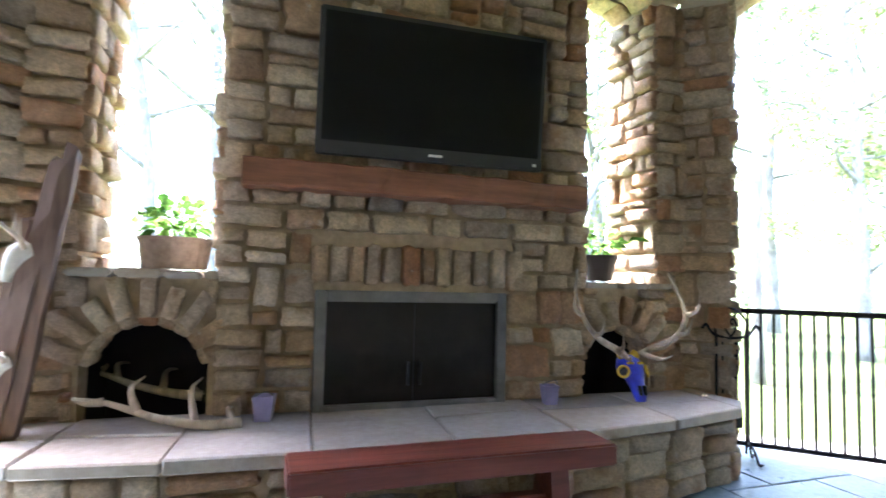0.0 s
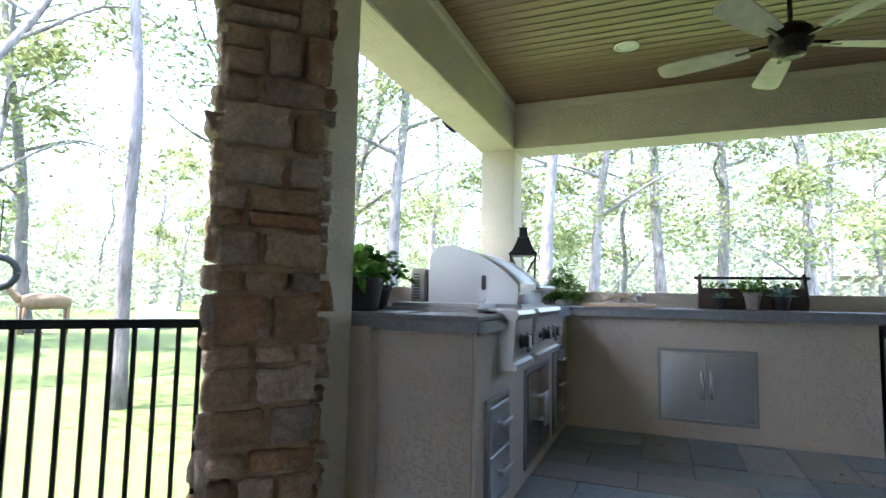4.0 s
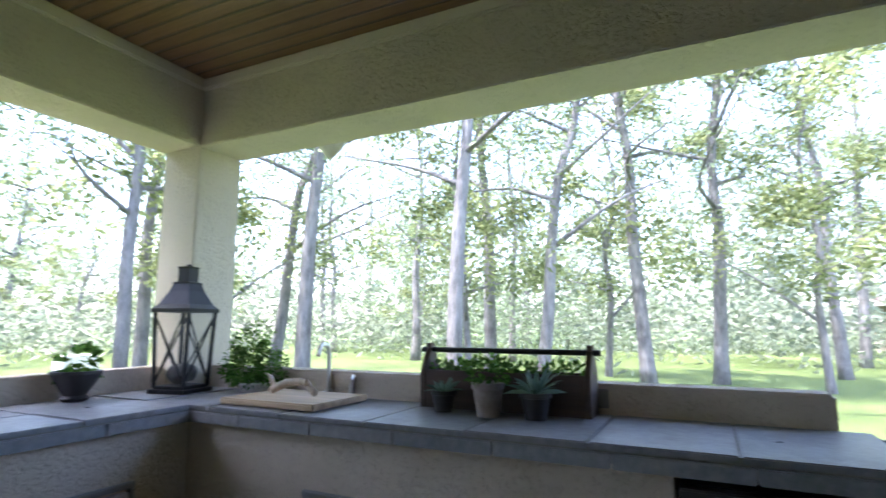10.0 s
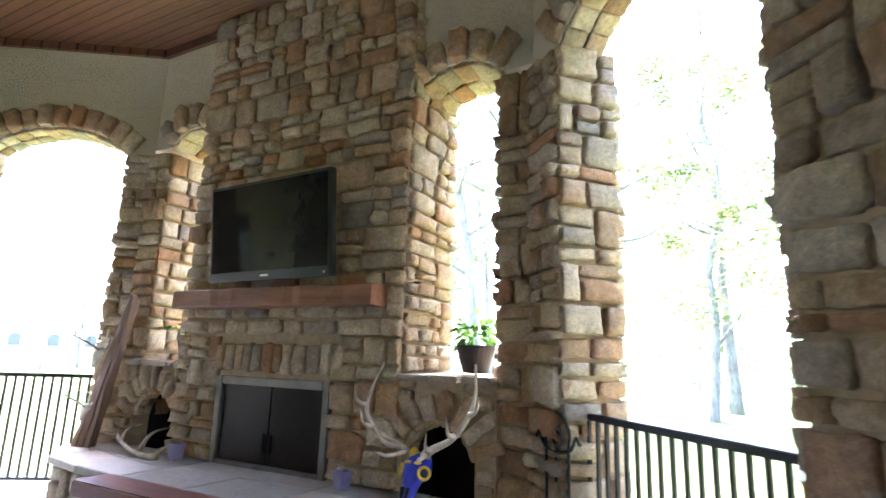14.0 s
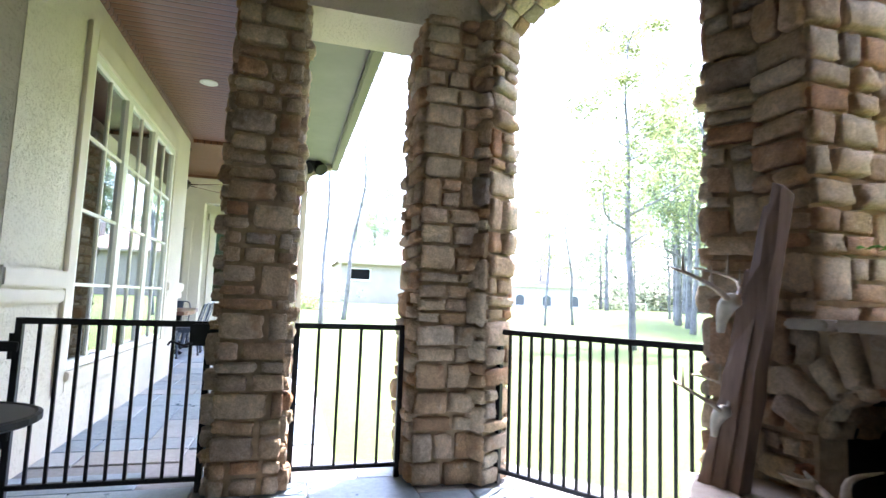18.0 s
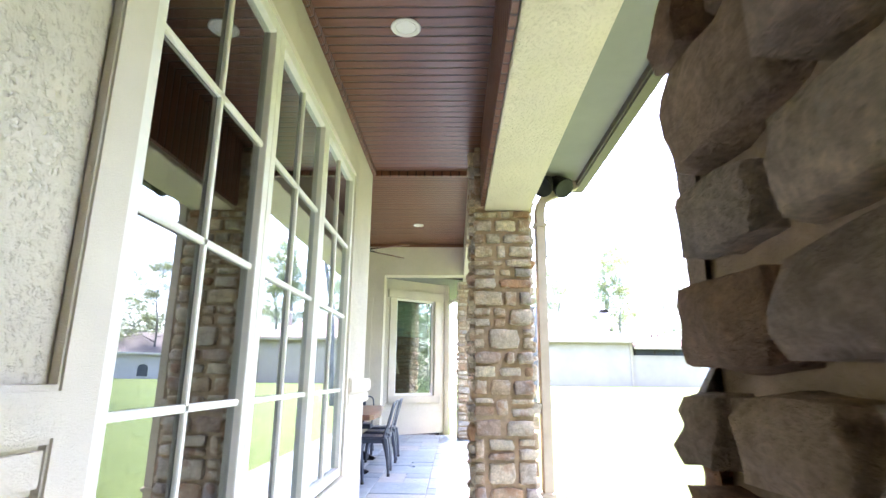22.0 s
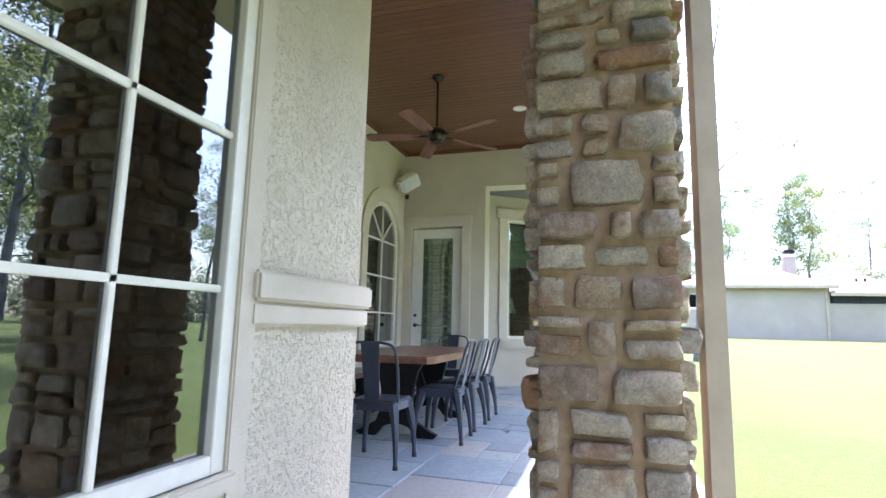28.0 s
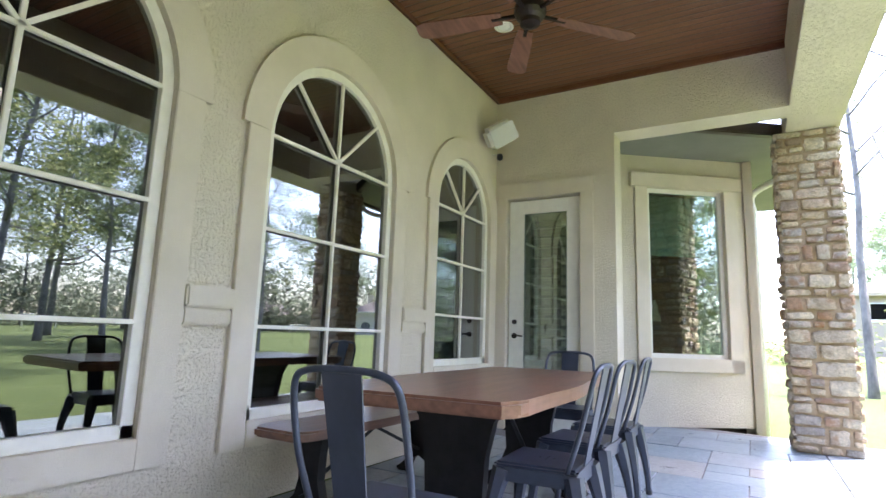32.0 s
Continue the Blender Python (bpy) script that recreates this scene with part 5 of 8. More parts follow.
def counters():
    c1 = thing("grill_counter", "rough cream stucco counter base that holds the grill", "counter")
    bm = bmesh.new()
    box(bm, (CX0 + 0.02, CNY, 0), (CNX, KY + 0.25, CZ), 0.012)
    part("base", bm, STUCCO_GREY, c1)
    bm = bmesh.new()
    box(bm, (4.09, KY - 0.1, 0), (CX0 + 0.019, KY + 0.25, CZ), 0.004)
    part("base", bm, STUCCO_GREY, c1)
    bm = bmesh.new()
    box(bm, (4.1, KY + 0.16, CZ), (KX, KY + KT - 0.02, 1.05), 0.012)
    part("back_ledge", bm, STUCCO_GREY, c1)
    c2 = thing("sink_counter", "rough cream stucco counter base with steel doors and a fridge bay", "counter")
    # base left open for the fridge bay
    for a, b in (((CNX, -1.16, 0), (KX + 0.25, KY + 0.25, CZ)), ((CNX, CYE + 0.02, 0), (KX + 0.25, -1.63, CZ)), ((CNX + 0.5, -1.63, 0), (KX + 0.25, -1.16, CZ))):
        bm = bmesh.new()
        box(bm, a, b, 0.004)
        part("base", bm, STUCCO_GREY, c2)
    bm = bmesh.new()
    box(bm, (KX + 0.16, -1.66, CZ), (KX + KT - 0.02, KY, 1.05), 0.012)
    part("back_ledge", bm, STUCCO_GREY, c2)
    # slate tops: one slab course of big tiles and a darker edge course
    for name, a, b, label in (("grill_worktop", (CX0 - 0.02, CNY - 0.03), (CNX - 0.03, KY + 0.16), "dark grey slate-tiled worktop beside the grill"),
                              ("sink_worktop", (CNX - 0.03, CYE), (KX + 0.16, KY + 0.16), "dark grey slate-tiled worktop with a sink")):
        t = thing(name, label, "worktop")
        bm = bmesh.new()
        box(bm, (a[0] + 0.012, a[1] + 0.012, CZ), (b[0], b[1], ZC - 0.006))
        part("bed", bm, GROUT, t)
        nx, ny = max(1, round((b[0] - a[0]) / 0.42)), max(1, round((b[1] - a[1]) / 0.42))
        rs = random.Random(len(name))
        for i in range(nx):
            for j in range(ny):
                x0, x1 = a[0] + (b[0] - a[0]) * i / nx, a[0] + (b[0] - a[0]) * (i + 1) / nx
                y0, y1 = a[1] + (b[1] - a[1]) * j / ny, a[1] + (b[1] - a[1]) * (j + 1) / ny
                bm = bmesh.new()
                box(bm, (x0 + 0.003, y0 + 0.003, ZC - 0.02), (x1 - 0.003, y1 - 0.003, ZC + rs.uniform(-0.003, 0.003)), 0.004)
                part("tile", bm, SLATE_TOP, t)
        edges = [((a[0], a[1] - 0.0), (b[0], a[1]))] if name == "grill_worktop" else [((a[0], b[1] - 0.66), (a[0], a[1])), ((a[0], a[1]), (b[0], a[1]))]
        if name == "grill_worktop":
            edges.append(((a[0], b[1] - 0.12), (a[0], a[1])))
        for p, q in edges:
            m, w = face_frame(p, q, 0)
            n = max(1, round(w / 0.4))
            for k in range(n):
                bm = bmesh.new()
                box(bm, (w * k / n + 0.002, CZ - 0.012, -0.004), (w * (k + 1) / n - 0.002, ZC - 0.024, 0.012 + 0.003 * rs.random()), 0.004, m)
                part("edge_tile", bm, SLATE_TOP, t)
    return c1, c2


counters()
LOGO = mat_plain("badge_blue", (0.04, 0.05, 0.09), 0.3)


def knob(parent, x, y, z, r=0.03):
    bm = bmesh.new()
    lathe(bm, [(r * 1.25, 0), (r * 1.25, 0.006), (r, 0.008), (r * 0.9, 0.035), (r * 0.75, 0.04)], (0, 0, 0), 18, Matrix.Translation((x, y, z)) @ Matrix.Rotation(radians(90), 4, "X"))
    k = part("knob", bm, DARK, parent, "black control knob", smooth=False)
    bm = bmesh.new()
    box(bm, (x - 0.005, y - 0.05, z - r * 0.95), (x + 0.005, y - 0.03, z + r * 0.95), 0.003)
    part("grip", bm, STEEL, k)


def bar_handle(parent, a, b, out, r=0.009, mat=None):
    """A straight bar on two stand-offs."""
    a, b, out = Vector(a), Vector(b), Vector(out)
    bm = bmesh.new()
    cyl(bm, a + out, b + out, r, seg=10)
    d = (b - a).normalized() * 0.03
    for p in (a + d, b - d):
        cyl(bm, p, p + out, r * 0.8, seg=8)
    return part("handle", bm, mat or STEEL, parent, "brushed steel bar handle", smooth=True)


def control_panel(t, x0, x1, knobs, small):
    y = CNY - 0.075
    bm = bmesh.new()
    m = Matrix(((0, 0, 1, 0), (1, 0, 0, 0), (0, 1, 0, 0), (0, 0, 0, 1)))
    prism(bm, [(CNY + 0.1, 0.94), (CNY - 0.09, 0.945), (CNY - 0.1, 0.925), (CNY - 0.085, 0.9), (CNY - 0.07, 0.71), (CNY - 0.09, 0.7), (CNY - 0.09, 0.675), (CNY + 0.02, 0.67)], m @ Matrix.Translation((0, 0, x1)), x1 - x0)
    part("panel", bm, STEEL, t, "brushed steel control panel")
    for x in knobs:
        knob(t, x, y - 0.004, 0.80)
    for x in small:
        bm = bmesh.new()
        lathe(bm, [(0.016, 0), (0.014, 0.014), (0.008, 0.018)], (0, 0, 0), 12, Matrix.Translation((x, y, 0.80)) @ Matrix.Rotation(radians(90), 4, "X"))
        part("button", bm, DARK, t)
    bm = bmesh.new()
    lathe(bm, [(0.032, 0), (0.032, 0.006), (0.026, 0.008)], (0, 0, 0), 18, Matrix.Translation((x1 - 0.05, y + 0.002, 0.745)) @ Matrix.Scale(0.5, 4, (0, 0, 1)) @ Matrix.Rotation(radians(90), 4, "X"))
    part("badge", bm, LOGO, t, "small dark oval badge")
    for k in range(5):
        bm = bmesh.new()
        box(bm, (x0 + 0.03, y - 0.004, 0.86 - 0.014 * k), (x0 + 0.085 - 0.01 * (k % 2), y + 0.002, 0.864 - 0.014 * k))
        part("print", bm, STEEL_D, t)


STEEL_PALE = mat_steel("weathered_steel", 0.72, 0.45, 0)
GX0, GX1 = 4.93, 5.59            # grill
BX0, BX1 = 4.48, 4.83            # side burner


def grill():
    t = thing("gas_grill", "built-in stainless steel gas grill with a closed curved hood", "grill")
    control_panel(t, GX0, GX1, (GX0 + 0.2, GX0 + 0.33, GX0 + 0.47), (GX0 + 0.1,))
    bm = bmesh.new()
    box(bm, (GX0, CNY + 0.0, ZC - 0.02), (GX1, KY + 0.12, ZC + 0.035), 0.008)
    part("tray", bm, STEEL_D, t)
    # hood: side outline swept across
    prof = [(CNY + 0.03, 0.965), (CNY + 0.02, 1.05), (CNY + 0.1, 1.13), (CNY + 0.2, 1.2), (CNY + 0.3, 1.25), (CNY + 0.4, 1.28), (CNY + 0.48, 1.275), (CNY + 0.53, 1.24), (CNY + 0.55, 1.15), (CNY + 0.55, 0.965)]
    m = Matrix(((0, 0, 1, 0), (1, 0, 0, 0), (0, 1, 0, 0), (0, 0, 0, 1)))
    crown = [(p.x, p.y) for p in smooth_path([(y, z, 0) for y, z in prof[1:-1]], 5)]
    bm = bmesh.new()
    prism(bm, [prof[0], *crown, prof[-1]], m @ Matrix.Translation((0, 0, GX1 - 0.012)), GX1 - GX0 - 0.024)
    h = part("hood", bm, STEEL_PALE, t, "curved brushed steel hood")
    h.data.polygons.foreach_set("use_smooth", [len(p.vertices) == 4 for p in h.data.polygons])
    bm = bmesh.new()
    box(bm, (GX0 + 0.006, CNY + 0.012, 1.035), (GX1 - 0.006, CNY + 0.03, 1.052), 0.003)
    part("hood_lip", bm, STEEL_V, h, "folded steel lip")
    bm = bmesh.new()
    box(bm, (GX1 + 0.002, KY - 0.14, 1.12), (GX1 + 0.05, KY - 0.02, 1.22), 0.01)
    part("spit_motor", bm, DARK, t, "dark spit motor housing")
    for x in (GX0, GX1 - 0.014):
        bm = bmesh.new()
        prism(bm, [(y - 0.006, z + (0.01 if z > 1 else 0)) for y, z in [prof[0], *crown, prof[-1]]], m @ Matrix.Translation((0, 0, x + 0.014)), 0.014)
        s = part("hood_cheek", bm, STEEL_PALE, h, "pale heat-stained steel cheek")
    bm = bmesh.new()
    box(bm, (GX0 - 0.004, CNY + 0.2, 1.04), (GX0 + 0.002, CNY + 0.225, 1.12), 0.004)
    part("slot", bm, DARK, h)
    bm = bmesh.new()
    cyl(bm, (GX0 + 0.03, CNY - 0.05, 1.06), (GX1 - 0.03, CNY - 0.05, 1.06), 0.014, seg=14)
    part("hood_handle", bm, STEEL, h, "long round steel handle", smooth=True)
    for x in (GX0 + 0.02, GX1 - 0.045):
        bm = bmesh.new()
        prism(bm, [(CNY + 0.03, 1.08), (CNY - 0.065, 1.075), (CNY - 0.065, 1.045), (CNY + 0.02, 1.01)], m @ Matrix.Translation((0, 0, x + 0.025)), 0.025)
        part("bracket", bm, STEEL, h)
    for k in range(9):
        bm = bmesh.new()
        box(bm, (GX0 - 0.003, KY + 0.06, 0.985 + 0.017 * k), (GX0 + 0.02, KY + 0.1, 0.993 + 0.017 * k))
        part("vent", bm, DARK, t)
    bm = bmesh.new()
    box(bm, (GX0, KY + 0.02, 0.96), (GX1, KY + 0.12, 1.16), 0.01)
    part("back_box", bm, STEEL_D, t)
    return t


def side_burner():
    t = thing("side_burner", "built-in stainless steel side burner under a flat lid", "burner")
    control_panel(t, BX0, BX1, (BX0 + 0.13, BX0 + 0.22), (BX0 + 0.3,))
    bm = bmesh.new()
    box(bm, (BX0, CNY, ZC - 0.02), (BX1, KY + 0.1, ZC + 0.018), 0.006)
    part("tray", bm, STEEL, t)
    bm = bmesh.new()
    box(bm, (BX0 + 0.02, CNY + 0.1, ZC + 0.02), (BX1 - 0.02, KY + 0.02, ZC + 0.04), 0.006)
    lid = part("lid", bm, STEEL, t, "flat steel lid")
    bm = bmesh.new()
    xm = (BX0 + BX1) / 2
    tube(bm, smooth_path([(xm - 0.04, CNY + 0.14, ZC + 0.04), (xm - 0.03, CNY + 0.13, ZC + 0.06), (xm + 0.03, CNY + 0.13, ZC + 0.06), (xm + 0.04, CNY + 0.14, ZC + 0.04)], 4), 0.006, 6)
    part("handle", bm, STEEL, lid, smooth=True)


def steel_doors(name, m, w, h, label, split=True, drawers=0):
    """Steel access doors or drawers in the frame m (u across, v up, n out)."""
    t = thing(name, label, "cabinet door")
    for a, b in (((0, 0), (w, 0.025)), ((0, h - 0.025), (w, h)), ((0, 0.025), (0.025, h - 0.025)), ((w - 0.025, 0.025), (w, h - 0.025))):
        bm = bmesh.new()
        box(bm, (*a, -0.02), (*b, 0.016), 0.004, m)
        part("frame", bm, STEEL_D, t)
    if drawers:
        for k in range(drawers):
            z0, z1 = 0.03 + (h - 0.06) * k / drawers, 0.03 + (h - 0.06) * (k + 1) / drawers
            bm = bmesh.new()
            box(bm, (0.03, z0 + 0.005, -0.02), (w - 0.03, z1 - 0.005, 0.024), 0.005, m)
            d = part("drawer", bm, STEEL, t)
            zz = (z0 + z1) / 2 + 0.02
            bar_handle(d, m @ Vector((w * 0.28, zz, 0.02)), m @ Vector((w * 0.72, zz, 0.02)), m.to_3x3() @ Vector((0, 0, 0.035)), 0.008)
    else:
        for u0, u1, hu in ((0.028, w / 2 - 0.002, w / 2 - 0.03), (w / 2 + 0.002, w - 0.028, w / 2 + 0.03)):
            bm = bmesh.new()
            box(bm, (u0, 0.03, -0.02), (u1, h - 0.03, 0.022), 0.005, m)
            d = part("door", bm, STEEL_V, t, "brushed steel door leaf")
            bar_handle(d, m @ Vector((hu, h * 0.34, 0.02)), m @ Vector((hu, h * 0.7, 0.02)), m.to_3x3() @ Vector((0, 0, 0.04)), 0.009)
    return t


grill()
side_burner()
mE = face_frame((CNX, 0.195), (CNX, -0.46), 0.115)[0] @ Matrix.Translation((0, 0, -0.0))
steel_doors("steel_doors", mE, 0.655, 0.53, "pair of brushed steel access doors under the sink")
mN = face_frame((4.99, CNY), (6.4, CNY), 0.08)[0]
steel_doors("steel_doors", mN, 0.65, 0.53, "pair of brushed steel access doors under the grill")
steel_doors("drawer_stack", face_frame((5.81, CNY), (6.2, CNY), 0.08)[0], 0.39, 0.58, "stack of three steel drawers beside the grill", drawers=3)
steel_doors("single_drawer", face_frame((4.29, CNY), (4.6, CNY), 0.1)[0], 0.36, 0.47, "wide steel drawers under the side burner", drawers=2)


def fridge():
    t = thing("fridge", "small steel-fronted fridge built into the stucco counter", "fridge")
    y0, y1 = -1.615, -1.175
    bm = bmesh.new()
    box(bm, (CNX - 0.0, y0, 0.03), (CNX + 0.48, y1, 0.835), 0.006)
    part("body", bm, DARK, t)
    bm = bmesh.new()
    box(bm, (CNX - 0.05, y0, 0.06), (CNX - 0.004, y1, 0.79), 0.008)
    d = part("door", bm, STEEL_V, t, "grey steel fridge door")
    bm = bmesh.new()
    box(bm, (CNX - 0.055, y0, 0.793), (CNX - 0.002, y1, 0.835), 0.006)
    part("top_grip", bm, DARK, t, "black grip strip")
    for k in range(3):
        bm = bmesh.new()
        box(bm, (CNX - 0.053, y0 + 0.03, 0.7 + 0.012 * k), (CNX - 0.049, y0 + 0.055, 0.708 + 0.012 * k))
        part("print", bm, STEEL_D, d)


fridge()


# ---------------------------------------------------------------- plants
LEAF_A = mat_leaf("leaf_fresh", (0.04, 0.1, 0.02), (0.1, 0.2, 0.04))
LEAF_B = mat_leaf("leaf_dark", (0.02, 0.055, 0.02), (0.05, 0.12, 0.035))
LEAF_G = mat_leaf("leaf_grey", (0.1, 0.16, 0.12), (0.2, 0.28, 0.22))
TERRA = mat_plain("grey_terracotta", (0.3, 0.25, 0.22), 0.8, var=0.25, scale=25, bmp=0.2)
POT_DARK = mat_plain("dark_pot", (0.016, 0.014, 0.014), 0.5, var=0.3)
SOIL = mat_plain("soil", (0.04, 0.028, 0.02), 1.0)


def leaf(bm, base, way, ln, wd, rs, bend=0.3):
    """One pointed leaf with a mid-rib fold."""
    way = Vector(way).normalized()
    side = way.cross(Vector((rs.uniform(-1, 1), rs.uniform(-1, 1), rs.uniform(0.3, 1)))).normalized()
    up = side.cross(way)
    base = Vector(base)
    pts = []
    for t, w in ((0.0, 0.08), (0.35, 1.0), (0.7, 0.8), (1.0, 0.03)):
        c = base + way * ln * t - Vector((0, 0, bend * ln * t * t))
        pts.append((bm.verts.new(c + side * wd * w / 2 + up * wd * 0.12 * w), bm.verts.new(c - up * 0.0), bm.verts.new(c - side * wd * w / 2 + up * wd * 0.12 * w)))
    for a, b in zip(pts, pts[1:]):
        bm.faces.new((a[0], b[0], b[1], a[1]))
        bm.faces.new((a[1], b[1], b[2], a[2]))


def bush_leaves(bm, c, r, n, ln, wd, rs, up=0.2, squash=0.8):
    for k in range(n):
        d = Vector((rs.gauss(0, 1), rs.gauss(0, 1), rs.gauss(0, 1))).normalized()
        k2 = rs.uniform(0.35, 1.0) ** 0.6
        p = Vector(c) + Vector((d.x * r * k2, d.y * r * k2, d.z * r * squash * k2))
        leaf(bm, p, d + Vector((rs.uniform(-0.5, 0.5), rs.uniform(-0.5, 0.5), up)), ln * rs.uniform(0.6, 1.2), wd * rs.uniform(0.7, 1.2), rs)


def potted(name, label, loc, pot, potmat, fill, seed, leafmat):
    """A pot with soil and a plant; fill(bm, rs, top) makes the leaves."""
    t = thing(name, label, "plant")
    bm = bmesh.new()
    lathe(bm, pot, loc, 24)
    part("pot", bm, potmat, t, smooth=False)
    rim = max(z for r, z in pot)
    rad = max(r for r, z in pot)
    bm = bmesh.new()
    lathe(bm, [(rad * 0.8, rim - 0.03), (rad * 0.8, rim - 0.02)], loc, 16)
    part("soil", bm, SOIL, t)
    bm = bmesh.new()
    fill(bm, random.Random(seed), Vector(loc) + Vector((0, 0, rim)))
    part("foliage", bm, leafmat, t)
    return t


def pot_profile(r, h, lip=0.012):
    return [(r * 0.7, 0), (r * 0.95, h * 0.8), (r + lip * 0.3, h * 0.82), (r + lip * 0.3, h), (r * 0.88, h), (r * 0.85, h * 0.85)]


def succulent(bm, rs, top, n=22, ln=0.11):
    for k in range(n):
        a = k * 2.4
        e = 0.25 + 1.2 * k / n
        leaf(bm, top + Vector((0.012 * math.cos(a), 0.012 * math.sin(a), -0.005)), (math.cos(a) * math.cos(e), math.sin(a) * math.cos(e), math.sin(e)), ln * rs.uniform(0.8, 1.1), 0.02, rs, 0.25)


def herb(bm, rs, top, r=0.09, n=260):
    bush_leaves(bm, top + Vector((0, 0, r * 0.5)), r, n, 0.03, 0.014, rs, 0.5, 0.7)


def trailing(bm, rs, top, r=0.2, n=120, ln=0.08, wd=0.055):
    bush_leaves(bm, top + Vector((0, 0, r * 0.7)), r, n, ln, wd, rs, 0.2, 0.85)
    for k in range(7):
        a = rs.uniform(0, 6.28)
        q = top + Vector((0.08 * math.cos(a), 0.08 * math.sin(a), 0.03))
        for j in range(5):
            q = q + Vector((0.04 * math.cos(a), 0.04 * math.sin(a), 0.03 - 0.009 * j))
            leaf(bm, q, (math.cos(a + rs.uniform(-1.5, 1.5)), math.sin(a + rs.uniform(-1.5, 1.5)), 0.2), ln * 0.8, wd * 0.9, rs)


def sprigs(bm, rs, top, n, reach):
    """Long thin arching stems with round leaves set apart along them."""
    for k in range(n):
        a = k * 2.4 + rs.uniform(-0.3, 0.3)
        r = reach * rs.uniform(0.5, 1.0)
        rise = rs.uniform(0.05, 0.24)
        pts = smooth_path([top + Vector((0, 0, -0.02)), top + Vector((math.cos(a) * r * 0.4, math.sin(a) * r * 0.4, rise)), top + Vector((math.cos(a) * r, math.sin(a) * r, rise * 0.7 - 0.04))], 5)
        tube(bm, pts, 0.0025, 4)
        for q in pts[3:]:
            for s in (-1, 1):
                leaf(bm, q, (math.cos(a + s * 1.2), math.sin(a + s * 1.2), rs.uniform(-0.1, 0.5)), 0.038, 0.033, rs, 0.1)


WT = ZC + 0.002
potted("potted_begonia", "leafy green plant in a ribbed dark planter on the worktop", (4.28, 1.46, WT), [(0.075, 0), (0.08, 0.025), (0.098, 0.13), (0.105, 0.13), (0.105, 0.152), (0.09, 0.152), (0.088, 0.13)], POT_DARK, lambda bm, rs, p: [bush_leaves(bm, p + Vector(o), r, k, 0.07, 0.05, rs, 0.25, 0.9) for o, r, k in (((0, 0, 0.03), 0.1, 50), ((-0.12, -0.03, 0.03), 0.07, 26), ((0.1, 0.02, 0.04), 0.06, 26), ((0.02, -0.05, 0.08), 0.045, 16))], 1, LEAF_A)
potted("potted_trailer", "small trailing plant in a dark pot on the worktop", (4.5, 1.5, WT), pot_profile(0.07, 0.12), POT_DARK, lambda bm, rs, p: sprigs(bm, rs, p, 9, 0.3), 2, LEAF_B)
potted("bowl_planter", "low green plant in a black footed bowl", (6.27, 1.44, WT), [(0.055, 0), (0.062, 0.012), (0.05, 0.025), (0.095, 0.1), (0.108, 0.125), (0.108, 0.138), (0.092, 0.138), (0.088, 0.118)], POT_DARK, lambda bm, rs, p: bush_leaves(bm, p + Vector((0, 0, 0.045)), 0.08, 60, 0.06, 0.04, rs, 0.2, 0.8), 3, LEAF_A)
potted("boxwood", "round bushy green shrub in a low white pot", (6.93, 0.96, WT), pot_profile(0.09, 0.05), WHITE, lambda bm, rs, p: [bush_leaves(bm, p + Vector(o), r, int(42000 * r * r * r * 8), 0.026, 0.011, rs, 0.3, 0.9) for o, r in (((0, 0, 0.1), 0.14), ((0.03, -0.08, 0.08), 0.1), ((-0.03, 0.08, 0.08), 0.11), ((-0.02, 0.03, 0.2), 0.1), ((0.0, -0.02, 0.27), 0.07), ((-0.02, -0.14, 0.05), 0.07), ((0.02, 0.16, 0.05), 0.07), ((-0.06, 0.0, 0.06), 0.1))], 4, LEAF_A)


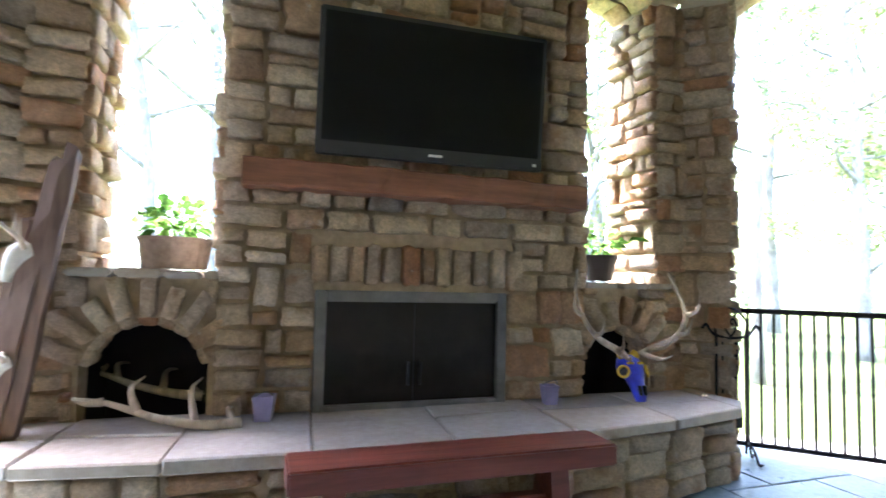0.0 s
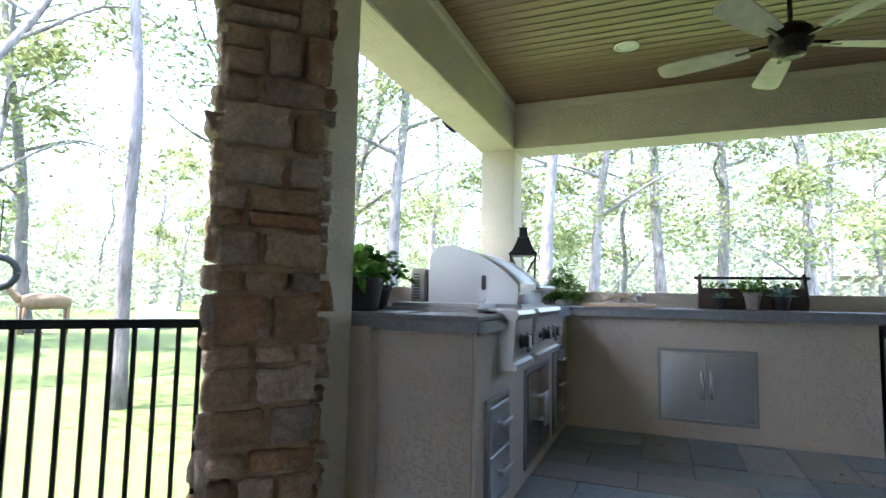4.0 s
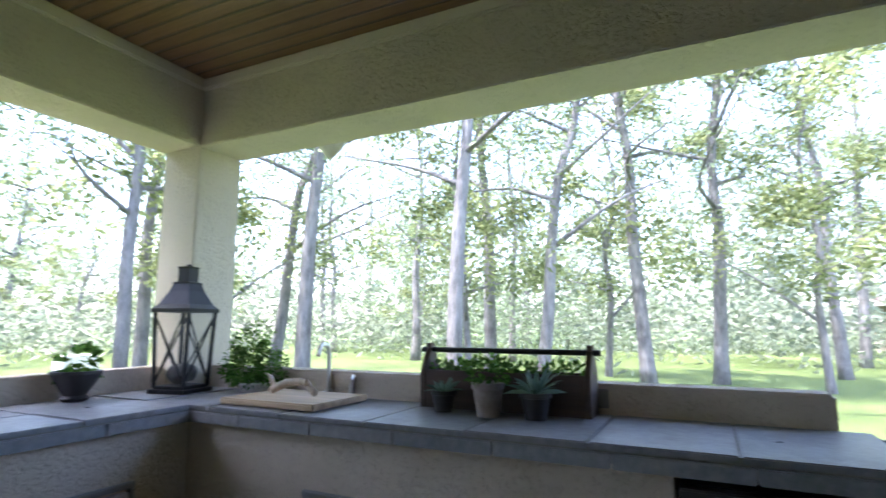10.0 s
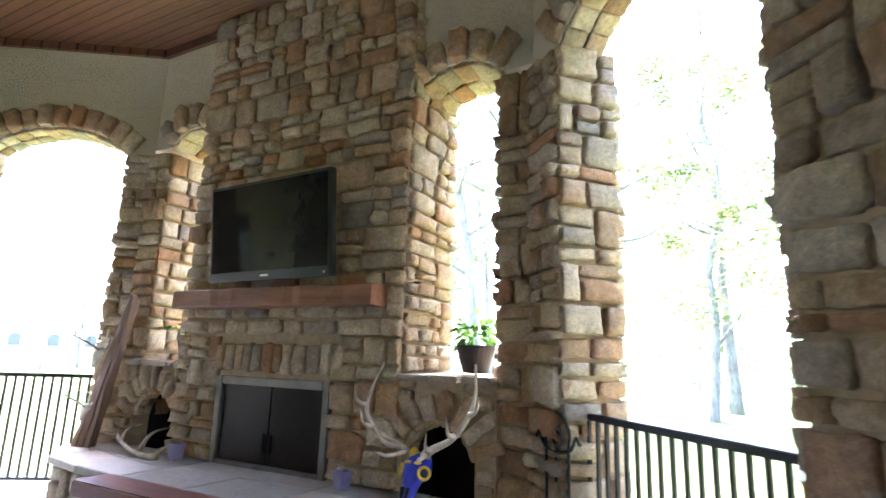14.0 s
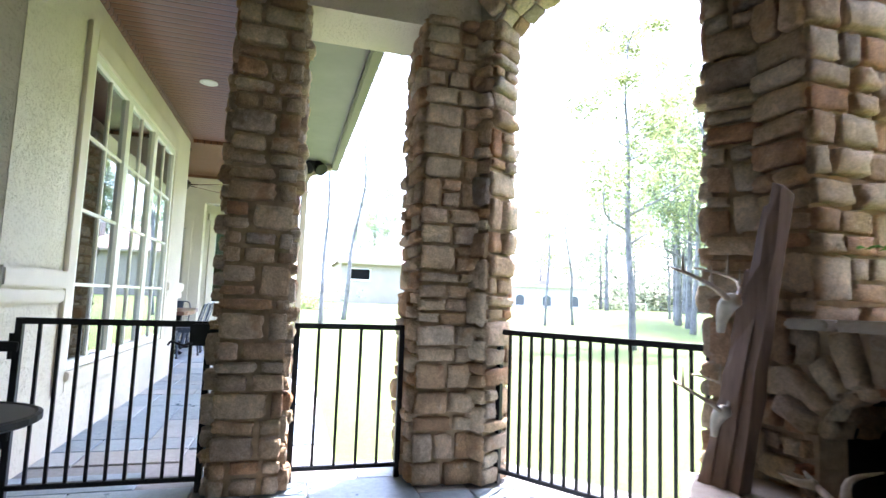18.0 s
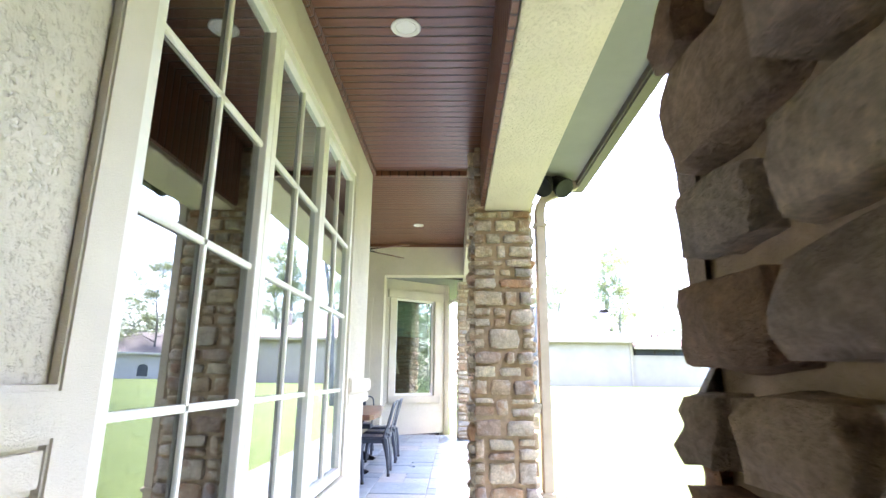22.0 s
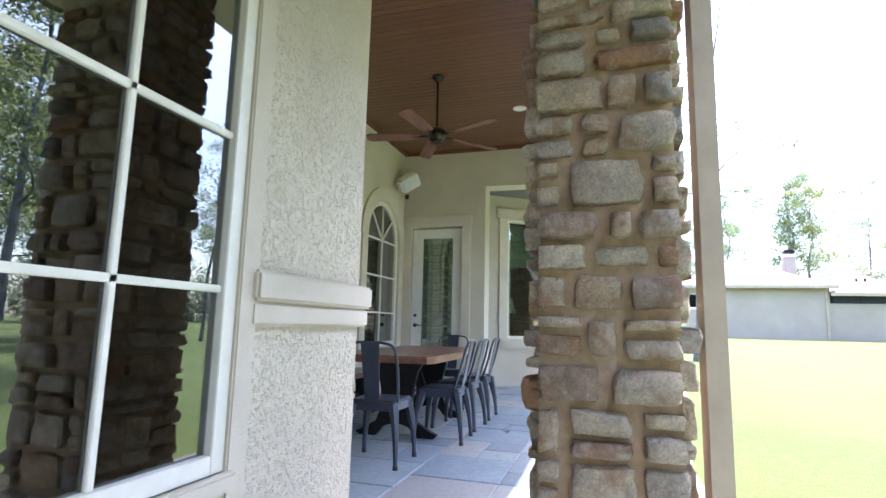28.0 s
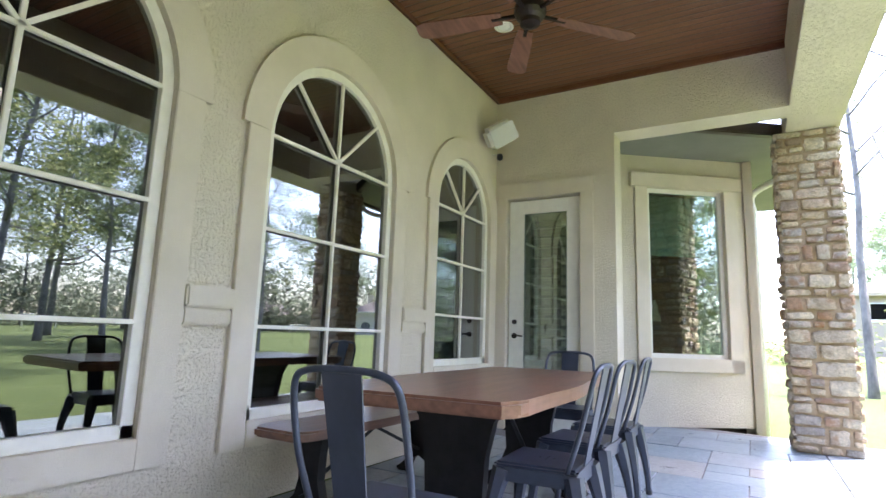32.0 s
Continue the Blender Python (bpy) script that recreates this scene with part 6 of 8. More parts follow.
def lantern():
    x, y, z = 6.72, 1.28, WT
    t = thing("lantern", "tall black metal lantern with cross braces and a flared roof", "lantern")
    turn = Matrix.Translation((x, y, z)) @ Matrix.Rotation(radians(12), 4, "Z") @ Matrix.Diagonal((0.68, 0.68, 0.96, 1))
    h, r, r2 = 0.4, 0.135, 0.155
    bm = bmesh.new()
    box(bm, (-0.165, -0.165, 0), (0.165, 0.165, 0.022), 0.004, turn)
    box(bm, (-0.14, -0.14, 0.022), (0.14, 0.14, 0.04), 0.004, turn)
    part("base", bm, BLACK, t)
    corners = [(-1, -1), (1, -1), (1, 1), (-1, 1)]
    for a, b in corners:
        bm = bmesh.new()
        tube(bm, [turn @ Vector((a * r, b * r, 0.03)), turn @ Vector((a * r2, b * r2, h + 0.04))], 0.011, 4)
        part("post", bm, BLACK, t)
    for k in range(4):
        a, b = corners[k], corners[(k + 1) % 4]
        for p, q in ((a, b), (b, a)):
            bm = bmesh.new()
            tube(bm, [turn @ Vector((p[0] * r, p[1] * r, 0.05)), turn @ Vector((q[0] * r2, q[1] * r2, h + 0.03))], 0.005, 5)
            part("brace", bm, BLACK, t)
    bm = bmesh.new()
    lathe(bm, [(0.25, h + 0.04), (0.25, h + 0.06), (0.2, h + 0.085), (0.13, h + 0.16), (0.105, h + 0.2), (0.1, h + 0.2)], (0, 0, 0), 4, turn @ Matrix.Rotation(radians(45), 4, "Z"))
    part("roof", bm, BLACK, t)
    bm = bmesh.new()
    lathe(bm, [(0.11, h + 0.2), (0.11, h + 0.21), (0.075, h + 0.215), (0.075, h + 0.29), (0.085, h + 0.3), (0.02, h + 0.305), (0.02, h + 0.315)], (0, 0, 0), 4, turn @ Matrix.Rotation(radians(45), 4, "Z"))
    part("chimney", bm, BLACK, t)
    bm = bmesh.new()
    bmesh.ops.create_icosphere(bm, subdivisions=3, radius=0.072, matrix=Matrix.Translation((x, y, z + 0.1)) @ Matrix.Diagonal((1.15, 0.95, 0.75, 1)))
    rs = random.Random(3)
    for v in bm.verts:
        v.co += Vector((1, 1, 1)) * 0.012 * noise.noise(v.co * 18)
    tagged(part("pumpkin", bm, mat_plain("grey_gourd", (0.12, 0.115, 0.11), 0.8, var=0.5, scale=25, bmp=0.4), None, "rough grey gourd inside the lantern", smooth=True), category="gourd")


lantern()


def sink_set():
    BOARD = mat_wood("pale_board", (0.5, 0.36, 0.22), 1, 0.5)
    bm = bmesh.new()
    box(bm, (6.5, 0.2, WT), (6.9, 0.74, WT + 0.028), 0.006)
    b = tagged(part("cutting_board", bm, BOARD, None, "pale wooden board laid over the sink"), category="board")
    t = thing("antler_piece", "short brown antler piece lying on the wooden board", "antler")
    antler(t, [(6.68, 0.6, WT + 0.05), (6.7, 0.52, WT + 0.085), (6.7, 0.42, WT + 0.09), (6.68, 0.34, WT + 0.045)], 0.02, 0.014, [(0.1, (6.74, 0.7, WT + 0.12), (0, 0, 0.02)), (0.75, (6.62, 0.34, WT + 0.12), (0, 0, 0))], Matrix())
    f = thing("faucet", "slim brushed steel bar faucet with a curved spout", "faucet")
    bm = bmesh.new()
    tube(bm, smooth_path([(6.98, 0.5, WT), (6.98, 0.5, WT + 0.2), (6.96, 0.5, WT + 0.25), (6.91, 0.5, WT + 0.25), (6.89, 0.5, WT + 0.2)], 5), 0.011, 8)
    part("spout", bm, STEEL, f, smooth=True)
    bm = bmesh.new()
    lathe(bm, [(0.025, 0), (0.025, 0.02), (0.014, 0.03)], (6.98, 0.5, WT), 14)
    part("base", bm, STEEL, f)
    g = thing("soap_pump", "small steel soap pump beside the faucet", "pump")
    bm = bmesh.new()
    tube(bm, smooth_path([(6.99, 0.36, WT), (6.99, 0.36, WT + 0.06), (6.97, 0.34, WT + 0.1), (6.92, 0.31, WT + 0.085)], 4), [0.018, 0.017, 0.016, 0.015, 0.013, 0.012, 0.011, 0.01, 0.01, 0.009, 0.009, 0.008, 0.008], 8)
    part("spout", bm, STEEL, g, smooth=True)


sink_set()


def caddy():
    TRUG = mat_wood("dark_trug", (0.06, 0.035, 0.025), 1, 0.6)
    t = thing("planter_trug", "dark wooden tool-box planter with a metal rod handle", "planter")
    ya, yb, x0, x1 = -0.86, -0.12, 6.84, 6.98
    for y in (ya, yb - 0.022):
        bm = bmesh.new()
        m = Matrix(((1, 0, 0, 0), (0, 0, 1, y + 0.022), (0, 1, 0, 0), (0, 0, 0, 1)))
        prism(bm, [(x0 - 0.005, WT), (x0 - 0.005, WT + 0.16), (x0 + 0.05, WT + 0.25), (x0 + 0.05, WT + 0.275), (x1 - 0.05, WT + 0.275), (x1 - 0.05, WT + 0.25), (x1 + 0.005, WT + 0.16), (x1 + 0.005, WT)], m, 0.022)
        part("end_board", bm, TRUG, t)
    for x in (x0, x1 - 0.016):
        bm = bmesh.new()
        box(bm, (x, ya + 0.022, WT), (x + 0.016, yb - 0.022, WT + 0.16), 0.003)
        part("side_board", bm, TRUG, t)
    bm = bmesh.new()
    cyl(bm, (6.91, ya - 0.03, WT + 0.245), (6.91, yb + 0.03, WT + 0.245), 0.012, seg=12)
    part("handle", bm, BLACK, t, "dark metal rod")
    bm = bmesh.new()
    rs = random.Random(12)
    for k in range(9):
        bush_leaves(bm, (6.91, ya + 0.08 + 0.075 * k, WT + 0.16), 0.06, 90, 0.035, 0.012, rs, 0.8, 0.7)
    part("foliage", bm, LEAF_A, t)


caddy()
potted("potted_succulent", "small grey-green succulent in a grey pot before the trug", (6.76, -0.27, WT), pot_profile(0.05, 0.085), POT_DARK, lambda bm, rs, p: succulent(bm, rs, p, 20, 0.08), 5, LEAF_G)
potted("potted_herb", "green herb in a pale terracotta pot before the trug", (6.73, -0.48, WT), pot_profile(0.062, 0.13), TERRA, lambda bm, rs, p: herb(bm, rs, p), 6, LEAF_A)
potted("potted_aloe", "spiky grey aloe in a dark pot before the trug", (6.74, -0.67, WT), pot_profile(0.058, 0.1), POT_DARK, lambda bm, rs, p: succulent(bm, rs, p, 26, 0.14), 7, LEAF_G)
bm = bmesh.new()
box(bm, (KX + 0.148, -0.9, 0.955), (KX + 0.16, -0.82, 1.03), 0.004)
tagged(part("outlet_cover", bm, IRON_GREY, None, "grey weatherproof outlet cover on the ledge"), category="outlet")
# pots on the fireplace window sills
potted("window_pot", "leafy plant in a round dark pot on the stone sill", (1.99, 2.92, SILL + 0.01), [(0.08, 0), (0.11, 0.12), (0.12, 0.15), (0.12, 0.165), (0.1, 0.165)], POT_DARK, lambda bm, rs, p: trailing(bm, rs, p, 0.12, 60, 0.07, 0.04), 8, LEAF_A)
potted("window_tub", "bright green plant in an old metal tub on the stone sill", (-0.52, 2.92, SILL + 0.01), [(0.15, 0), (0.17, 0.14), (0.178, 0.14), (0.178, 0.155), (0.16, 0.155), (0.155, 0.12)], TERRA, lambda bm, rs, p: trailing(bm, rs, p, 0.13, 90, 0.07, 0.05), 9, LEAF_A)


# ---------------------------------------------------------------- fans and ceiling lamps
def ceiling_fan(loc, drop, blade, turn, bladem, bodym, label, lamp=False):
    t = thing("ceiling_fan", label, "fan")
    x, y, z = loc
    hub = z - drop
    bm = bmesh.new()
    lathe(bm, [(0.065, 0.0), (0.07, -0.02), (0.03, -0.06), (0.012, -0.065)], (x, y, z), 18)
    part("canopy", bm, bodym, t)
    bm = bmesh.new()
    cyl(bm, (x, y, z - 0.05), (x, y, hub + 0.08), 0.012)
    part("downrod", bm, bodym, t)
    bm = bmesh.new()
    lathe(bm, [(0.03, 0.1), (0.07, 0.08), (0.1, 0.05), (0.105, 0.0), (0.09, -0.03), (0.07, -0.05), (0.065, -0.075), (0.03, -0.085)], (x, y, hub), 24)
    part("motor", bm, bodym, t)
    for k in range(5):
        a = radians(turn + 72 * k)
        m = Matrix.Translation((x, y, hub)) @ Matrix.Rotation(a, 4, "Z")
        bm = bmesh.new()
        out = [(0.19, -0.05), (0.3, -0.062), (blade - 0.06, -0.075), (blade - 0.015, -0.06), (blade, -0.03), (blade, 0.03), (blade - 0.015, 0.06), (blade - 0.06, 0.075), (0.3, 0.062), (0.19, 0.05)]
        prism(bm, out, m @ Matrix.Rotation(radians(11), 4, "X"), 0.009)
        b = part("blade", bm, bladem, t)
        bm = bmesh.new()
        box(bm, (0.07, -0.014, -0.012), (0.26, 0.014, 0.006), 0.004, m)
        part("blade_arm", bm, bodym, b)
    if lamp:
        bm = bmesh.new()
        lathe(bm, [(0.06, -0.085), (0.075, -0.1), (0.06, -0.14), (0.02, -0.155)], (x, y, hub), 18)
        part("shade", bm, WHITE, t)
    return t


FAN_WOOD = mat_wood("fan_blade_wood", (0.2, 0.09, 0.06), 0, 0.45, False)
FAN_PALE = mat_plain("fan_blade_pale", (0.6, 0.55, 0.45), 0.5)
BRONZE = mat_plain("dark_bronze", (0.035, 0.025, 0.022), 0.4, 0.6)
ceiling_fan((-10.02, -1.24, ZD), 0.69, 0.78, 65, FAN_WOOD, BRONZE, "dark bronze ceiling fan with five reddish wooden blades")
ceiling_fan((5.25, -0.48, ZK), 0.42, 0.66, 2, FAN_PALE, BRONZE, "dark ceiling fan with five pale blades over the kitchen")
ceiling_fan((0.66, 0.3, ZP), 0.55, 0.7, 20, FAN_PALE, BRONZE, "dark ceiling fan with pale blades in the octagon room")
CAN_INNER = mat_plain("lamp_white", (0.8, 0.78, 0.72), 0.4, var=0.03)


def can_light(x, y, z):
    t = thing("downlight", "round white recessed ceiling downlight, switched off", "ceiling light", "recessed downlights")
    bm = bmesh.new()
    lathe(bm, [(0.085, 0.0), (0.088, -0.006), (0.08, -0.01), (0.062, -0.006), (0.058, 0.0)], (x, y, z), 24)
    part("trim_ring", bm, WHITE, t)
    bm = bmesh.new()
    lathe(bm, [(0.058, -0.004), (0.03, -0.0045), (0.01, -0.005)], (x, y, z), 20)
    part("lens", bm, CAN_INNER, t)


for p in ((-4.93, -0.16, ZW), (-8.6, -0.45, ZD), (-11.1, -0.5, ZD), (-11.1, -1.9, ZD), (-8.6, -1.9, ZD), (5.93, 0.36, ZK), (4.6, 0.36, ZK), (5.93, -1.6, ZK), (4.6, -1.6, ZK)):
    can_light(*p)

# ---------------------------------------------------------------- windows of the house
SHUTTER = mat_wood("dark_shutter", (0.07, 0.045, 0.032), 0, 0.5)
# near-black colour carries the indoor darkness of the rooms behind the glass
ROOM_DARK = mat_plain("room_shade_dark", (0.05, 0.042, 0.036), 0.9)
GLASS_BAY = mat_glass("bay_glass", (0.66, 0.8, 0.74), 0.22)


def bars(parent, m, name, segs, w, d, mat):
    """Glazing bars: each from (u, v) to (u, v) in the frame m."""
    for (u0, v0), (u1, v1) in segs:
        ln = math.hypot(u1 - u0, v1 - v0)
        a = math.atan2(v1 - v0, u1 - u0)
        bm = bmesh.new()
        box(bm, (0, -w / 2, -d), (ln, w / 2, 0.004), 0.003, m @ Matrix.Translation((u0, v0, 0)) @ Matrix.Rotation(a, 4, "Z"))
        part(name, bm, mat, parent)


def shutters(parent, m, u0, u1, v0, v1, back, tilt=40, panels=2, mat=None):
    """Louvred shutters behind the glass."""
    for k in range(panels):
        a, b = u0 + (u1 - u0) * k / panels, u0 + (u1 - u0) * (k + 1) / panels
        bm = bmesh.new()
        for p, q in (((a, v0), (a + 0.05, v1)), ((b - 0.05, v0), (b, v1)), ((a + 0.05, v0), (b - 0.05, v0 + 0.08)), ((a + 0.05, v1 - 0.08), (b - 0.05, v1))):
            box(bm, (*p, -back - 0.03), (*q, -back), 0, m)
        v = v0 + 0.14
        while v < v1 - 0.1:
            mm = m @ Matrix.Translation((0, v, -back - 0.015)) @ Matrix.Rotation(radians(tilt), 4, "X")
            box(bm, (a + 0.05, -0.004, -0.045), (b - 0.05, 0.004, 0.045), 0, mm)
            v += 0.11
        part("shutter", bm, mat or SHUTTER, parent, "louvred shutter behind the glass")


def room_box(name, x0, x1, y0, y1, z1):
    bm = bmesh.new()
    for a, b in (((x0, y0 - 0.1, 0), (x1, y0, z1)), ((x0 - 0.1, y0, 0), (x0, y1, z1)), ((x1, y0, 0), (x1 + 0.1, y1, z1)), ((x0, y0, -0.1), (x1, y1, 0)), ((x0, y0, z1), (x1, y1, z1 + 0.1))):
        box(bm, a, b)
    part(name, bm, ROOM_DARK, None, "near-black box standing in for the unlit room behind the windows", "structure")["category"] = "room"


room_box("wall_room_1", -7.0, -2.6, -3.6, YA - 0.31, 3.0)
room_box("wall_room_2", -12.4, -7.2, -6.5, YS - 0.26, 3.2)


def window_group():
    """Three tall units side by side in the house wall, each two panes wide."""
    x0, x1, z0, z1 = WIN_A
    t = thing("window_1", "large cream-framed grid window in three units", "window", kind="structure")
    m, w = face_frame((x1, YA + 0.012), (x0, YA + 0.012), z0)
    h = z1 - z0
    units = [(w * k / 3, w * (k + 1) / 3) for k in range(3)]
    for a, b in units:
        bars(t, m, "window_frame", [((a + 0.03, 0), (a + 0.03, h)), ((b - 0.03, 0), (b - 0.03, h)), ((a + 0.06, 0.03), (b - 0.06, 0.03)), ((a + 0.06, h - 0.03), (b - 0.06, h - 0.03))], 0.06, 0.06, CREAM)
        mid = (a + b) / 2
        k = m @ Matrix.Translation((0, 0, -0.014))
        bars(t, k, "glazing_bar", [((mid, 0.06), (mid, h - 0.06))] + [((a + 0.06, v), (b - 0.06, v)) for v in (0.58, 1.1, 1.625)], 0.024, 0.012, CREAM)
        bm = bmesh.new()
        box(bm, (a + 0.045, 0.045, -0.03), (b - 0.045, h - 0.045, -0.025), 0, m)
        g = part("pane", bm, GLASS, t)
        g.visible_shadow = False
        shutters(t, m, a + 0.04, b - 0.04, 0.05, h - 0.05, 0.2)
    bm = bmesh.new()
    box(bm, (-0.02, -0.06, -0.05), (w + 0.02, 0.0, 0.045), 0.008, m)
    part("window_sill", bm, TRIM, t)


window_group()


def arched_window(k, x, h, s, spring):
    t = thing("window_%d" % (k + 2), "round-headed cream-framed window with a fan-light", "window", kind="structure")
    m, w = face_frame((x + h, YS - 0.015), (x - h, YS - 0.015), 0)
    w2 = w / 2
    ring = [(w2 - (w2 - 0.03) * math.cos(a), spring + (w2 - 0.03) * math.sin(a)) for a in [math.pi * j / 20 for j in range(21)]]
    bars(t, m, "window_frame", [((0.03, s), (0.03, spring)), ((w - 0.03, s), (w - 0.03, spring)), ((0, s + 0.03), (w, s + 0.03))], 0.06, 0.06, CREAM)
    bm = bmesh.new()
    outer = [(w2 - w2 * math.cos(a), spring + w2 * math.sin(a)) for a in [math.pi * j / 24 for j in range(25)]]
    inner = [(w2 - (w2 - 0.06) * math.cos(a), spring + (w2 - 0.06) * math.sin(a)) for a in [math.pi * j / 24 for j in range(25)]]
    prism(bm, outer + inner[::-1], m, 0.06)
    part("window_frame", bm, CREAM, t)
    rows = [s + (spring - s) * q for q in ((0.31, 0.655) if h > 0.55 else (0.28, 0.64))]
    r = w2 - 0.06
    bars(t, m, "glazing_bar", [((w2, s + 0.05), (w2, spring))] + [((0.05, v), (w - 0.05, v)) for v in rows + [spring]] + [((w2, spring), (w2 + r * math.cos(a), spring + r * math.sin(a))) for a in (radians(45), radians(90), radians(135))], 0.022, 0.02, CREAM)
    bm = bmesh.new()
    prism(bm, [(0.05, s + 0.05), (0.05, spring), *inner, (w - 0.05, spring), (w - 0.05, s + 0.05)], m @ Matrix.Translation((0, 0, -0.03)), 0.005)
    g = part("pane", bm, GLASS, t)
    g.visible_shadow = False
    shutters(t, m, 0.05, w - 0.05, s + 0.05, spring - 0.02, 0.26)
    # stucco surround, wider over the arch
    n = face_frame((x + h, YS), (x - h, YS), 0)[0] @ Matrix.Translation((0, 0, 0.03))
    a1, a2 = 0.0, 0.17
    for u0, u1 in ((-0.16, 0.0), (w, w + 0.16)):
        bm = bmesh.new()
        box(bm, (u0, s - 0.14, -0.03), (u1, spring, 0.0), 0.004, n)
        part("surround", bm, TRIM, t)
    bm = bmesh.new()
    box(bm, (0, s - 0.14, -0.03), (w, s, 0.0), 0.004, n)
    part("surround", bm, TRIM, t)
    bm = bmesh.new()
    out = [(w2 - (w2 + 0.2) * math.cos(q), spring + (w2 + 0.2) * math.sin(q)) for q in [math.pi * j / 28 for j in range(29)]]
    inn = [(w2 - w2 * math.cos(q), spring + w2 * math.sin(q)) for q in [math.pi * j / 28 for j in range(29)]]
    prism(bm, out + inn[::-1], n, 0.03)
    part("surround", bm, TRIM, t)
    return t


for k, (x, h, s, sp) in enumerate(ARCHED[::-1]):
    arched_window(k, x, h, s, sp)
# sill-height bands between the windows
edges = [XA - 0.0] + [v for x, h, s, sp in ARCHED[::-1] for v in (x + h + 0.16, x - h - 0.16)] + [XD]
for a, b in zip(edges[::2], edges[1::2]):
    if a - b > 0.08:
        for z_a, z_b, out in ((1.06, 1.17, 0.05), (0.97, 1.06, 0.03)):
            bm = bmesh.new()
            box(bm, (b, YS - 0.02, z_a), (a, YS + out, z_b), 0.01)
            part("band", bm, TRIM, WALL_S)


def glazed_door():
    t = thing("door_1", "white glazed house door with louvred shutter, closed", "door", kind="structure")
    m, w = face_frame((XD - 0.04, DOOR_Y[0]), (XD - 0.04, DOOR_Y[1]), 0)
    # casing
    n = face_frame((XD, DOOR_Y[0]), (XD, DOOR_Y[1]), 0)[0] @ Matrix.Translation((0, 0, 0.03))
    for a, b in (((-0.13, 0), (0.0, DOOR_Z)), ((w, 0), (w + 0.14, DOOR_Z)), ((-0.13, DOOR_Z), (w + 0.16, DOOR_Z + 0.17))):
        bm = bmesh.new()
        box(bm, (*a, -0.03), (*b, 0.0), 0.005, n)
        part("casing", bm, TRIM, t)
    g0, g1, v0, v1 = 0.17, w - 0.14, 0.28, 2.34
    for a, b in (((0.01, 0.01), (g0, DOOR_Z - 0.02)), ((g1, 0.01), (w - 0.01, DOOR_Z - 0.02)), ((g0, 0.01), (g1, v0)), ((g0, v1), (g1, DOOR_Z - 0.02))):
        bm = bmesh.new()
        box(bm, (*a, -0.045), (*b, 0.0), 0.004, m)
        part("stile", bm, WHITE, t)
    bars(t, m, "bead", [((g0, v0), (g0, v1)), ((g1, v0), (g1, v1)), ((g0, v0), (g1, v0)), ((g0, v1), (g1, v1))], 0.03, 0.0, WHITE)
    bm = bmesh.new()
    box(bm, (g0, v0, -0.028), (g1, v1, -0.022), 0, m)
    g = part("pane", bm, GLASS_BAY, t)
    g.visible_shadow = False
    shutters(t, m, g0, g1, v0, v1, 0.1, 25, 1, mat_plain("grey_shutter", (0.3, 0.27, 0.23), 0.6))
    for z, r in ((0.98, 0.03), (1.13, 0.026)):
        bm = bmesh.new()
        lathe(bm, [(r, 0), (r, 0.012), (r * 0.5, 0.02), (r * 0.45, 0.05)], (0, 0, 0), 16, m @ Matrix.Translation((0.08, z, 0)))
        lk = part("handle_plate" if z < 1 else "deadbolt", bm, BRONZE, t)
        if z < 1:
            bm = bmesh.new()
            tube(bm, [m @ Vector(p) for p in ((0.08, z, 0.05), (0.13, z + 0.004, 0.055), (0.19, z - 0.004, 0.05))], 0.009, 6)
            part("lever", bm, BRONZE, lk)
    bm = bmesh.new()
    box(bm, (-0.02, -0.012, -0.06), (w + 0.02, 0.012, 0.05), 0.004, m)
    part("threshold", bm, BRONZE, t)
    # near-black sheet in place of the unlit room behind
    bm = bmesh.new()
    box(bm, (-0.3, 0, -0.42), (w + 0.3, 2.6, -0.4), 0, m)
    part("room_shade_sheet", bm, ROOM_DARK, t)


glazed_door()


